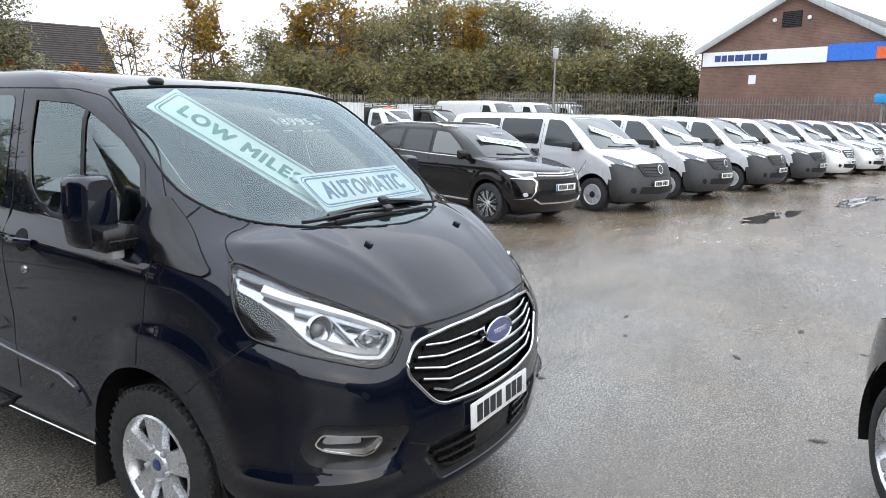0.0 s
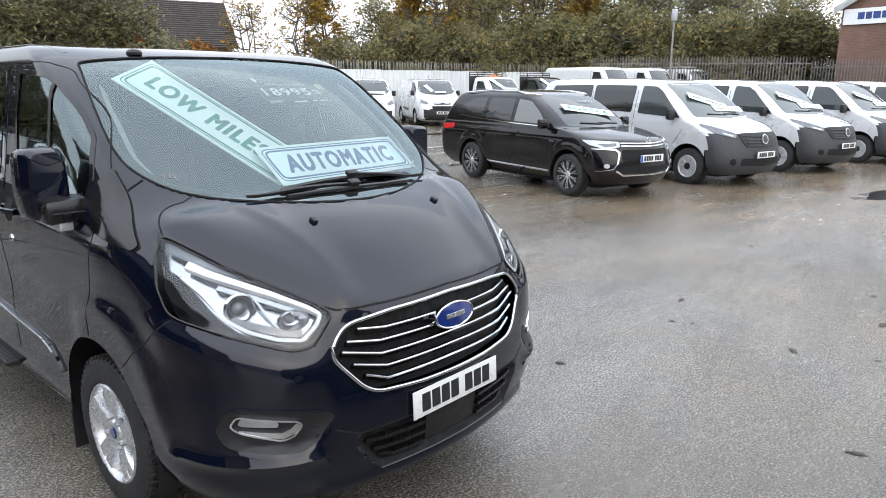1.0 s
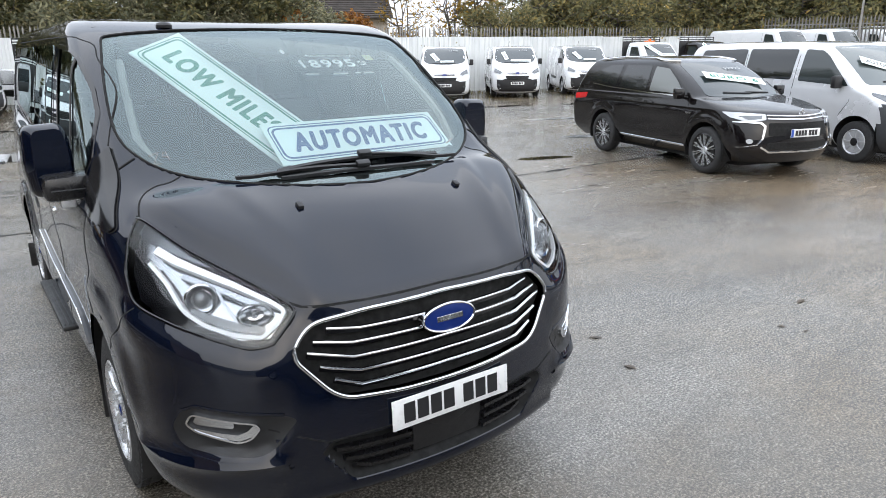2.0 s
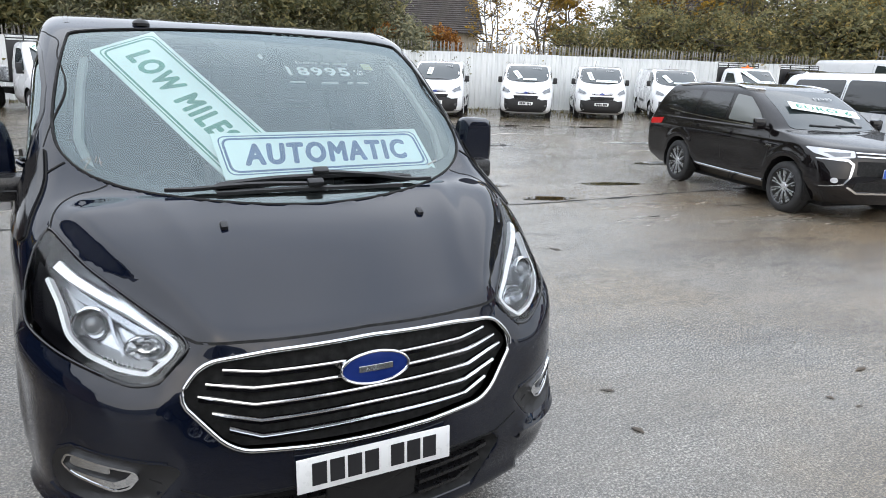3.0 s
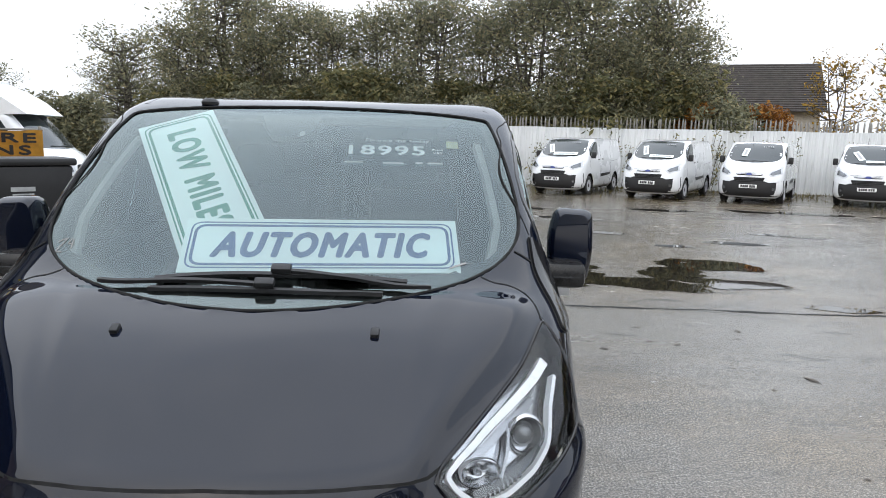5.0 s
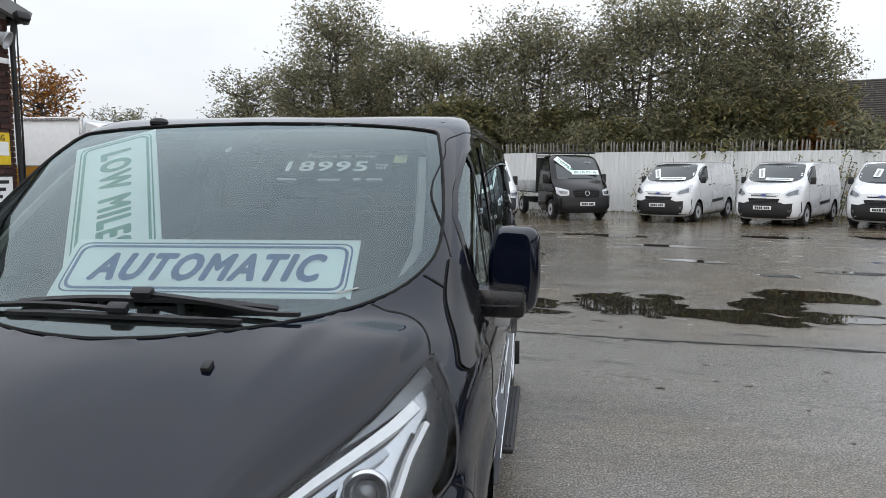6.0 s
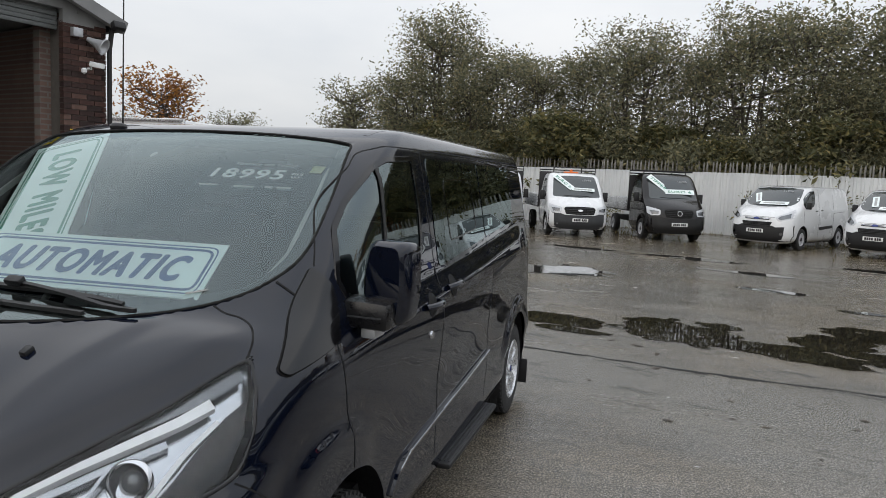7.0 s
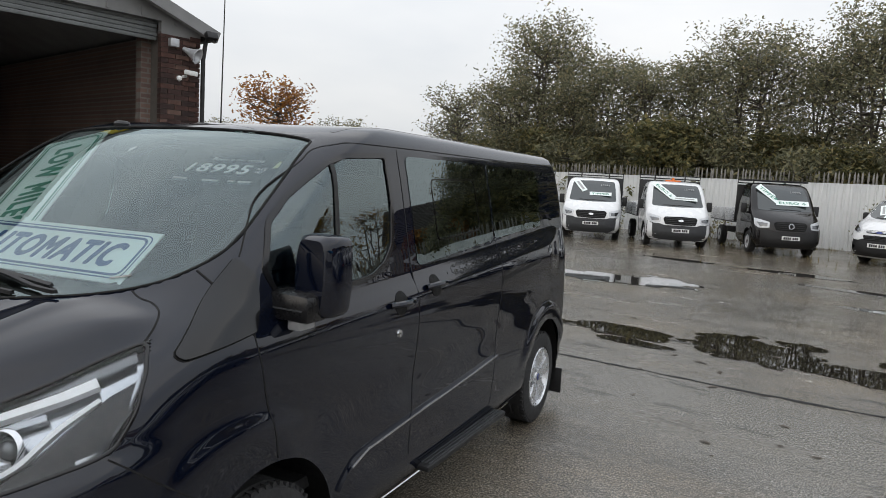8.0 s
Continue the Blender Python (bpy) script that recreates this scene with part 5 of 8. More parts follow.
    gap_lines(car, skin, ([(1.05, 1.40), (1.075, 1.21), (1.18, 0.80)], [(2.215, 1.86), (2.245, 1.0), (2.235, 0.40)], [(3.385, 1.75), (3.39, 1.15), (3.385, 0.42)], [(3.40, 1.135), (4.20, 1.185)]))
    simple_mirror(car, 0.93, 1.18, 1.37, BLACK_TRIM)
    wipers(car, skin, 1.31, 0.6)
    number_plate(car, pose(0, -0.03, 0.565))
    c, _ = skin.at("top", -0.2, 1.72, 0)
    part("aerial", tube([c, c + Vector((0.02, -0.12, 0.22))], 0.006, 5), BLACK_TRIM, car)
    for b in boards:
        board_on_glass(car, skin, *b)
    price_on_glass(car, skin, 0.35, 1.78, "11995")
    car.matrix_basis = m
    return car


def silver_van(m, coat, grey_nose=True):
    """Mid-size van with an unpainted grey bumper and a round grille badge."""
    car = thing("delivery_van", "silver van with dark grey bumper parked in a row" if grey_nose else "silver van with painted bumper parked in a row", "van", "row of silver vans")
    rows = VITO_LOW + VITO_HIGH
    bm = shell(rows, 2, nose=10, corner=9, side=48)
    skin = Skin(bm)
    if grey_nose:
        def on_nose(f):
            c = f.calc_center_median()
            return c.y < 0.53 and c.z < 0.955

        low = bm.copy()
        bmesh.ops.delete(low, geom=[f for f in low.faces if not on_nose(f)], context="FACES")
        bmesh.ops.delete(bm, geom=[f for f in bm.faces if on_nose(f)], context="FACES")
        part("bumper", low, GREY_TRIM, car, "dark grey unpainted bumper")
    finish_car(car, bm, skin, coat, (0.92, 4.12), 0.395, 0.95, 0.33, 0.20, "steel", STEEL)
    part("windscreen", skin.pane(screen_outline(rows, 1.21, 1.80), "front", 0.004, 0.006, rings=6), BRIGHT_SCREEN, car, "windscreen with sky reflections")
    edge = rounded(both([(0, 0.955), (0.50, 0.945), (0.53, 0.90), (0.44, 0.72), (0, 0.70)]), 0.03, 3)
    part("grille", skin.pane(edge, "front", 0.014, 0.012, rings=3), BLACK_TRIM, car, "black ribbed grille")
    for z, e in ((0.90, 0.47), (0.845, 0.45), (0.79, 0.42), (0.745, 0.40)):
        part("grille_bar", skin.strip([(-e, z), (0, z - 0.015), (e, z)], 0.022, "front", 0.028, 1, 0.016, step=0.1), GREY_TRIM if grey_nose else CHROME, car)
    part("badge", skin.pane(circle(0, 0.835, 0.082, 22), "front", 0.036, 0.02, rings=2), ALLOY, car, "plain round silver badge")
    part("badge_face", skin.pane(circle(0, 0.835, 0.068, 20), "front", 0.037, 0.004, rings=2), GREY_TRIM, car)
    for s in (1, -1):
        lamp = rounded(mirrored([(0.555, 0.93), (0.60, 0.86), (0.88, 0.945), (0.925, 1.06), (0.90, 1.10)], s), 0.02, 2)
        part("headlamp", skin.pane(lamp, "front", 0.012, 0.012, rings=4), DARK_CHROME, car, "clear headlamp")
        part("headlamp_core", skin.pane(mirrored([(0.62, 0.912), (0.64, 0.885), (0.76, 0.925), (0.78, 0.96)], s), "front", 0.016, 0.008, rings=3), STEEL, car)
        part("fog_lamp", skin.pane(circle(s * 0.70, 0.46, 0.055, 14), "front", 0.014, 0.008, rings=2), SEAM, car, "round dark fog recess")
    part("lower_intake", skin.pane(rounded(both([(0, 0.50), (0.52, 0.52), (0.56, 0.40), (0, 0.37)]), 0.02, 2), "front", 0.013, 0.008, rings=3), SEAM, car)
    both_sides(car, skin, "door_window", rounded([(1.16, 1.185), (1.34, 1.36), (1.66, 1.66), (1.80, 1.74), (2.14, 1.76), (2.18, 1.24)], 0.04, 3), CAR_GLASS, "dark front door window")
    both_sides(car, skin, "side_window", rounded([(2.34, 1.25), (2.30, 1.76), (3.40, 1.77), (3.42, 1.27)], 0.05, 3), DARK_GLASS, "dark side window")
    both_sides(car, skin, "rear_side_window", rounded([(3.50, 1.28), (3.48, 1.77), (4.66, 1.75), (4.78, 1.32)], 0.06, 3), DARK_GLASS, "dark rear side window")
    gap_lines(car, skin, ([(1.08, 1.16), (1.10, 0.95), (1.26, 0.72)], [(2.24, 1.80), (2.27, 1.0), (2.22, 0.38)], [(3.45, 1.80), (3.46, 0.40)]))
    simple_mirror(car, 0.92, 1.25, 1.25, BLACK_TRIM, 0.17, 0.20)
    wipers(car, skin, 1.215, 0.6)
    number_plate(car, pose(0, -0.03, 0.575))
    board_on_glass(car, skin, -0.15, 1.47, 0.85, 0.20, -28, "AUTOMATIC", INK_DARK)
    board_on_glass(car, skin, 0.22, 1.33, 0.8, 0.15, -3)
    car.matrix_basis = m
    return car


def dark_suv(m):
    car = thing("suv", "black five-door SUV with chrome trim parked beside silver vans", "car")
    rows = SUV_LOW + SUV_HIGH
    bm = shell(rows, 4, nose=14, corner=12, side=70)
    for v in bm.verts:
        x, y, z = v.co
        if abs(x) > 0.75 and z < 1.0:
            off = sum(0.02 * math.exp(-(((math.hypot(y - a, z - 0.36) - 0.45) / 0.05) ** 2)) * smooth_step(0.4, 0.55, z) for a in (0.93, 3.60))
            off -= 0.02 * math.exp(-(((z - 0.66) / 0.12) ** 2)) * smooth_step(1.4, 1.8, y) * (1 - smooth_step(2.9, 3.2, y))
            v.co.x += off * (1 if x > 0 else -1)
    skin = Skin(bm)
    finish_car(car, bm, skin, DARK_PAINT, (0.93, 3.60), 0.395, 0.905, 0.345, 0.245, "ten", ALLOY)
    part("windscreen", skin.pane(screen_outline(rows, 1.10, 1.565), "front", 0.004, 0.006, rings=6), CAR_GLASS, car, "windscreen with sky reflections")
    part("rear_window", skin.pane(rounded(both([(0, 1.12), (0.62, 1.14), (0.52, 1.50), (0, 1.54)]), 0.05, 3), "rear", 0.004, 0.006, rings=4), DARK_GLASS, car)
    for s in (1, -1):
        lamp = rounded(mirrored([(0.50, 0.905), (0.52, 0.83), (0.74, 0.80), (0.87, 0.86), (0.885, 0.93)], s), 0.015, 2)
        part("headlamp", skin.pane(lamp, "front", 0.006, 0.01, rings=4), STEEL, car, "clear headlamp")
        part("lamp_core", skin.pane(mirrored([(0.55, 0.885), (0.57, 0.845), (0.72, 0.83), (0.80, 0.875)], s), "front", 0.010, 0.008, rings=3), DARK_CHROME, car)
        blade = mirrored([(0.86, 0.80), (0.60, 0.79), (0.555, 0.745), (0.60, 0.58), (0.66, 0.50), (0.84, 0.46)], s)
        part("chrome_blade", skin.strip(blade, lambda t: 0.012 + 0.026 * math.sin(math.pi * min(1, t * 1.2)), "front", 0.02, 1, 0.02, step=0.04), CHROME, car, "broad chrome front blade")
        part("fog_lamp", skin.pane(circle(s * 0.74, 0.545, 0.034, 16), "front", 0.018, 0.012, rings=2), STEEL, car, "round fog lamp")
        part("tail_lamp", skin.pane(rounded([(4.18, 1.03), (4.20, 0.93), (4.55, 0.90), (4.57, 1.00)], 0.02, 2), "side", 0.006, 0.008, s, 3), RED_LENS, car, "red tail lamp")
        part("roof_rail", skin.strip([(2.05, 1.575), (2.5, 1.63), (3.4, 1.64), (4.02, 1.60)], 0.035, "side", 0.03, s, 0.03), CHROME, car, "silver roof rail")
        part("window_chrome", skin.strip([(1.42, 1.085), (2.4, 1.105), (3.5, 1.15), (4.08, 1.195)], 0.018, "side", 0.009, s, 0.01), CHROME, car, "chrome window line")
        part("sill_chrome", skin.strip([(1.42, 0.36), (3.16, 0.38)], 0.035, "side", 0.014, s, 0.012), CHROME, car, "chrome sill strip")
        part("wing_marker", skin.strip([(1.25, 0.86), (1.37, 0.865)], 0.035, "side", 0.012, s, 0.01), CHROME, car, "silver wing marker")
    both_sides(car, skin, "door_window", rounded([(1.52, 1.12), (1.72, 1.30), (2.02, 1.49), (2.36, 1.52), (2.38, 1.14)], 0.03, 3), DAYLIT_GLASS, "front door window")
    both_sides(car, skin, "rear_door_window", rounded([(2.48, 1.14), (2.46, 1.525), (3.16, 1.53), (3.24, 1.17)], 0.03, 3), DARK_GLASS, "dark rear door window")
    both_sides(car, skin, "quarter_window", rounded([(3.34, 1.18), (3.27, 1.53), (3.66, 1.52), (4.16, 1.33), (4.18, 1.25)], 0.03, 3), DARK_GLASS, "dark quarter window")
    both_sides(car, skin, "door_handle", rounded([(2.20, 0.94), (2.20, 0.975), (2.38, 0.985), (2.38, 0.95)], 0.012, 2), DARK_PAINT, "", 0.02)
    both_sides(car, skin, "rear_door_handle", rounded([(3.10, 0.97), (3.10, 1.005), (3.28, 1.015), (3.28, 0.98)], 0.012, 2), DARK_PAINT, "", 0.02)
    gap_lines(car, skin, ([(1.36, 1.07), (1.32, 0.80), (1.42, 0.45)], [(2.43, 1.55), (2.45, 1.0), (2.42, 0.42)], [(3.25, 1.10), (3.28, 0.85), (3.12, 0.45)]), 0.010)
    for z in (0.885, 0.845):
        part("chrome_bar", skin.strip([(-0.50, z), (0, z - 0.01), (0.50, z)], 0.022, "front", 0.014, 1, 0.012, step=0.08), CHROME, car, "chrome grille bar")
    part("grille", skin.pane(rounded(both([(0, 0.79), (0.50, 0.79), (0.52, 0.62), (0, 0.60)]), 0.02, 2), "front", 0.006, 0.008, rings=3), SEAM, car, "black grille")
    part("lower_intake", skin.pane(rounded(both([(0, 0.52), (0.52, 0.53), (0.55, 0.44), (0, 0.42)]), 0.02, 2), "front", 0.006, 0.008, rings=3), SEAM, car)
    part("skid_plate", skin.strip([(-0.62, 0.47), (-0.5, 0.40), (0.5, 0.40), (0.62, 0.47)], 0.03, "front", 0.016, 1, 0.02, step=0.06), CHROME, car, "silver skid plate")
    bm = bmesh.new()
    p, n = skin.at("front", 0, 0.90, 0.02)
    for a in (90, 210, 330):
        c = Vector((0.035 * math.cos(radians(a)), -0.006, 0.035 * math.sin(radians(a))))
        add_box(bm, -0.022, 0.022, -0.004, 0.004, -0.022, 0.022, 0, Matrix.Translation(p + c) @ pose(0, 0, 0, 0, 45 - a + 90, 0))
    part("badge", bm, CHROME, car, "plain three-part silver badge")
    simple_mirror(car, 0.86, 1.42, 1.14, DARK_PAINT, 0.17, 0.16)
    wipers(car, skin, 1.11, 0.55)
    number_plate(car, pose(0, -0.035, 0.655), blue=True)
    board_on_glass(car, skin, 0.0, 1.33, 1.0, 0.20, -15, "EURO 6", INK_GREEN)
    price_on_glass(car, skin, 0.22, 1.47, "12995")
    car.matrix_basis = m
    return car


def truck_cab(car, coat, boards, z_scale=1.0, rear=None, sprinter=False, sub=2):
    rows = [tuple([r[0] * z_scale if r[0] > 0.5 else r[0], *r[1:6], (rear if rear else r[6])]) for r in CAB_LOW + CAB_HIGH]
    if rear:
        rows = [(*r[:6], rear - max(0, r[0] - 2.0) * 0.3) for r in rows]
    bm = shell(rows, sub, nose=10, corner=9, side=40)
    skin = Skin(bm)
    k = z_scale
    liner = arch(bm, 0.98, 0.36, 0.42, 0.975)
    liners = [liner]
    if rear:
        liners.append(arch(bm, rear - 1.15, 0.36, 0.42, 0.975))
    part("body", bm, coat, car)
    for l in liners:
        for side in l:
            part("wheel_arch_liner", side, SEAM, car)
    part("windscreen", skin.pane(screen_outline(rows, 1.40 * k, 2.13 * k), "front", 0.004, 0.006, rings=6), CAR_GLASS, car, "windscreen with sky reflections")
    low = both([(0, 0.77 * k), (0.50, 0.77 * k), (0.62, 0.82 * k), (0.86, 0.82 * k), (0.965, 0.88 * k), (0.97, 0.50), (0.92, 0.32), (0.60, 0.26), (0, 0.255)])
    part("bumper", skin.pane(low, "front", 0.010, 0.014, rings=6), GREY_TRIM if not sprinter else BLACK_TRIM, car, "dark grey bumper")
    e = 0.48 if sprinter else 0.52
    part("grille", skin.pane(rounded(both([(0, 1.06 * k), (e - 0.06, 1.05 * k), (e, 0.98 * k), (e - 0.06, 0.80 * k), (0, 0.78 * k)]), 0.03, 3), "front", 0.012, 0.014, rings=3), SEAM, car, "black front grille")
    for z in (0.84, 0.90, 0.96, 1.01):
        part("grille_bar", skin.strip([(-e + 0.07, z * k), (e - 0.07, z * k)], 0.016, "front", 0.02, 1, 0.012, step=0.1), GREY_TRIM if not sprinter else BLACK_TRIM, car)
    if sprinter:
        part("badge", skin.strip(circle(0, 0.93 * k, 0.072, 24), 0.016, "front", 0.034, 1, 0.012, True, step=0.02), ALLOY, car, "plain silver ring badge")
    else:
        part("badge", skin.pane([(0.08 * math.cos(q * math.tau / 20), (0.93 + 0.036 * math.sin(q * math.tau / 20)) * k) for q in range(20)], "front", 0.028, 0.02, rings=2), CHROME, car, "plain oval badge")
    for s in (1, -1):
        lamp = rounded(mirrored([(0.58, 1.03 * k), (0.60, 0.86 * k), (0.86, 0.84 * k), (0.955, 0.92 * k), (0.95, 1.14 * k)], s), 0.03, 2)
        part("headlamp", skin.pane(lamp, "front", 0.006, 0.01, rings=4), STEEL, car, "clear headlamp")
        part("lamp_core", skin.pane(mirrored([(0.64, 0.99 * k), (0.65, 0.90 * k), (0.84, 0.89 * k), (0.90, 1.02 * k)], s), "front", 0.010, 0.008, rings=3), DARK_CHROME, car)
    both_sides(car, skin, "door_window", rounded([(1.12, 1.36 * k), (1.20, 1.60 * k), (1.50, 2.02 * k), (1.95, 2.05 * k), (1.98, 1.40 * k), (1.5, 1.33 * k)], 0.05, 3), CAR_GLASS, "dark cab door window")
    gap_lines(car, skin, ([(1.08, 1.40 * k), (1.06, 1.0), (1.30, 0.62)], [(2.10, 2.10 * k), (2.12, 1.2), (2.08, 0.42)]))
    simple_mirror(car, 0.97, 1.15, 1.42 * k, BLACK_TRIM, 0.17, 0.32)
    wipers(car, skin, 1.40 * k, 0.6)
    number_plate(car, pose(0, -0.03, 0.56))
    for b in boards:
        board_on_glass(car, skin, *b)
    price_on_glass(car, skin, 0.40, 1.98 * k, "15995")
    return skin


def tipper(m, coat, label, boards, sprinter=False, beacon=False, length=5.5, high_sides=False):
    car = thing("tipper_truck", label, "truck", "tipper trucks along the wall")
    truck_cab(car, coat, boards, 0.98 if sprinter else 0.93, sprinter=sprinter)
    for y in (0.98, 4.35):
        for s in (1, -1):
            make_wheel(car, pose(s * 0.86, y, 0.345, 0, 0, 0 if s > 0 else 180), 0.345, 0.205, 0.205, "steel", STEEL, None, 0.6)
    part("chassis", box(-0.45, 0.45, 0.5, length - 0.1, 0.42, 0.62, 0.01), SEAM, car, "dark chassis rails")
    bed = part("tipper_bed", box(-1.02, 1.02, 2.45, length, 0.86, 0.94, 0.01), GREY_TRIM, car, "tipping bed")
    top = 1.75 if high_sides else 1.32
    for x0, x1 in ((-1.05, -1.02), (1.02, 1.05)):
        for k in range(3):
            y0 = 2.47 + k * (length - 2.47) / 3
            part("side_board", box(x0, x1, y0, y0 + (length - 2.47) / 3 - 0.03, 0.90, top, 0.006), ALLOY, bed, "grey aluminium side board")
    part("tail_board", box(-1.02, 1.02, length, length + 0.04, 0.90, top, 0.006), ALLOY, bed, "aluminium tail board")
    part("head_board", box(-1.0, 1.0, 2.42, 2.46, 0.9, 2.14, 0.006), BLACK_TRIM, car, "dark headboard behind the cab")
    rack = bmesh.new()
    for pts in ([(-1.0, 2.44, 0.9), (-1.0, 2.44, 2.30), (1.0, 2.44, 2.30), (1.0, 2.44, 0.9)], [(-1.0, 2.44, 2.20), (1.0, 2.44, 2.20)],
                [(-0.5, 2.44, 2.1), (-0.5, 2.44, 2.30)], [(0.5, 2.44, 2.1), (0.5, 2.44, 2.30)]):
        add_tube(rack, pts, 0.022, 6)
    part("rack_frame", rack, BLACK_TRIM, car, "dark tube rack")
    if sprinter:
        part("roof_board", box(-0.98, 0.98, 1.75, 2.46, 2.27, 2.32, 0.01), BLACK_TRIM, car, "black rack over the cab")
    if beacon:
        part("beacon", lathe([(2.09, 0.05), (2.12, 0.06), (2.20, 0.05), (2.23, 0.02), (2.23, 0.001)], "z", 14, (0, 1.85, 0)), AMBER, car, "amber roof beacon")
        part("light_bar", box(-0.25, 0.25, 1.8, 1.92, 2.09, 2.15, 0.01), AMBER, car, "amber light bar")
    car.matrix_basis = m
    return car


def tall_van(m, label, rack=False):
    car = thing("high_roof_van", label, "van", "high-roof vans along the wall")
    truck_cab(car, WHITE_PAINT, [(-0.30, 1.86, 0.55, 0.2, -30)], 1.18, rear=5.8)
    for y in (0.98, 4.65):
        for s in (1, -1):
            make_wheel(car, pose(s * 0.86, y, 0.345, 0, 0, 0 if s > 0 else 180), 0.345, 0.205, 0.205, "steel", STEEL, None, 0.6)
    if rack:
        bm = bmesh.new()
        for x in (-0.6, 0.6):
            add_tube(bm, [(x, 1.9, 2.78), (x, 5.4, 2.78)], 0.025, 6)
        for k in range(9):
            add_tube(bm, [(-0.6, 1.9 + k * 0.43, 2.78), (0.6, 1.9 + k * 0.43, 2.78)], 0.018, 6)
            if k % 3 == 0:
                for x in (-0.6, 0.6):
                    add_tube(bm, [(x, 1.95 + k * 0.43, 2.62), (x, 1.95 + k * 0.43, 2.78)], 0.018, 6)
        part("roof_rack", bm, ALLOY, car, "metal roof rack with ladder")
    car.matrix_basis = m
    return car


white_boards = ([(-0.42, 1.56, 0.5, 0.17, -68), (0.18, 1.40, 0.86, 0.15, 2)], [(-0.40, 1.58, 0.5, 0.17, -75), (0.20, 1.40, 0.80, 0.13, -2)],
                [(-0.28, 1.60, 0.42, 0.18, 84)], [(-0.36, 1.56, 0.5, 0.18, -62), (0.1, 1.40, 0.5, 0.1, 0)])
first = [white_van(Matrix(), "white panel van with sale boards in its windscreen", b) for b in white_boards]
for k, (u, v, turn) in enumerate(((-1.15, 22.7, -17), (1.95, 22.3, -20), (5.0, 22.2, -18), (8.45, 22.5, -21), (11.55, 22.7, -20), (14.9, 22.8, -18))):
    if k < 4:
        first[k].matrix_basis = lot(u, v, 0, turn)
    else:
        copy_thing(first[(k * 2 + 1) % 4], lot(u, v, 0, turn))

dark_suv(lot(7.25, 5.17))
van_a = silver_van(lot(10.15, 5.05), SILVER_PAINT)
van_b = silver_van(lot(10.15 + 3.25 * 4, 5.6), SILVER_PAINT, False)
for k in range(1, 10):
    if k != 4:
        copy_thing(van_a if k in (1, 2, 3) else van_b, lot(10.15 + 3.25 * k, 5.05 + 0.12 * k + (0.1 if k % 3 == 1 else 0), 0, (k * 7 % 5 - 2) * 0.5))

euro = (-0.40, 1.78, 0.84, 0.22, -50, "EURO 6", INK_GREEN)
tip_a = tipper(lot(-3.4, 22.6, 0, 34), DARK_PAINT, "black tipper truck with sale boards in its windscreen",
               [(-0.42, 1.86, 0.86, 0.24, -50, "TIPPER", INK_GREEN), (0.22, 1.60, 0.98, 0.19, 0, "EURO 6", INK_GREEN)], True)
tip_b = tipper(lot(-6.2, 21.1, 0, 34), WHITE_PAINT, "white tipper truck with amber beacon parked at the wall", [euro, (0.22, 1.54, 0.78, 0.13, -2)], False, True)
tip_c = tipper(lot(-9.2, 20.8, 0, 28), WHITE_PAINT, "white tipper truck with caged sides parked at the wall",
               [(-0.45, 1.80, 0.62, 0.2, -58), (0.25, 1.54, 0.74, 0.15, 0, "TIPPER", INK_GREEN)], False, False, 5.5, True)
copy_thing(tip_b, lot(-12.2, 20.9, 0, 28))
copy_thing(tip_c, lot(-15.2, 20.6, 0, 28))
copy_thing(tip_b, lot(19.1, 22.9, 0, 1))
tagged(tipper(lot(22.3, 23.0, 0, 2), DARK_PAINT, "dark tipper truck parked at the wall", [euro]), group="tipper trucks along the wall")
tall = tall_van(lot(26.3, 22.6, 0, 1), "white high-roof van parked at the wall")
copy_thing(tall, lot(29.6, 22.6, 0, -1))
tall_van(lot(33.3, 22.8, 0, 1), "white high-roof van with metal roof rack", True)


def near_car(m):
    """The charcoal hatchback parked across from the black van."""
    car = thing("hatchback", "charcoal hatchback with silver wheel trims parked near the van", "car")
    rows = SUV_LOW + SUV_HIGH
    bm = shell(rows, 3, nose=14, corner=12, side=60)
    skin = Skin(bm)
    finish_car(car, bm, skin, SUV_PAINT, (0.85, 3.45), 0.40, 0.905, 0.33, 0.225, "alloy", ALLOY)
    part("windscreen", skin.pane(screen_outline(rows, 1.10, 1.565), "front", 0.004, 0.006, rings=6), CAR_GLASS, car, "windscreen with sky reflections")
    for s in (1, -1):
        lamp = rounded(mirrored([(0.50, 0.93), (0.52, 0.80), (0.78, 0.78), (0.885, 0.86), (0.89, 0.96)], s), 0.03, 3)
        part("headlamp", skin.pane(lamp, "front", 0.006, 0.01, rings=4), STEEL, car, "clear headlamp")
    both_sides(car, skin, "door_window", rounded([(1.52, 1.12), (1.72, 1.30), (2.02, 1.49), (2.36, 1.52), (2.38, 1.14)], 0.03, 3), CAR_GLASS, "front door window")
    part("grille", skin.pane(rounded(both([(0, 0.80), (0.48, 0.79), (0.5, 0.50), (0, 0.45)]), 0.03, 2), "front", 0.006, 0.008, rings=3), SEAM, car, "black grille")
    number_plate(car, pose(0, -0.03, 0.60))
    car.matrix_basis = m
    return car


near_car(pose(2.10, -2.02, 0, 0, 0, 113))
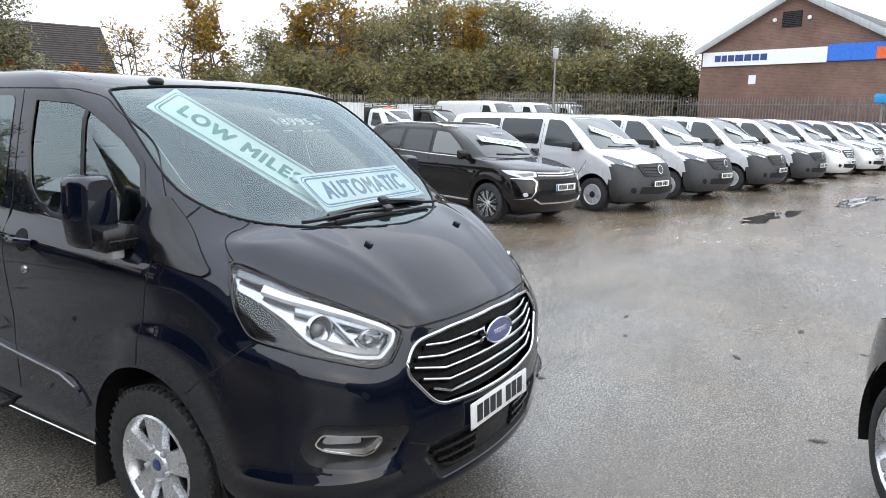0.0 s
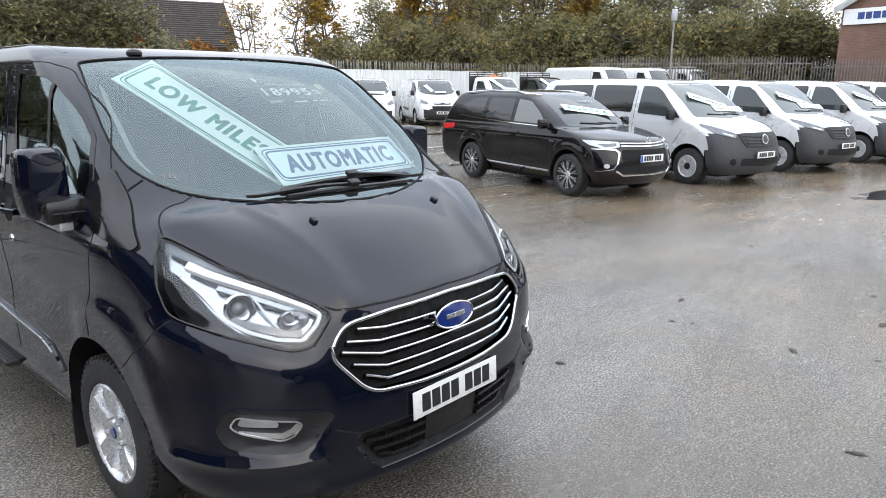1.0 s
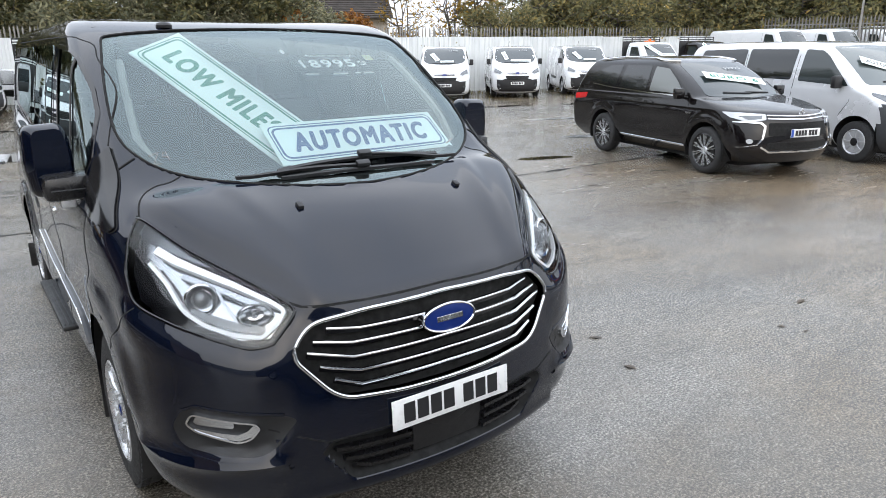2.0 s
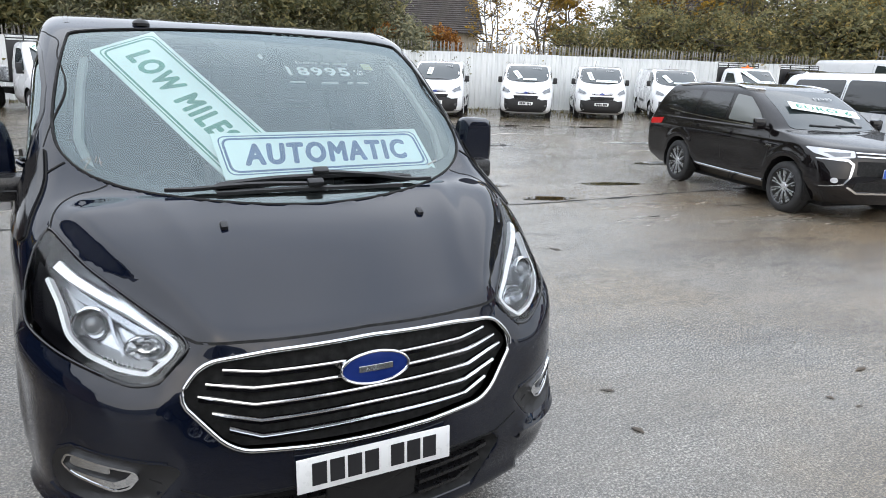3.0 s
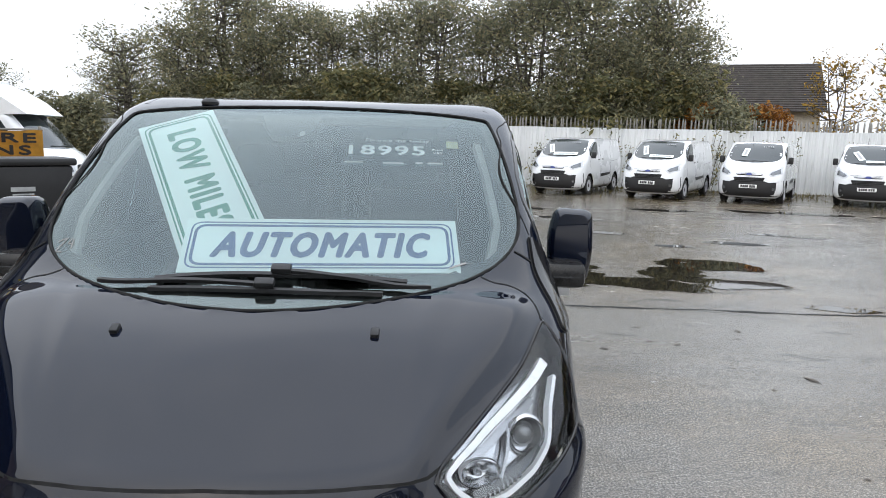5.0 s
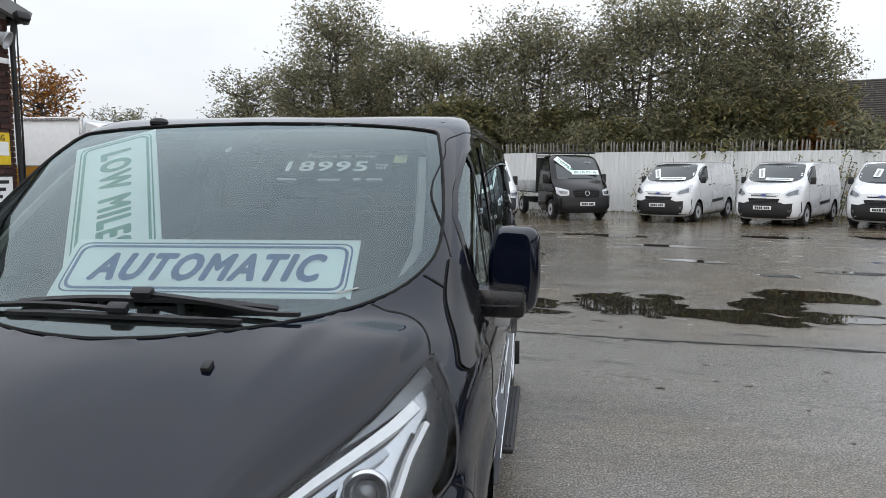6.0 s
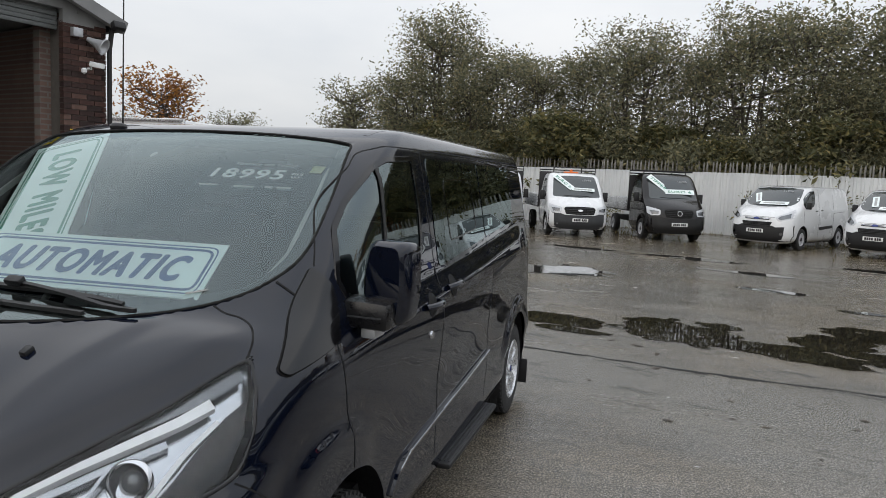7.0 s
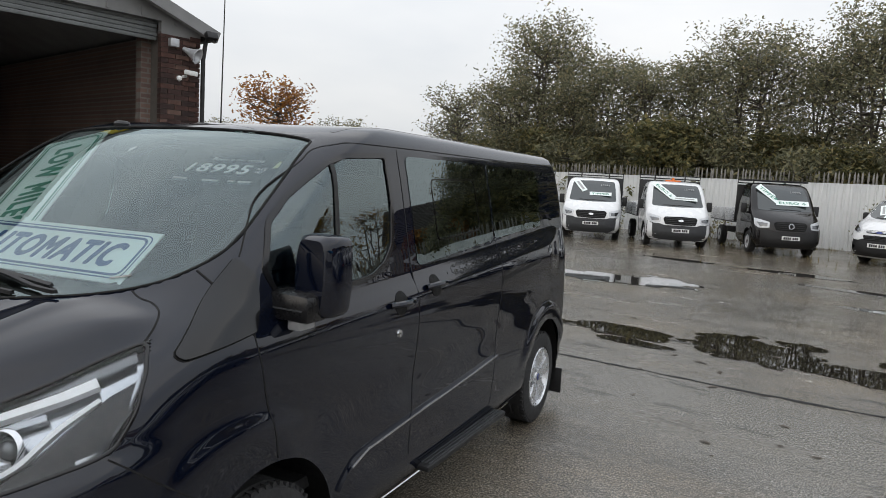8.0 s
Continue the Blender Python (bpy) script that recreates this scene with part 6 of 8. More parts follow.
# ---- yard ground and puddles ----
def ground_material():
    n = Nodes("wet_worn_asphalt_yard")
    wet = n.noise(0.16, 5, 0.62)
    wet2 = n.noise(0.8, 7, 0.68, (0.5, 1.5, 1))
    grit = n.noise(75, 4, 0.75)
    grit2 = n.noise(34, 4, 0.6)
    stone = n.ramp(grit, [(0.32, (0.022, 0.021, 0.020)), (0.5, (0.115, 0.112, 0.105)), (0.66, (0.42, 0.41, 0.385))])
    silt = n.ramp(wet2, [(0.36, grey(0.0)), (0.62, grey(0.36))])
    col = n.mix(silt, stone, (0.165, 0.150, 0.125))
    pebble = n.ramp(n.noise(150, 2, 0.5), [(0.62, grey(0.0)), (0.72, grey(0.7))])
    col = n.mix(pebble, col, (0.40, 0.385, 0.35))
    # brown silt swept to the wall side of the yard
    turn = n.tree.nodes.new("ShaderNodeMapping")
    turn.inputs["Rotation"].default_value = (0, 0, radians(15))
    n.link(n.where(), turn.inputs[0])
    sep = n.tree.nodes.new("ShaderNodeSeparateXYZ")
    n.link(turn.outputs[0], sep.inputs[0])
    far = n.tree.nodes.new("ShaderNodeMapRange")
    far.inputs[1].default_value, far.inputs[2].default_value = 17.5, 23.0
    n.link(sep.outputs[1], far.inputs[0])
    mud = n.mix(1.0, far.outputs[0], n.ramp(n.noise(0.7, 6, 0.7), [(0.40, grey(0.0)), (0.56, grey(1.0))]), "MULTIPLY")
    col = n.mix(mud, col, (0.115, 0.090, 0.052))
    stain = n.ramp(n.noise(0.45, 8, 0.72, (0.6, 1.6, 1)), [(0.40, grey(1.0)), (0.60, grey(0.68))])
    brown = n.ramp(n.noise(0.33, 5, 0.6), [(0.44, grey(1.0)), (0.60, (1.0, 0.91, 0.78))])
    col = n.mix(1.0, n.mix(1.0, col, stain, "MULTIPLY"), brown, "MULTIPLY")
    mottle = n.ramp(n.noise(16, 9, 0.82), [(0.34, (0.72, 0.68, 0.62)), (0.5, (1.06, 1.00, 0.92)), (0.68, (1.55, 1.47, 1.36))])
    col = n.mix(0.9, col, mottle, "MULTIPLY")
    # gravel bared along the joint
    south = n.tree.nodes.new("ShaderNodeMapRange")
    south.inputs[1].default_value, south.inputs[2].default_value = 6.3, 6.5
    south.inputs[3].default_value, south.inputs[4].default_value = 1.0, 0.0
    n.link(sep.outputs[1], south.inputs[0])
    north = n.tree.nodes.new("ShaderNodeMapRange")
    north.inputs[1].default_value, north.inputs[2].default_value = 4.4, 5.4
    n.link(sep.outputs[1], north.inputs[0])
    gravel = n.mix(1.0, south.outputs[0], north.outputs[0], "MULTIPLY")
    pebbles = n.ramp(n.noise(62, 5, 0.7), [(0.42, (0.035, 0.032, 0.028)), (0.52, (0.16, 0.148, 0.125)), (0.64, (0.40, 0.375, 0.33))])
    col = n.mix(n.mix(1.0, gravel, grey(0.75), "MULTIPLY"), col, pebbles)
    # brown silt where the rows of vans drain
    def ease(sock, a, b):
        r = n.tree.nodes.new("ShaderNodeMapRange")
        r.inputs[1].default_value, r.inputs[2].default_value = a, b
        n.link(sock, r.inputs[0])
        return r.outputs[0]

    drain = n.mix(1.0, ease(sep.outputs[0], 3.0, 7.0), ease(sep.outputs[1], 1.2, 3.4), "MULTIPLY")
    drain = n.mix(1.0, drain, ease(sep.outputs[1], 10.0, 6.5), "MULTIPLY")
    drain = n.mix(1.0, drain, n.ramp(n.noise(0.9, 7, 0.7, (0.5, 1.6, 1)), [(0.38, grey(0.1)), (0.56, grey(0.85))]), "MULTIPLY")
    col = n.mix(drain, col, (0.20, 0.150, 0.098))
    # thin wet streaks and cracks that run along the rows of vans
    run = n.tree.nodes.new("ShaderNodeMapping")
    run.inputs["Scale"].default_value = (0.55, 2.0, 1)
    n.link(turn.outputs[0], run.inputs[0])
    fine = n.add("ShaderNodeTexNoise", Scale=2.0, Detail=8.0, Roughness=0.68)
    n.link(run.outputs[0], fine.inputs["Vector"])
    near = n.tree.nodes.new("ShaderNodeMapRange")
    near.inputs[1].default_value, near.inputs[2].default_value = 2.5, 8.0
    n.link(sep.outputs[1], near.inputs[0])
    streak = n.mix(1.0, near.outputs[0], n.ramp(fine.outputs["Fac"], [(0.585, grey(0.0)), (0.605, grey(0.9))]), "MULTIPLY")
    col = n.mix(streak, col, (0.030, 0.027, 0.022))
    n.put(Base_Color=col)
    both_wet = n.mix(0.55, wet, wet2)
    rough = n.ramp(both_wet, [(0.34, grey(0.07)), (0.47, grey(0.17)), (0.62, grey(0.32))])
    n.put(Roughness=n.mix(streak, rough, (0.16, 0.16, 0.16)), IOR=1.66)
    soft = n.ramp(both_wet, [(0.36, grey(0.65)), (0.5, grey(1.0))])
    height = n.mix(1.0, n.mix(0.12, n.mix(0.3, grit, grit2), mottle), soft, "MULTIPLY")
    n.bump(height, 0.5, 0.010)
    return n.mat


bm = bmesh.new()
bmesh.ops.create_grid(bm, x_segments=4, y_segments=4, size=600)
ground = finish("ground", bm, ground_material())
tagged(ground, "wet worn grey asphalt yard with silt and stains", "ground", kind="structure")


def water_material():
    n = Nodes("puddle_water")
    n.put(Base_Color=n.ramp(n.noise(2.0, 4), [(0.3, (0.010, 0.009, 0.007)), (0.7, (0.022, 0.019, 0.015))]), Roughness=0.02, IOR=1.4)
    n.bump(n.noise(7.0, 2), 0.02, 0.01)
    return n.mat


WATER = water_material()


def puddle(lobes, seed, cell=0.05):
    """Still water with a ragged rim: the ground where uneven lobes lie below a level."""
    def depth(u, v):
        best = max(1 - ((u - a) / ru) ** 2 - ((v - b) / rv) ** 2 for a, b, ru, rv in lobes)
        return max(best, -1.2) + 1.05 * noise.fractal(Vector((u * 1.25, v * 2.4, seed * 5.1)), 0.75, 2.1, 5)

    u0, u1 = min(a - 1.4 * r for a, _, r, _ in lobes), max(a + 1.4 * r for a, _, r, _ in lobes)
    v0, v1 = min(b - 1.4 * r for _, b, _, r in lobes), max(b + 1.4 * r for _, b, _, r in lobes)
    nu, nv = int((u1 - u0) / cell) + 1, int((v1 - v0) / cell) + 1
    field = [[depth(u0 + i * cell, v0 + j * cell) for j in range(nv + 1)] for i in range(nu + 1)]
    bm = bmesh.new()
    made = {}

    def vert(u, v):
        key = (round(u, 4), round(v, 4))
        if key not in made:
            made[key] = bm.verts.new((u, v, 0.004 + 0.0012 * (seed % 5)))
        return made[key]

    for i in range(nu):
        for j in range(nv):
            ring = [(i, j), (i + 1, j), (i + 1, j + 1), (i, j + 1)]
            keep = []
            for k in range(4):
                p, q = ring[k], ring[(k + 1) % 4]
                fp, fq = field[p[0]][p[1]], field[q[0]][q[1]]
                if fp > 0:
                    keep.append((u0 + p[0] * cell, v0 + p[1] * cell))
                if (fp > 0) != (fq > 0):
                    t = fp / (fp - fq)
                    keep.append((u0 + (p[0] + (q[0] - p[0]) * t) * cell, v0 + (p[1] + (q[1] - p[1]) * t) * cell))
            vs = []
            for c in keep:
                w = vert(*c)
                if w not in vs:
                    vs.append(w)
            if len(vs) > 2:
                bm.faces.new(vs)
    if not bm.faces:
        bm.free()
        return None
    ob = finish("puddle", bm, WATER)
    ob.matrix_basis = LOT
    tagged(ob, "shallow brown puddle on the wet asphalt", "puddle", "puddles on the yard")
    return ob


puddle([(0.15, 8.25, 0.75, 0.75), (1.4, 7.95, 1.0, 0.36), (2.4, 8.35, 0.75, 0.26), (2.35, 9.75, 0.8, 0.42), (1.75, 8.8, 0.4, 0.5)], 2)
puddle([(-4.2, 12.2, 0.9, 0.55), (-3.1, 12.7, 0.8, 0.7)], 3)
puddle([(-1.5, 7.85, 0.7, 0.35), (-0.9, 7.35, 0.4, 0.15)], 4)
for k, row in enumerate(((4.9, 8.4, 0.5, 0.14), (3.4, 7.2, 0.4, 0.12), (-1.8, 17.5, 1.1, 0.35), (2.4, 18.6, 0.9, 0.3), (5.6, 19.4, 1.6, 0.35), (8.8, 19.2, 1.4, 0.25),
                          (0.6, 13.0, 0.6, 0.2), (-0.2, 15.5, 0.9, 0.22), (4.4, 14.0, 0.7, 0.2), (12.4, 19.0, 1.2, 0.3), (11.5, 3.4, 1.3, 0.25), (16.0, 3.2, 1.6, 0.3), (1.9, 11.6, 0.4, 0.14),
                          (9.0, 14.6, 1.3, 0.2), (22.5, 3.0, 1.5, 0.3), (14.6, 1.9, 0.9, 0.2), (-4.6, 17.6, 1.0, 0.25), (7.4, 10.8, 0.7, 0.2), (3.2, 12.4, 0.5, 0.16))):
    puddle([row], k + 5)


def joint_line():
    """The ragged, wet joint between two layers of asphalt."""
    bm = bmesh.new()
    rows = []
    for k in range(220):
        u = -7.0 + k * 0.08
        v = 6.32 + 0.14 * u + 0.012 * u * u * (1 if u > 0 else -0.5) + 0.07 * noise.noise(Vector((u * 0.8, 2, 0))) + 0.03 * noise.noise(Vector((u * 5, 5, 0)))
        w = 0.008 + 0.045 * max(0, noise.noise(Vector((u * 2.3, 9, 0))) + 0.35)
        rows.append((bm.verts.new((u, v - w, 0.003)), bm.verts.new((u, v + w, 0.003))))
    for p, q in zip(rows, rows[1:]):
        bm.faces.new((p[0], q[0], q[1], p[1]))
    ob = finish("asphalt_joint", bm, plain("wet_tar_joint", (0.010, 0.010, 0.009), 0.9, vary=0.4, scale=12, bump=0.5))
    ob.matrix_basis = LOT
    tagged(ob, "dark ragged joint in the asphalt", "asphalt joint", kind="structure")


joint_line()

DEBRIS = plain("wet_leaf_litter", (0.045, 0.030, 0.016), 0.6, vary=0.5)


def litter():
    """Twigs and wet leaves scattered over the asphalt."""
    rng = random.Random(5)
    bm = bmesh.new()
    for k in range(420):
        u, v = rng.uniform(-6, 18), rng.uniform(-1, 21)
        s = rng.uniform(0.008, 0.030)
        m = lot(u, v, 0.003, rng.uniform(0, 360)) @ Matrix.Diagonal((s * rng.uniform(0.8, 3.5), s, s * 0.25, 1))
        vs = [bm.verts.new(m @ Vector(c)) for c in ((-1, -0.3, 0), (0, -0.8, 1), (1, 0, 0), (0.1, 0.8, 1), (-0.8, 0.5, 0))]
        bm.faces.new(vs)
    return bm


tagged(finish("leaf_litter", litter(), DEBRIS), "scattered wet leaves and twigs on the asphalt", "litter", kind="stuff")

# ---- white sheet wall with a palisade fence behind it ----
def sheet_material():
    n = Nodes("white_painted_sheet")
    streak = n.noise(1.6, 7, 0.7, (6.0, 6.0, 0.35))
    base = n.ramp(n.noise(0.6, 5), [(0.3, (0.58, 0.60, 0.60)), (0.7, (0.74, 0.75, 0.75))])
    n.put(Base_Color=n.mix(n.ramp(streak, [(0.52, grey(0.0)), (0.75, grey(0.55))]), base, (0.30, 0.31, 0.27)), Roughness=0.55)
    n.bump(n.noise(18, 4), 0.15, 0.004)
    return n.mat


SHEET = sheet_material()
GALV = plain("weathered_galvanised_steel", (0.26, 0.25, 0.23), 0.6, 0.3, vary=0.35, scale=3)
WALL_V, WALL_TOP = 28.4, 2.42


def sheet_panel():
    bm = bmesh.new()
    xs = []
    for k in range(4):
        x = k * 0.25
        xs += [(x, 0.0), (x + 0.13, 0.0), (x + 0.155, -0.03), (x + 0.225, -0.03)]
    xs.append((1.0, 0.0))
    low = [bm.verts.new((x, y, 0)) for x, y in xs]
    high = [bm.verts.new((x, y, WALL_TOP)) for x, y in xs]
    for k in range(len(xs) - 1):
        bm.faces.new((low[k], low[k + 1], high[k + 1], high[k]))
    back = [bm.verts.new((x, 0.02, z)) for x, z in ((0, 0), (1, 0), (1, WALL_TOP), (0, WALL_TOP))]
    bm.faces.new(back[::-1])
    bm.faces.new((*high, back[2], back[3]))
    return bm


wall = finish("wall_north", box(-42, 60, WALL_V + 0.06, WALL_V + 0.12, 0, WALL_TOP - 0.1), SHEET, smooth=False)
wall.matrix_basis = LOT
tagged(wall, "white painted ribbed sheet wall with dirt streaks", "wall", kind="structure")
first_panel = finish("sheet_panel", sheet_panel(), SHEET, wall, smooth=False)
first_panel.matrix_basis = pose(-24, WALL_V, 0)
for k in range(1, 54):
    ob = new("sheet_panel", first_panel.data)
    ob.parent = wall
    ob.matrix_basis = pose(-24 + k * 1.0, WALL_V + (0.012 if k % 3 == 0 else 0.0), -0.03 * ((k * 5 % 7) / 7))


def pale_mesh():
    bm = bmesh.new()
    w = 0.034
    prof = [(-w, 0.012), (-w * 0.4, -0.008), (w * 0.4, -0.008), (w, 0.012)]
    rows = []
    for z, f in ((0.4, 1.0), (2.72, 1.0), (2.80, 0.55), (2.86, 0.15)):
        rows.append([bm.verts.new((x * f, y, z)) for x, y in prof])
    for p, q in zip(rows, rows[1:]):
        for i in range(3):
            bm.faces.new((p[i], p[i + 1], q[i + 1], q[i]))
    return bm


fence = thing("palisade_fence", "weathered grey steel palisade fence behind the white wall", "fence", kind="", m=lot(0, WALL_V + 0.45))
for z in (0.8, 2.3):
    part("rail", box(-24, 30, 0.02, 0.07, z - 0.03, z + 0.03), GALV, fence, smooth=False)
for k in range(18):
    part("post", box(-24 + k * 3 - 0.04, -24 + k * 3 + 0.04, 0.07, 0.16, 0, 2.6), GALV, fence, smooth=False)
pale = finish("pale", pale_mesh(), GALV, fence, smooth=False)
pale.matrix_basis = pose(-21, 0, 0)
rng = random.Random(11)
for k in range(1, 300):
    ob = new("pale", pale.data)
    ob.parent = fence
    ob.matrix_basis = pose(-21 + k * 0.158, rng.uniform(-0.006, 0.006), rng.uniform(-0.03, 0.02), 0, rng.uniform(-1.2, 1.2), 0)


def far_fence(name, a, b, lift, label):
    """A palisade fence farther off: posts and rails, with its pales joined."""
    f = thing(name, label, "fence")
    a, b = Vector(a), Vector(b)
    d = b - a
    ang = math.degrees(math.atan2(d.y, d.x))
    f.matrix_basis = lot(a.x, a.y, 0, ang)
    part("plinth", box(0, d.length, 0.03, 0.25, 0, lift + 0.4), GALV, f, "concrete plinth", smooth=False)
    bm = bmesh.new()
    for k in range(int(d.length / 0.16)):
        x = k * 0.16
        vs = [bm.verts.new(c) for c in ((x - 0.034, 0, lift + 0.3), (x + 0.034, 0, lift + 0.3), (x + 0.034, 0, lift + 2.3), (x, 0, lift + 2.45), (x - 0.034, 0, lift + 2.3))]
        bm.faces.new(vs)
    bmesh.ops.solidify(bm, geom=bm.faces[:], thickness=0.012)
    tagged(part("pale", bm, GALV, f, smooth=False), kind="stuff")
    for z in (0.7, 2.0):
        part("rail", box(0, d.length, 0.02, 0.06, lift + z, lift + z + 0.05), GALV, f, smooth=False)
    return f


far_fence("boundary_fence", (28.5, 28.0), (36.4, 19.2), 0.9, "grey steel palisade fence beside the brick hall")
far_fence("boundary_fence", (36.4, 19.2), (36.8, -12.0), 0.7, "grey steel palisade fence in front of the brick hall")


# ---- trees ----
def leaf_material(name, stops):
    n = Nodes(name)
    geo = n.tree.nodes.new("ShaderNodeNewGeometry")
    col = n.ramp(geo.outputs["Random Per Island"], stops)
    n.put(Base_Color=col, Roughness=0.55, Specular_IOR_Level=0.35)
    thin = n.tree.nodes.new("ShaderNodeBsdfTranslucent")
    n.link(col, thin.inputs[0])
    both = n.tree.nodes.new("ShaderNodeMixShader")
    both.inputs[0].default_value = 0.4
    n.link(n.bsdf.outputs[0], both.inputs[1])
    n.link(thin.outputs[0], both.inputs[2])
    n.link(both.outputs[0], n.out.inputs[0])
    return n.mat


LEAF_DARK = leaf_material("dark_olive_leaves", [(0.0, (0.10, 0.104, 0.066)), (0.5, (0.19, 0.19, 0.118)), (0.85, (0.28, 0.265, 0.155)), (1.0, (0.36, 0.30, 0.16))])
LEAF_OLIVE = leaf_material("olive_yellow_leaves", [(0.0, (0.10, 0.105, 0.055)), (0.5, (0.21, 0.20, 0.098)), (0.9, (0.32, 0.27, 0.115)), (1.0, (0.42, 0.30, 0.09))])
LEAF_HEDGE = leaf_material("hedge_leaves", [(0.0, (0.06, 0.066, 0.032)), (0.5, (0.135, 0.135, 0.064)), (1.0, (0.25, 0.21, 0.085))])
LEAF_GOLD = leaf_material("autumn_gold_leaves", [(0.0, (0.10, 0.07, 0.016)), (0.5, (0.26, 0.16, 0.022)), (1.0, (0.42, 0.25, 0.03))])
LEAF_RUST = leaf_material("rust_orange_leaves", [(0.0, (0.14, 0.055, 0.016)), (0.5, (0.30, 0.125, 0.028)), (1.0, (0.42, 0.20, 0.045))])
BARK = plain("grey_brown_bark", (0.085, 0.075, 0.062), 0.85, vary=0.4, scale=6, bump=0.4)


def make_tree(name, label, leaf, height, spread, seed, leaves=5200, low=0.25, size=0.17, stems=3, bare=0.0, top_heavy=0.6):
    """A tapered stem with limbs, and a crown of single leaf sprays with gaps."""
    rng = random.Random(seed)
    tree = thing(name, label, "tree", "trees behind the wall")
    wood = bmesh.new()
    tips = []
    for s in range(stems):
        a = rng.uniform(0, math.tau)
        lean = rng.uniform(0.05, 0.28) * spread
        base = Vector((0.25 * math.cos(a), 0.25 * math.sin(a), 0)) * (stems > 1)
        pts = [base + Vector((lean * math.cos(a) * (t**1.3), lean * math.sin(a) * (t**1.3), height * 0.93 * t)) + Vector((rng.uniform(-1, 1), rng.uniform(-1, 1), 0)) * 0.4 * t for t in (0, 0.15, 0.3, 0.5, 0.7, 0.88, 1.0)]
        add_tube(wood, pts, 0.1, 6, radii=[0.10 * (1 - 0.9 * i / 6) * height / 9 + 0.010 for i in range(7)])
        for i in range(19):
            t = rng.uniform(low, 0.97)
            j = min(5, int(t * 6))
            p = pts[j].lerp(pts[j + 1], t * 6 - j)
            b = rng.uniform(0, math.tau)
            reach = spread * (0.35 + 0.65 * math.sin(math.pi * min(1, (t - low * 0.6) / (1.05 - low * 0.6))) ** 0.7) * rng.uniform(0.55, 1.0)
            q = p + Vector((math.cos(b) * reach, math.sin(b) * reach, height * rng.uniform(0.05, 0.16)))
            q.z = min(q.z, height)
            mid = p.lerp(q, 0.5) + Vector((0, 0, -0.05 * height * rng.random()))
            add_tube(wood, [p, mid, q], 0.03, 4, radii=[0.045, 0.026, 0.008])
            tips += [(q, 0.26 * spread), (p.lerp(q, 0.72), 0.28 * spread), (mid, 0.24 * spread)]
            for _ in range(2):
                w = p.lerp(q, rng.uniform(0.4, 0.9))
                e = w + Vector((rng.uniform(-1, 1), rng.uniform(-1, 1), rng.uniform(0.2, 1.0))) * spread * 0.28
                add_tube(wood, [w, e], 0.01, 3, radii=[0.014, 0.005])
                tips.append((e, 0.2 * spread))
        tips.append((pts[-1], 0.2 * spread))
    part("trunk", wood, BARK, tree, "grey-brown trunk and limbs")
    verts, faces = [], []
    for k in range(leaves):
        c, r = tips[rng.randrange(len(tips))]
        if rng.random() < bare:
            continue
        d = Vector([max(-1.5, min(1.5, rng.gauss(0, 1))) for _ in range(3)]) * r * 0.46
        p = c + d
        if p.z < height * low * 0.5:
            continue
        s = size * rng.uniform(0.5, 1.25)
        x = Vector((rng.uniform(-1, 1), rng.uniform(-1, 1), rng.uniform(-0.7, 0.7))).normalized()
        y = x.cross(Vector((rng.uniform(-1, 1), rng.uniform(-1, 1), rng.uniform(-1, 1)))).normalized()
        z = x.cross(y) * s * 0.25
        i = len(verts)
        verts += [p - x * s, p - y * s * 0.42 + z, p + x * s, p + y * s * 0.42 + z]
        faces += [(i, i + 1, i + 2, i + 3)]
    me = bpy.data.meshes.new("crown")
    me.from_pydata([tuple(v) for v in verts], [], faces)
    me.materials.append(leaf)
    crown = new("crown", me)
    crown.parent = tree
    tagged(crown, "crown of small leaves with gaps")
    return tree


alder_a = make_tree("alder_tree", "tall dark olive tree behind the white wall", LEAF_DARK, 9.3, 3.1, 1, 13500, 0.14, 0.105, 5)
alder_b = make_tree("alder_tree", "tall dark olive tree behind the white wall", LEAF_DARK, 8.6, 2.9, 2, 12500, 0.14, 0.105, 5)
alder_c = make_tree("alder_tree", "tall dark olive tree behind the white wall", LEAF_DARK, 9.9, 3.5, 3, 17500, 0.14, 0.105, 6)
bush_a = make_tree("hedge_tree", "low olive bush behind the white wall", LEAF_HEDGE, 4.4, 2.1, 4, 6500, 0.06, 0.16, 4)
bush_b = make_tree("hedge_tree", "low dark bush behind the white wall", LEAF_DARK, 4.0, 2.2, 5, 6500, 0.05, 0.16, 4)
bush_c = make_tree("hedge_tree", "low olive yellow bush behind the white wall", LEAF_OLIVE, 4.6, 2.2, 15, 6000, 0.06, 0.13, 4)
sallow_a = make_tree("sallow_tree", "olive yellow autumn tree behind the white wall", LEAF_OLIVE, 7.4, 2.5, 6, 8500, 0.10, 0.115, 4, 0.2)
sallow_b = make_tree("sallow_tree", "olive yellow autumn tree behind the white wall", LEAF_OLIVE, 6.6, 2.7, 7, 8500, 0.08, 0.115, 4, 0.2)
gold_a = make_tree("birch_tree", "gold autumn birch behind the white wall", LEAF_GOLD, 7.6, 1.5, 8, 3600, 0.25, 0.15, 2, 0.2)
bare_a = make_tree("birch_tree", "half-bare birch behind the white wall", LEAF_GOLD, 6.9, 1.8, 9, 2200, 0.2, 0.13, 3, 0.35)
rust_a = make_tree("cherry_tree", "rust orange autumn tree", LEAF_RUST, 5.9, 2.3, 10, 5200, 0.25, 0.115, 4, 0.3)
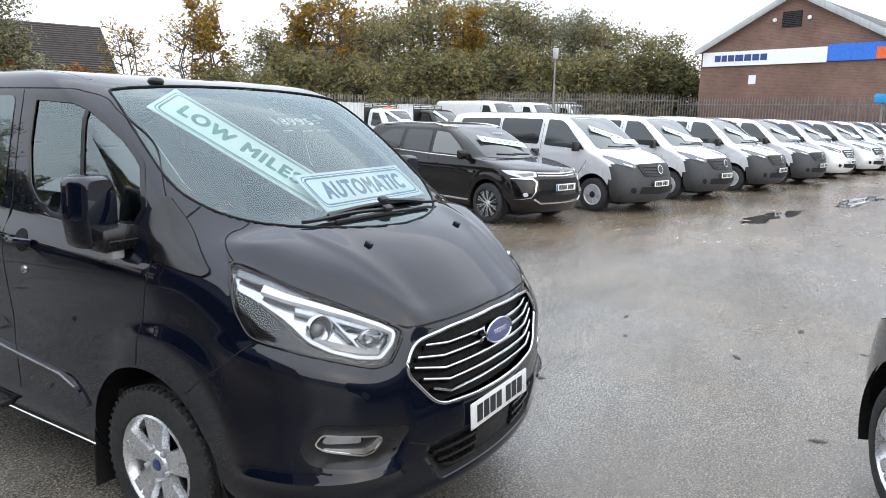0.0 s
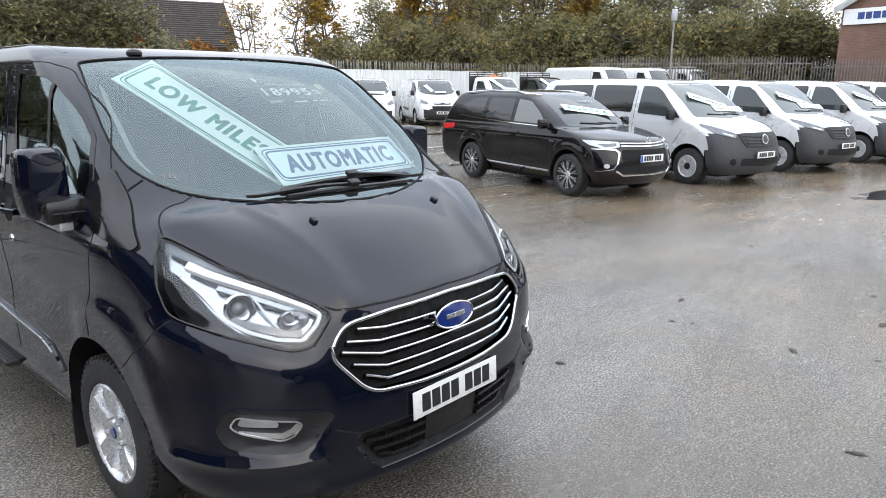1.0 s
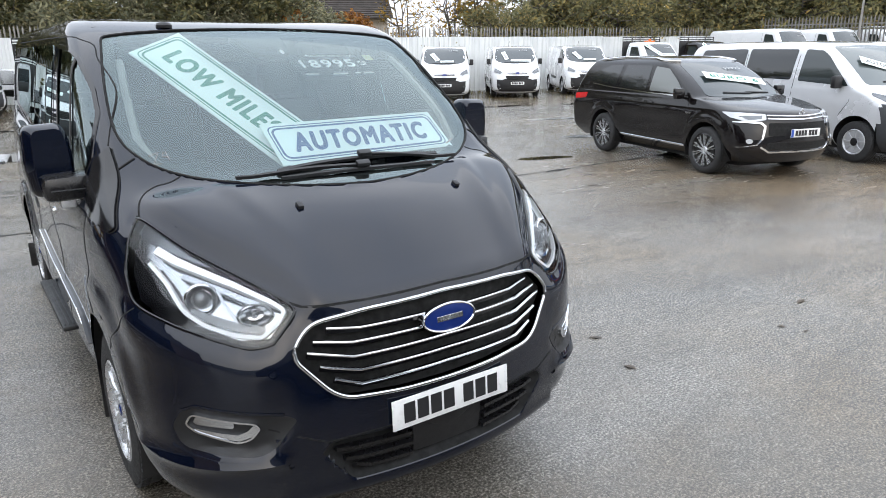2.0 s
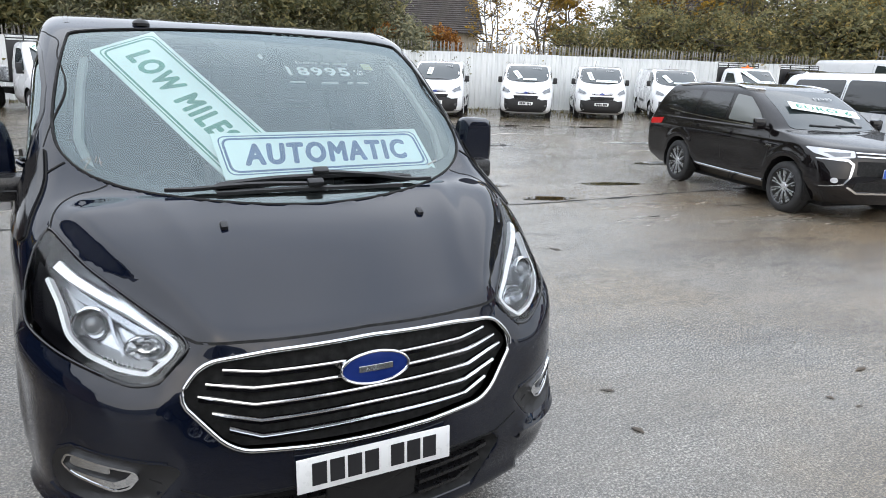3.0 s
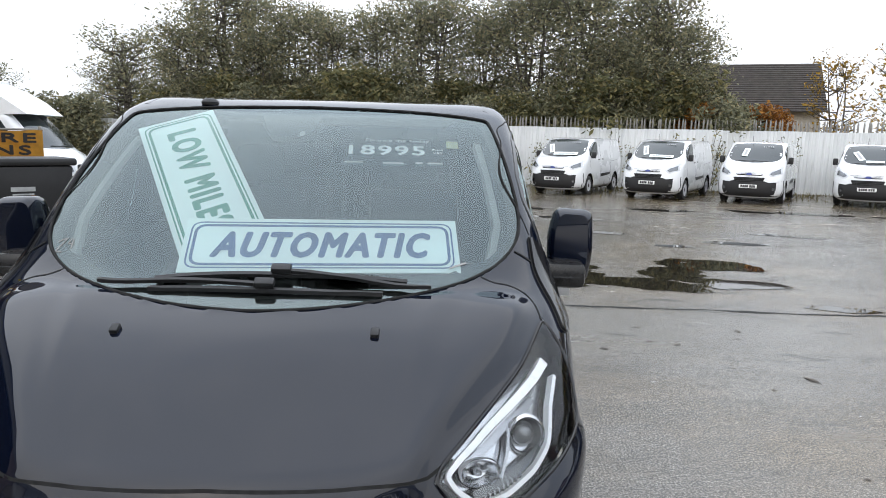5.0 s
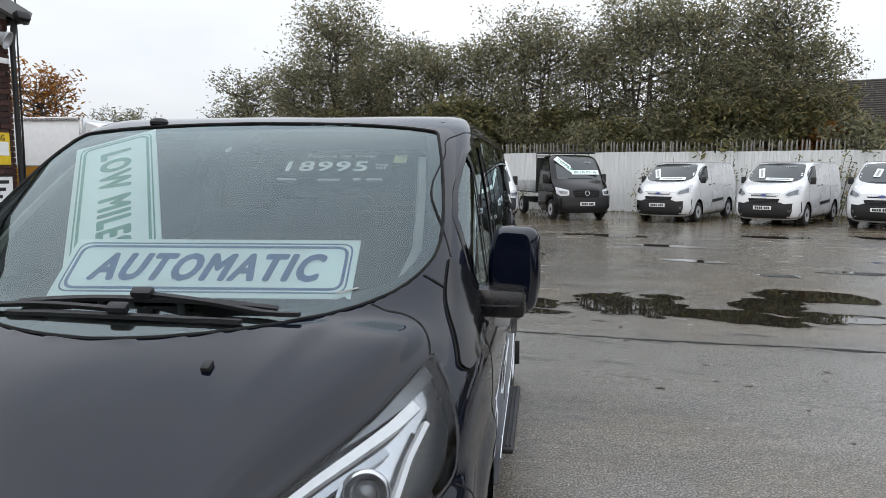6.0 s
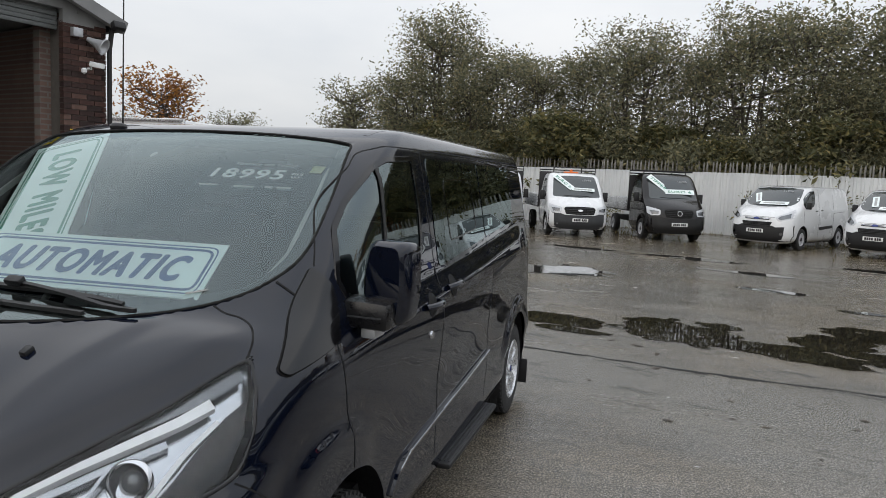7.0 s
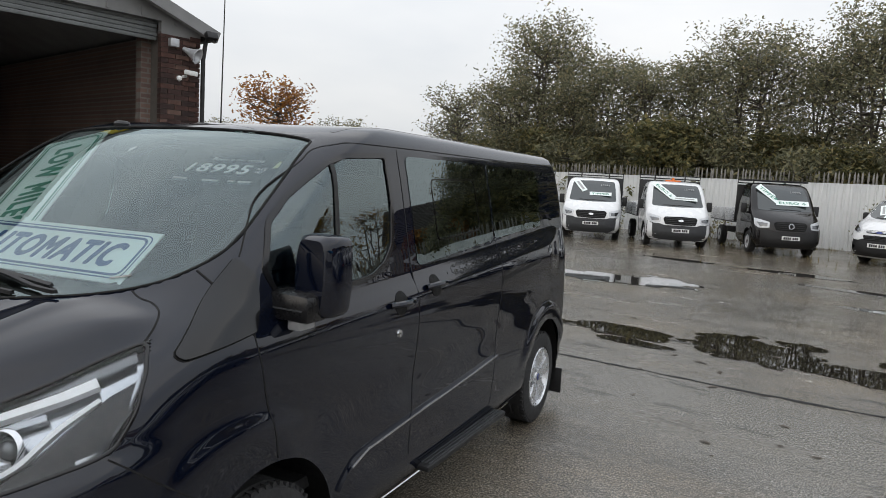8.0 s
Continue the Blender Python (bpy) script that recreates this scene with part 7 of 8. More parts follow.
rust_b = make_tree("cherry_tree", "rust brown bush behind the white wall", LEAF_RUST, 4.2, 1.7, 12, 4200, 0.1, 0.15, 3)
dark_small = make_tree("alder_tree", "small half-bare tree behind the yard", LEAF_DARK, 6.4, 2.3, 13, 7500, 0.15, 0.10, 5, 0.3)

BUSHES = (bush_a, bush_b)
used = set()


def plant(tree, u, v, turn=0.0, scale=1.0):
    m = lot(u, v, 0, turn)
    if tree.name in used:
        ob = copy_thing(tree, m)
    else:
        used.add(tree.name)
        ob = tree
        ob.matrix_basis = m
    ob.scale = (scale, scale, scale)
    return ob


rng = random.Random(21)
for k, (u, v, tree, s) in enumerate(((-18.9, 32.0, alder_c, 1.0), (-15.4, 32.6, alder_b, 0.95), (-12.6, 32.2, alder_a, 0.79), (-10.2, 32.8, alder_b, 0.90), (-8.0, 32.0, alder_c, 0.86),
                                     (-5.6, 32.8, alder_a, 0.83), (-3.0, 32.0, alder_c, 0.89), (-0.4, 32.4, alder_b, 1.02), (2.4, 32.2, alder_a, 0.92), (-20.2, 31.0, alder_b, 0.80), (-16.8, 31.0, alder_a, 0.74), (0.9, 31.0, alder_a, 0.68), (3.6, 31.4, alder_b, 0.8))):
    plant(tree, u, v, k * 67, s)
for k in range(27):
    u = -21 + k * 1.75
    if not 6.0 < u < 13.0:
        plant(BUSHES[k % 2] if u < 6 else bush_c, u, 30.2 + 0.5 * (k % 3), k * 83, (0.8 if u < 6 else 0.72) + 0.28 * rng.random())
for u, v, tree, s in ((4.4, 30.6, rust_b, 0.80), (7.0, 31.0, rust_b, 0.78), (13.0, 33.0, bare_a, 0.9), (14.8, 33.5, gold_a, 0.95), (16.6, 32.5, sallow_b, 0.85),
                      (18.6, 33.0, gold_a, 1.0), (20.2, 32.4, bare_a, 1.15), (21.8, 33.6, bare_a, 1.3), (23.2, 32.0, sallow_a, 0.95), (25.6, 32.6, sallow_b, 1.05), (28.2, 33.0, sallow_a, 1.12), (29.4, 34.5, bare_a, 1.5),
                      (30.6, 32.0, gold_a, 1.1), (32.6, 32.6, sallow_b, 1.1), (34.8, 31.6, sallow_a, 1.25), (37.2, 30.4, alder_b, 0.95), (39.6, 29.6, alder_a, 0.95), (41.6, 27.6, sallow_b, 1.15), (42.6, 25.0, sallow_a, 1.0),
                      (11.2, 36.0, bare_a, 0.85), (27.0, 38.0, gold_a, 1.15), (35.5, 37.0, sallow_a, 1.35), (40.5, 35.0, sallow_b, 1.4), (31.5, 38.0, bare_a, 1.3), (45.0, 31.0, sallow_a, 1.2),
                      (-25.6, 33.5, dark_small, 1.12), (-23.2, 34.0, dark_small, 0.95), (-27.8, 34.5, dark_small, 0.85), (-27.6, 21.5, rust_a, 1.0), (-25.4, 23.8, dark_small, 0.68), (-29.8, 19.5, dark_small, 0.62), (-31.5, 17.5, dark_small, 0.55)):
    plant(tree, u, v, (u * 53) % 360, s)
for k in range(10):
    plant((bush_c, bush_c, bush_a)[k % 3], 27 + k * 1.7, 30.0 - max(0, k - 2) * 1.15, k * 59, 1.0 + 0.3 * rng.random())
for k in range(6):
    plant(bush_b, -24 - k * 1.8, 27.0 - k * 1.4, k * 59, 0.8)


# weeds and brambles at the foot of the wall
def weed(u, v, h, seed):
    rng = random.Random(seed)
    w = thing("weed", "leggy green weeds growing at the wall", "plant", "weeds along the wall")
    verts, faces = [], []
    for k in range(7):
        a = rng.uniform(0, math.tau)
        p = Vector((rng.uniform(-0.5, 0.5), rng.uniform(-0.1, 0.1), 0))
        q = p + Vector((0.45 * math.cos(a), -0.25 * abs(math.sin(a)), h * rng.uniform(0.6, 1.0)))
        part("stem", tube([p, p.lerp(q, 0.5) + Vector((0, 0, 0.1)), q], 0.01, 4), BARK, w)
        for j in range(46):
            c = p.lerp(q, rng.uniform(0.15, 1.0)) + Vector((rng.gauss(0, 0.10), rng.gauss(0, 0.06), rng.gauss(0, 0.10)))
            s = rng.uniform(0.03, 0.075)
            x = Vector((rng.uniform(-1, 1), rng.uniform(-1, 1), rng.uniform(-1, 0.6))).normalized()
            y = x.cross(Vector((rng.uniform(-1, 1), 1, rng.uniform(-1, 1)))).normalized()
            i = len(verts)
            verts += [tuple(c - x * s), tuple(c - y * s * 0.5), tuple(c + x * s), tuple(c + y * s * 0.5)]
            faces.append((i, i + 1, i + 2, i + 3))
    me = bpy.data.meshes.new("leaves")
    me.from_pydata(verts, [], faces)
    me.materials.append(LEAF_DARK if seed % 2 else LEAF_OLIVE)
    ob = new("leaves", me)
    ob.parent = w
    w.matrix_basis = lot(u, v)


for k, (u, v, h) in enumerate(((-2.1, 27.9, 1.9), (-1.7, 27.0, 1.0), (-5.0, 27.8, 1.5), (-7.6, 28.0, 1.2), (-12, 27.8, 1.4), (3.7, 28.1, 2.3), (7.1, 28.0, 2.2), (10.3, 28.0, 2.3), (13.5, 27.9, 2.2), (13.2, 26.8, 1.2), (17.0, 28.0, 1.6), (4.2, 28.2, 2.5), (0.9, 28.1, 2.3))):
    weed(u, v, h, k + 3)
GRASS = leaf_material("yellowed_grass", [(0.0, (0.05, 0.05, 0.015)), (0.5, (0.12, 0.10, 0.03)), (1.0, (0.19, 0.16, 0.05))])
verts, faces = [], []
rng = random.Random(8)
for k in range(9000):
    u = rng.uniform(-20, 26)
    v = 28.2 - abs(rng.gauss(0, 1.6)) * (1 if rng.random() < 0.7 else 2.4)
    if noise.noise(Vector((u * 0.5, v * 0.7, 3))) < -0.05:
        continue
    p = lot(u, v).translation
    a, h, w = rng.uniform(0, math.tau), rng.uniform(0.04, 0.16), 0.012
    d = Vector((math.cos(a), math.sin(a), 0))
    i = len(verts)
    verts += [tuple(p - d * w), tuple(p + d * w), tuple(p + Vector((rng.uniform(-0.05, 0.05), rng.uniform(-0.05, 0.05), h)))]
    faces.append((i, i + 1, i + 2))
me = bpy.data.meshes.new("grass")
me.from_pydata(verts, [], faces)
me.materials.append(GRASS)
tagged(new("grass", me), "thin yellowed grass along the wall", "grass", kind="stuff")
# ---- buildings ----
def brick_material(name, row_tint, scale=1.0):
    n = Nodes(name)
    info = n.tree.nodes.new("ShaderNodeObjectInfo")
    col = n.ramp(info.outputs["Random"], row_tint)
    wear = n.ramp(n.noise(14, 5), [(0.35, grey(0.72)), (0.7, grey(1.15))])
    n.put(Base_Color=n.mix(1.0, col, wear, "MULTIPLY"), Roughness=0.85)
    n.bump(n.noise(60, 4), 0.3, 0.004)
    return n.mat


def wall_brick_material(name, a, b, mortar):
    """Courses for walls too far off to pick bricks apart."""
    n = Nodes(name)
    br = n.tree.nodes.new("ShaderNodeTexBrick")
    turn = n.tree.nodes.new("ShaderNodeMapping")
    turn.inputs["Rotation"].default_value = (0, radians(-90), radians(-90))
    n.link(n.where(), turn.inputs[0])
    n.link(turn.outputs[0], br.inputs["Vector"])
    br.inputs["Color1"].default_value, br.inputs["Color2"].default_value, br.inputs["Mortar"].default_value = (*a, 1), (*b, 1), (*mortar, 1)
    for key, v in (("Scale", 1.0), ("Mortar Size", 0.012), ("Brick Width", 0.225), ("Row Height", 0.075)):
        br.inputs[key].default_value = v
    wear = n.ramp(n.noise(0.5, 7, 0.7), [(0.3, grey(0.7)), (0.7, grey(1.2))])
    n.put(Base_Color=n.mix(1.0, br.outputs["Color"], wear, "MULTIPLY"), Roughness=0.85)
    return n.mat


RED_BRICK = brick_material("dark_red_brick", [(0.0, (0.030, 0.016, 0.014)), (0.4, (0.058, 0.026, 0.021)), (0.8, (0.088, 0.040, 0.030)), (1.0, (0.16, 0.095, 0.075))])
HALL_BRICK = wall_brick_material("brown_hall_brick", (0.17, 0.085, 0.065), (0.23, 0.115, 0.085), (0.20, 0.15, 0.12))
INNER_BRICK = wall_brick_material("dim_brick", (0.16, 0.10, 0.085), (0.21, 0.13, 0.105), (0.20, 0.18, 0.16))
MORTAR = plain("grey_mortar", (0.10, 0.09, 0.08), 0.9)
CLADDING = plain("grey_cladding", (0.20, 0.20, 0.20), 0.55, vary=0.2, scale=2)
SHUTTER = plain("grey_roller_shutter", (0.16, 0.17, 0.17), 0.5, 0.3, vary=0.2, scale=3)
CONCRETE = plain("concrete", (0.30, 0.29, 0.27), 0.85, vary=0.2, scale=2)
ROOF_TILE = plain("brown_roof_tile", (0.044, 0.036, 0.032), 0.8, vary=0.35, scale=3)
RENDER = plain("cream_wall", (0.45, 0.40, 0.33), 0.8)
SIGN_YELLOW = plain("yellow_sign", (0.75, 0.52, 0.02), 0.5)
BANNER = plain("ochre_banner", (0.55, 0.30, 0.04), 0.6)
SIGN_BLUE = plain("sign_blue", (0.03, 0.16, 0.62), 0.45)
SIGN_NAVY = plain("sign_navy", (0.03, 0.06, 0.22), 0.45)
SIGN_ORANGE = plain("sign_orange", (0.75, 0.12, 0.03), 0.45)
BLUE_SHEET = plain("blue_sheet", (0.02, 0.26, 0.55), 0.5)


def garage():
    """The workshop with the open roller shutter: its front wall looks along +u."""
    g = thing("workshop", "brick workshop with a raised grey roller shutter and dark inside", "building", m=LOT)
    u0, corner, door, back, far = -7.6, 5.60, 4.98, -16.8, -6.0
    lintel, eave, apex = 3.52, 3.76, 5.95
    mid = (corner + far) / 2
    # corner pier with single bricks
    pier = part("pier", box(u0 - 0.34, u0 - 0.012, door + 0.012, corner - 0.012, 0, eave - 0.05), MORTAR, g, "dark red brick pier", smooth=False)
    stretcher = box(0, 0.102, 0, 0.215, 0, 0.065)
    st = None
    rows = int((eave - 0.06) / 0.075)
    rng = random.Random(3)
    for r in range(rows):
        v = door - (0.1125 if r % 2 else 0.0)
        while v < corner - 0.03:
            a, b = max(v, door), min(v + 0.215, corner)
            if b - a > 0.05:
                if st is None:
                    st = finish("brick", stretcher, RED_BRICK, pier, smooth=False)
                    ob = st
                else:
                    ob = new("brick", st.data)
                    ob.parent = pier
                ob.matrix_basis = Matrix.Translation((u0 - 0.102 + rng.uniform(-0.003, 0.004), a, 0.005 + r * 0.075)) @ Matrix.Diagonal((1, (b - a) / 0.215, 1, 1))
            v += 0.225
    part("side_wall", box(back, u0 - 0.012, corner - 0.24, corner - 0.014, 0, eave), INNER_BRICK, g, "dark brick side wall", smooth=False)
    part("far_side_wall", box(back, u0, far, far + 0.25, 0, eave), INNER_BRICK, g, smooth=False)
    part("back_wall", box(back - 0.25, back, far, corner, 0, apex), INNER_BRICK, g, smooth=False)
    part("door_jamb", box(u0 - 0.5, u0 - 0.345, door - 0.14, door + 0.16, 0, lintel + 0.3), INNER_BRICK, g, "brick door reveal", smooth=False)
    part("front_wall", box(u0 - 0.25, u0, far, -2.2, 0, lintel), INNER_BRICK, g, smooth=False)
    # roller shutter: rolled housing and the slats still hanging
    shut = part("roller_shutter", box(u0 - 0.42, u0 - 0.06, -2.2, door - 0.02, lintel + 0.32, lintel + 0.62, 0.03), SHUTTER, g, "grey roller shutter housing")
    for k in range(5):
        z = lintel + 0.02 + k * 0.06
        part("slat", box(u0 - 0.16 + 0.01 * (k % 2), u0 - 0.125 + 0.01 * (k % 2), -2.2, door - 0.01, z, z + 0.057, 0.008), SHUTTER, shut)
    # gable cladding above the door
    bm = bmesh.new()
    outline_pts = [(corner, eave - 0.12), (corner, eave), (mid, apex), (far, eave), (far, lintel - 0.02), (-2.2, lintel - 0.02), (-2.2, lintel + 0.30), (door, lintel + 0.30), (door, eave - 0.12)]
    a = [bm.verts.new((u0, v, z)) for v, z in outline_pts]
    b = [bm.verts.new((u0 - 0.10, v, z)) for v, z in outline_pts]
    bm.faces.new(a)
    bm.faces.new(b[::-1])
    for k in range(len(a)):
        bm.faces.new((a[k], a[(k + 1) % len(a)], b[(k + 1) % len(a)], b[k]))
    bmesh.ops.triangulate(bm, faces=bm.faces[:])
    part("gable", bm, CLADDING, g, "grey clad gable", smooth=False)
    for k in range(16):
        v = 5.2 - k * 0.5
        top = eave + (apex - eave) * (corner - v) / (corner - mid) if v > mid else eave + (apex - eave) * (v - far) / (mid - far)
        part("cladding_rib", box(u0, u0 + 0.02, v - 0.02, v + 0.02, lintel + 0.32, top - 0.12), CLADDING, g, smooth=False)
    slope = math.hypot(corner + 0.2 - mid, apex - eave)
    ang = math.degrees(math.atan2(apex - eave, corner - mid))
    for s in (1, -1):
        bm = bmesh.new()
        add_box(bm, back - 0.3, u0 + 0.18, 0, slope + 0.02, 0.0, 0.09)
        bmesh.ops.transform(bm, matrix=Matrix.Translation((0, mid, apex)) @ (pose(0, 0, 0, -ang) if s > 0 else pose(0, 0, 0, 180 + ang) @ Matrix.Diagonal((1, 1, -1, 1))), verts=bm.verts)
        part("roof", bm, CLADDING, g, "grey sheet roof", smooth=False)
        bm = bmesh.new()
        add_box(bm, u0 + 0.10, u0 + 0.20, 0, slope + 0.02, -0.07, 0.10)
        bmesh.ops.transform(bm, matrix=Matrix.Translation((0, mid, apex)) @ (pose(0, 0, 0, -ang) if s > 0 else pose(0, 0, 0, 180 + ang) @ Matrix.Diagonal((1, 1, -1, 1))), verts=bm.verts)
        part("verge_board", bm, CLADDING, g, "pale verge board", smooth=False)
    bm = tube([(u0 + 0.25, corner + 0.10, eave - 0.08), (back, corner + 0.10, eave - 0.08)], 0.06, 8)
    part("gutter", bm, BLACK_TRIM, g, "black gutter")
    part("downpipe", tube([(u0 + 0.06, corner + 0.06, eave - 0.1), (u0 + 0.04, corner + 0.03, eave - 0.4), (u0 + 0.04, corner + 0.03, 0)], 0.035, 8), BLACK_TRIM, g, "black downpipe")
    # fittings on the pier
    horn = lathe([(0.0, 0.03), (0.10, 0.05), (0.22, 0.095), (0.25, 0.12), (0.26, 0.12), (0.25, 0.10), (0.12, 0.04)], "x", 18)
    bmesh.ops.transform(horn, matrix=Matrix.Translation((u0 + 0.05, corner - 0.30, 3.47)) @ pose(0, 0, 0, 0, 25, 35), verts=horn.verts)
    part("loudspeaker", horn, STEEL, g, "grey horn loudspeaker")
    part("junction_box", box(u0, u0 + 0.09, corner - 0.52, corner - 0.38, 3.47, 3.59, 0.01), STEEL, g, "grey junction box")
    camera_body = bmesh.new()
    add_box(camera_body, 0, 0.20, -0.035, 0.035, -0.035, 0.035, 0.012, Matrix.Translation((u0 + 0.06, corner - 0.27, 3.13)) @ pose(0, 0, 0, 0, 10, 30))
    part("security_camera", camera_body, INK_WHITE, g, "white security camera")
    part("camera_bracket", tube([(u0, corner - 0.27, 3.06), (u0 + 0.08, corner - 0.27, 3.06), (u0 + 0.1, corner - 0.27, 3.11)], 0.022, 6), INK_WHITE, g)
    part("sensor", lathe([(0, 0.001), (0.03, 0.035), (0.07, 0.04), (0.09, 0.02), (0.09, 0.001)], "z", 12, (u0 + 0.06, corner - 0.36, 2.97)), INK_WHITE, g, "white round sensor")
    flood = bmesh.new()
    add_box(flood, 0, 0.10, -0.09, 0.09, -0.05, 0.05, 0.01, Matrix.Translation((u0 + 0.20, corner + 0.04, 3.68)) @ pose(0, 0, 0, 0, -20, 0))
    part("floodlight", flood, BLACK_TRIM, g, "black floodlight under the eave")
    part("aerial_mast", tube([(-9.64, 7.16, 0.0), (-9.56, 7.18, 6.4)], 0.016, 6, radii=[0.022, 0.008]), BLACK_TRIM, g, "thin aerial mast")
    # signs on the pier
    for nm, v0, v1, z0, z1, mat, label in (("warning_sign", 5.06, 5.52, 1.78, 2.20, SIGN_YELLOW, "yellow warning sign"), ("notice_board", 5.06, 5.52, 0.95, 1.62, INK_WHITE, "white notice sheet")):
        board = part(nm, box(u0 + 0.006, u0 + 0.016, v0, v1, z0, z1), mat, g, label, smooth=False)
        if nm == "warning_sign":
            words("WARNING", 0.36, 0.07, INK_DARK, board, axes((0, 1, 0), (0, 0, 1), (u0 + 0.018, 5.27, 2.13)), 0.02)
            part("white_field", box(u0 + 0.016, u0 + 0.0175, v0 + 0.02, v1 - 0.02, z0 + 0.12, z0 + 0.30), INK_WHITE, board, smooth=False)
            for k in range(3):
                part("print_bar", box(u0 + 0.0175, u0 + 0.019, v0 + 0.05, v1 - 0.16, z0 + 0.155 + k * 0.045, z0 + 0.17 + k * 0.045), SIGN_NAVY, board, smooth=False)
        else:
            for k in range(6):
                part("print_bar", box(u0 + 0.016, u0 + 0.018, v0 + 0.03, v1 - 0.05 - 0.05 * (k % 3), z1 - 0.09 - k * 0.095, z1 - 0.045 - k * 0.095), INK_DARK, board, smooth=False)
    part("gable_sign", box(u0 + 0.02, u0 + 0.04, 3.35, 3.95, 4.16, 4.54), SIGN_YELLOW, g, "yellow sign on the gable", smooth=False)
    part("workshop_floor", box(back, u0, far, corner - 0.2, 0.0, 0.02), CONCRETE, g, smooth=False)
    return g


garage()


def waste_bin(m):
    b = thing("waste_container", "large black waste container with a closed lid", "bin", m=m)
    bm = box(-0.65, 0.65, -0.42, 0.42, 0.18, 1.22, 0.05)
    for v in bm.verts:
        f = 0.86 + 0.14 * (v.co.z - 0.18) / 1.04
        v.co.x *= f
        v.co.y *= f
    part("tub", bm, BLACK_TRIM, b, "black plastic tub")
    part("lid", box(-0.70, 0.70, -0.46, 0.48, 1.22, 1.34, 0.04), BLACK_TRIM, b, "black lid")
    for k, (w, z) in enumerate(((0.34, 0.86), (0.30, 0.78), (0.30, 0.73))):
        part("print_bar", box(-0.1 - w / 2, -0.1 + w / 2, -0.418, -0.408, z - (0.035 if k == 0 else 0.012), z + (0.035 if k == 0 else 0.012)), GREY_PRINT, b, smooth=False)
    for x in (-0.5, 0.5):
        for y in (-0.3, 0.3):
            part("castor", lathe([(-0.025, 0.03), (-0.025, 0.09), (0.025, 0.09), (0.025, 0.03)], "x", 14, (x, y, 0.09)), RUBBER, b)
    return b


waste_bin(lot(-8.35, 8.0, 0, 60))
waste_bin(lot(-9.9, 7.7, 0, 75))


def banner():
    b = thing("banner", "ochre banner with dark lettering tied to a low rail", "banner", m=lot(-9.6, 9.3, 0, 36))
    bm = bmesh.new()
    rows = []
    for k in range(25):
        x = -2.6 + k * 2.95 / 24
        y = 0.02 * math.sin(k * 1.3)
        rows.append((bm.verts.new((x, y, 1.27 + 0.012 * math.sin(k))), bm.verts.new((x, y, 1.76 + 0.012 * math.cos(k * 0.8)))))
    for p, q in zip(rows, rows[1:]):
        bm.faces.new((p[0], q[0], q[1], p[1]))
    bmesh.ops.solidify(bm, geom=bm.faces[:], thickness=0.004)
    part("sheet", bm, BANNER, b, "ochre printed sheet")
    m = axes((1, 0, 0), (0, 0, 1), (-0.46, -0.03, 1.63))
    words("MORE", 1.4, 0.16, INK_DARK, b, m, 0.06)
    words("VANS", 1.3, 0.16, INK_DARK, b, axes((1, 0, 0), (0, 0, 1), (-0.50, -0.03, 1.41)), 0.06)
    words(".uk", 0.42, 0.28, SIGN_ORANGE, b, axes((1, 0, 0), (0, 0, 1), (-1.62, -0.03, 1.52)), 0.03)
    for x in (-2.5, -1.1, 0.3):
        part("post", tube([(x, 0.06, 0), (x, 0.06, 1.85)], 0.03, 8), GALV, b)
    part("rail", tube([(-2.6, 0.06, 1.78), (0.36, 0.06, 1.78)], 0.022, 6), GALV, b)
    part("rail", tube([(-2.6, 0.06, 1.25), (0.36, 0.06, 1.25)], 0.022, 6), GALV, b)


banner()


def box_truck(m):
    car = thing("box_truck", "white box truck with a roof fairing", "truck")
    truck_cab(car, WHITE_PAINT, [], 1.0)
    part("box_body", box(-1.05, 1.05, 2.2, 6.2, 0.95, 2.85, 0.04), INK_WHITE, car, "white box body")
    for x in (-1.05, 1.05):
        part("box_rail", box(x - 0.03, x + 0.03, 2.17, 6.23, 2.79, 2.88, 0.01), ALLOY, car)
        part("corner_rail", box(x - 0.03, x + 0.03, 2.15, 2.23, 0.93, 2.88, 0.01), ALLOY, car, "metal corner rail")
    bm = bmesh.new()
    vs = [[bm.verts.new((x * f, y, z)) for x in (-0.95, -0.5, 0.5, 0.95)] for y, z, f in ((0.95, 2.1, 0.85), (1.35, 2.40, 0.93), (1.75, 2.62, 0.98), (2.15, 2.78, 1.0), (2.16, 2.05, 1.0))]
    for p, q in zip(vs, vs[1:]):
        for i in range(3):
            bm.faces.new((p[i], p[i + 1], q[i + 1], q[i]))
    for i in (0, 3):
        bm.faces.new([r[i] for r in vs])
    part("roof_fairing", bm, INK_WHITE, car, "white roof fairing")
    part("chassis", box(-0.45, 0.45, 0.5, 6.0, 0.45, 0.9), SEAM, car)
    for y in (0.98, 4.7):
        for s in (1, -1):
            make_wheel(car, pose(s * 0.86, y, 0.345, 0, 0, 0 if s > 0 else 180), 0.345, 0.205, 0.205, "steel", STEEL, None, 0.6)
    car.matrix_basis = m


box_truck(lot(-10.46, 12.1, 0, 108))


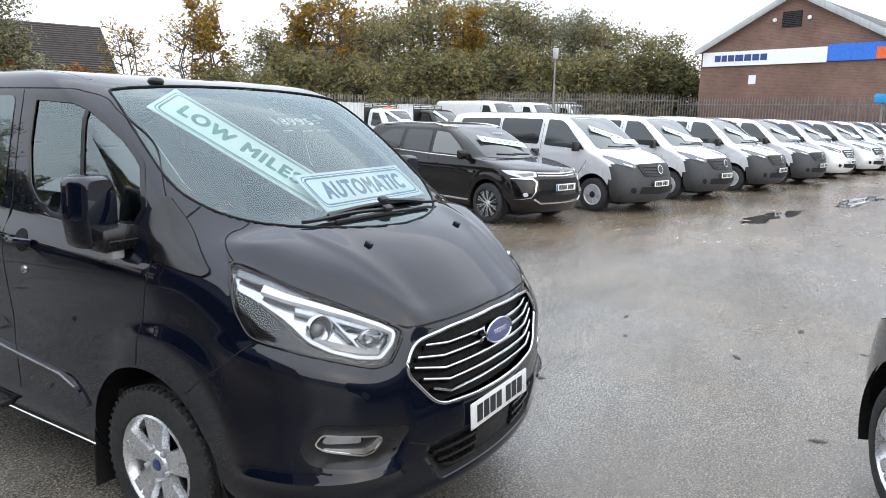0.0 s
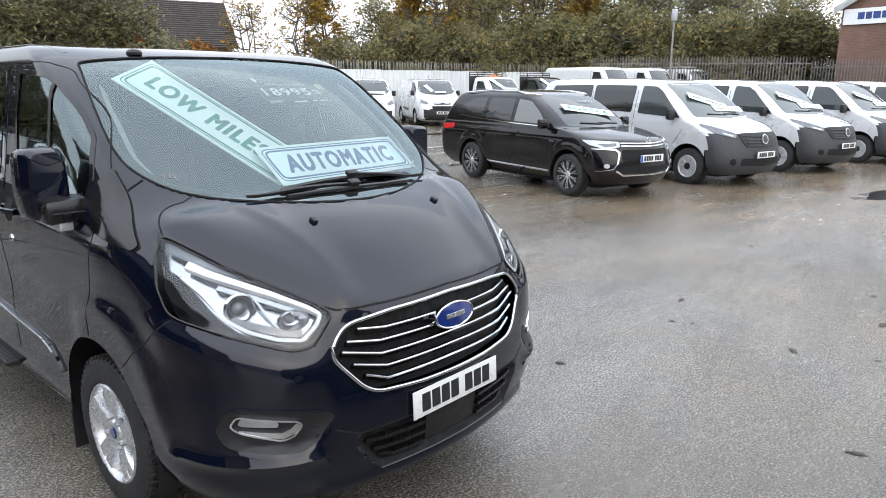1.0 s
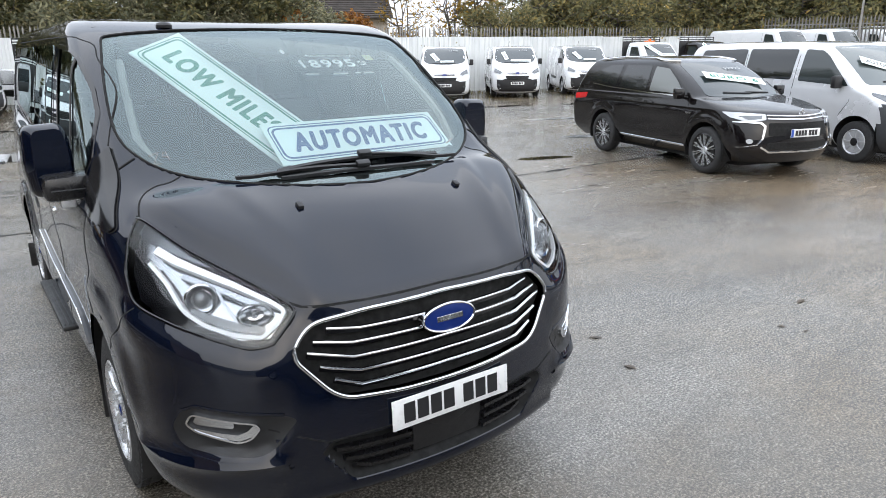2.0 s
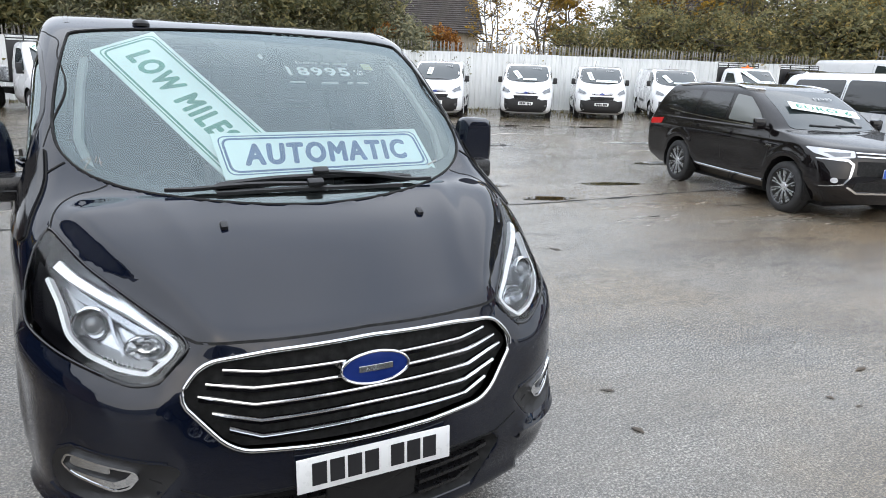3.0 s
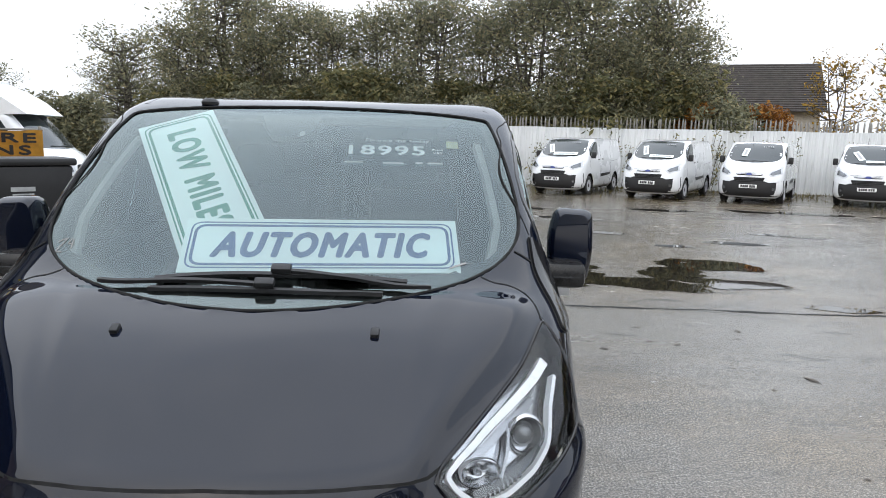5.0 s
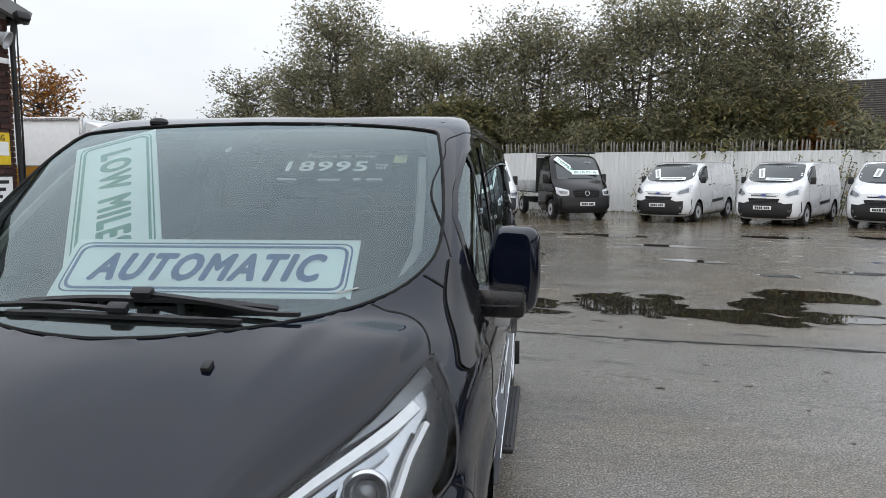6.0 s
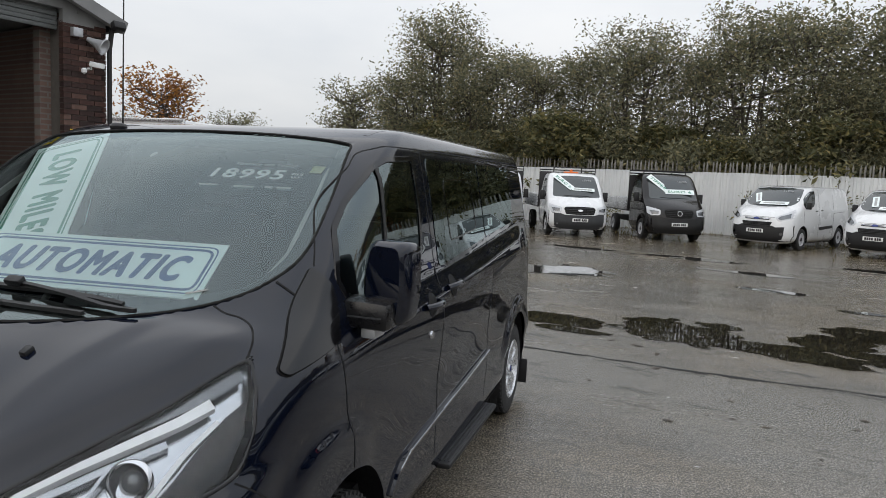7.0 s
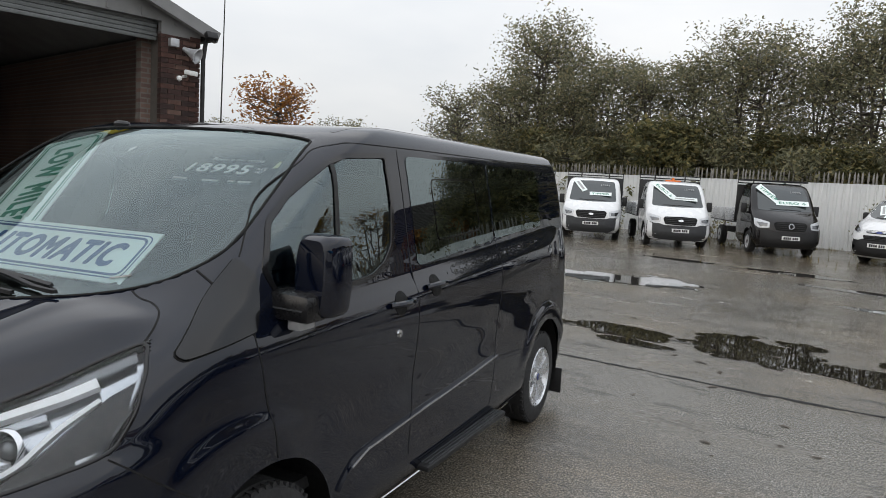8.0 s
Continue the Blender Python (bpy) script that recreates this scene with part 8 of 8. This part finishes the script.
def hall():
    """Brick hall with a sign band on its gable, which looks along -u."""
    h = thing("brick_hall", "brown brick hall with a white sign band and pale roof edge", "building", m=LOT)
    u0, v0, v1, eave, apex = 38.2, 8.6, 18.9, 5.9, 8.7
    mid = (v0 + v1) / 2
    bm = bmesh.new()
    pts = [(v0, 0), (v1, 0), (v1, eave), (mid, apex), (v0, eave)]
    a = [bm.verts.new((u0, v, z)) for v, z in pts]
    b = [bm.verts.new((u0 + 26, v, z)) for v, z in pts]
    bm.faces.new(a)
    bm.faces.new(b[::-1])
    for k in range(5):
        bm.faces.new((a[k], a[(k + 1) % 5], b[(k + 1) % 5], b[k]))
    part("wall", bm, HALL_BRICK, h, "brown brick wall", smooth=False)
    for s, va, vb in ((1, mid, v1 + 0.3), (-1, mid, v0 - 0.3)):
        ze = apex - (apex - eave) * abs(vb - mid) / (v1 - mid)
        bm = bmesh.new()
        q = [bm.verts.new(c) for c in ((u0 - 0.3, va, apex + 0.02), (u0 - 0.3, vb, ze + 0.02), (u0 + 26, vb, ze + 0.02), (u0 + 26, va, apex + 0.02))]
        bm.faces.new(q)
        bmesh.ops.solidify(bm, geom=bm.faces[:], thickness=-0.12)
        part("roof", bm, CLADDING, h, "grey sheet roof", smooth=False)
        bm = bmesh.new()
        q = [bm.verts.new(c) for c in ((u0 - 0.34, va, apex + 0.16), (u0 - 0.34, vb, ze + 0.16), (u0 - 0.34, vb, ze - 0.22), (u0 - 0.34, va, apex - 0.22))]
        bm.faces.new(q)
        bmesh.ops.solidify(bm, geom=bm.faces[:], thickness=-0.08)
        part("verge_board", bm, SHEET, h, "pale roof edge board", smooth=False)
    sign = part("sign_band", box(u0 - 0.12, u0 - 0.02, 11.9, 18.75, 4.95, 5.75), INK_WHITE, h, "white sign band", smooth=False)
    part("sign_band", box(u0 - 0.13, u0 - 0.02, 8.7, 11.88, 5.0, 5.85), SIGN_BLUE, h, "blue sign panel", smooth=False)
    part("sign_mark", box(u0 - 0.15, u0 - 0.13, 8.8, 9.6, 5.02, 5.6), SIGN_ORANGE, h, "orange sign shape", smooth=False)
    v = 18.0
    for k, w in enumerate((0.34, 0.30, 0.36, 0.46, 0.38, 0.38, 0.36)):
        part("letter_block", box(u0 - 0.14, u0 - 0.12, v - w, v, 5.20, 5.55), SIGN_NAVY, sign, smooth=False)
        v -= w + 0.07
    vent = part("vent", box(u0 - 0.06, u0 + 0.02, 13.4, 14.4, 6.9, 7.7), SEAM, h, "dark louvred vent", smooth=False)
    for k in range(8):
        part("louvre", box(u0 - 0.10, u0 - 0.05, 13.42, 14.38, 6.93 + k * 0.095, 6.97 + k * 0.095), GREY_TRIM, vent, smooth=False)
    for v in (13.0, 14.8):
        part("lamp", lathe([(0, 0.001), (0.02, 0.10), (0.10, 0.11), (0.12, 0.02)], "x", 12, (u0 - 0.14, v, 7.3)), INK_WHITE, h, "round white lamp")
    part("notice", box(u0 - 0.05, u0 - 0.01, 15.55, 15.95, 3.9, 4.4), INK_WHITE, h, "small white notice", smooth=False)
    canopy = thing("canopy", "bright blue sheet canopy beside the brick hall", "canopy", m=LOT)
    part("sheet", box(34.0, 36.0, -8.0, 8.3, 2.75, 3.15, 0.03), BLUE_SHEET, canopy, "blue sheet")
    for v in (-7.5, 0.0, 8.0):
        part("post", tube([(34.3, v, 0), (34.3, v, 2.76)], 0.06, 8), GALV, canopy)


hall()


def house(m, label, length=9.0, depth=7.0, eave=4.6, ridge=7.0, chimney=True):
    h = thing("house", label, "house", "houses behind the trees", m=m)
    part("wall", box(-length / 2, length / 2, 0, depth, 0, eave), RENDER, h, "pale rendered wall", smooth=False)
    for s in (0, 1):
        bm = bmesh.new()
        n = 22
        rows = []
        for k in range(n + 1):
            t = k / n
            y = -0.4 + (depth / 2 + 0.4) * t
            z = eave - 0.2 + (ridge - eave + 0.2) * t
            if s:
                y = depth - y
            for lift in (0.0, 0.06) if k < n else (0.0,):
                rows.append([bm.verts.new((x, y, z + lift)) for x in (-length / 2 - 0.3, length / 2 + 0.3)])
        for p, q in zip(rows, rows[1:]):
            bm.faces.new((p[0], p[1], q[1], q[0]))
        part("roof", bm, ROOF_TILE, h, "brown tiled roof", smooth=False)
    for s in (-1, 1):
        bm = bmesh.new()
        vs = [bm.verts.new((s * length / 2, y, z)) for y, z in ((0, eave), (depth, eave), (depth / 2, ridge - 0.05))]
        bm.faces.new(vs)
        bmesh.ops.solidify(bm, geom=bm.faces[:], thickness=0.15)
        part("gable", bm, HALL_BRICK, h, "brick gable", smooth=False)
    for x in (-2.4, 2.0):
        w = part("window", box(x - 0.7, x + 0.7, -0.06, 0.02, 2.6, 3.8), INK_WHITE, h, "white framed window", smooth=False)
        part("pane", box(x - 0.6, x + 0.6, -0.07, -0.055, 2.7, 3.7), DARK_GLASS, w, smooth=False)
    if chimney:
        part("chimney", box(length / 2 - 1.4, length / 2 - 0.7, depth / 2 - 0.35, depth / 2 + 0.35, ridge - 0.8, ridge + 0.7), HALL_BRICK, h, "brick chimney", smooth=False)
    return h


house(lot(7.2, 40.5, 0, -6), "house with a brown tiled roof behind the trees", 8.5, 7.0, 3.9, 6.6, False)
house(lot(28.2, 44.0, 0, -35), "brick house with tiled roof behind the trees", 8.5, 7.0, 4.6, 7.3)
house(lot(-23.0, 40.0, 0, 15), "house with a dark tiled roof beyond the yard", 9.0, 7.0, 3.0, 5.6, False)


def street_lamp(m):
    l = thing("street_lamp", "tall grey lamp column behind the wall", "lamp post", m=m)
    part("column", tube([(0, 0, 0), (0, 0, 5.8)], 0.05, 8, radii=[0.07, 0.045]), GALV, l, "grey steel column")
    part("camera_head", box(-0.12, 0.12, -0.12, 0.12, 5.2, 5.8, 0.03), STEEL, l, "pale camera head")


street_lamp(lot(31.0, 24.2))


GREY_WALL = plain("grey_rendered_wall", (0.36, 0.37, 0.38), 0.8, vary=0.2, scale=1.5, bump=0.2)
# unseen plain walls that close the yard behind the camera, added to shape reflections
for nm, u0, u1, v0, v1, h in (("wall_south", -20, 37, -17.4, -17.0, 3.0), ("wall_west", -17.2, -16.9, -17.0, -6.5, 3.0)):
    w = finish(nm, box(u0, u1, v0, v1, 0, h), GREY_WALL, smooth=False)
    w.matrix_basis = LOT
    tagged(w, "plain grey wall out of view, added to shape reflections", "wall", kind="structure")
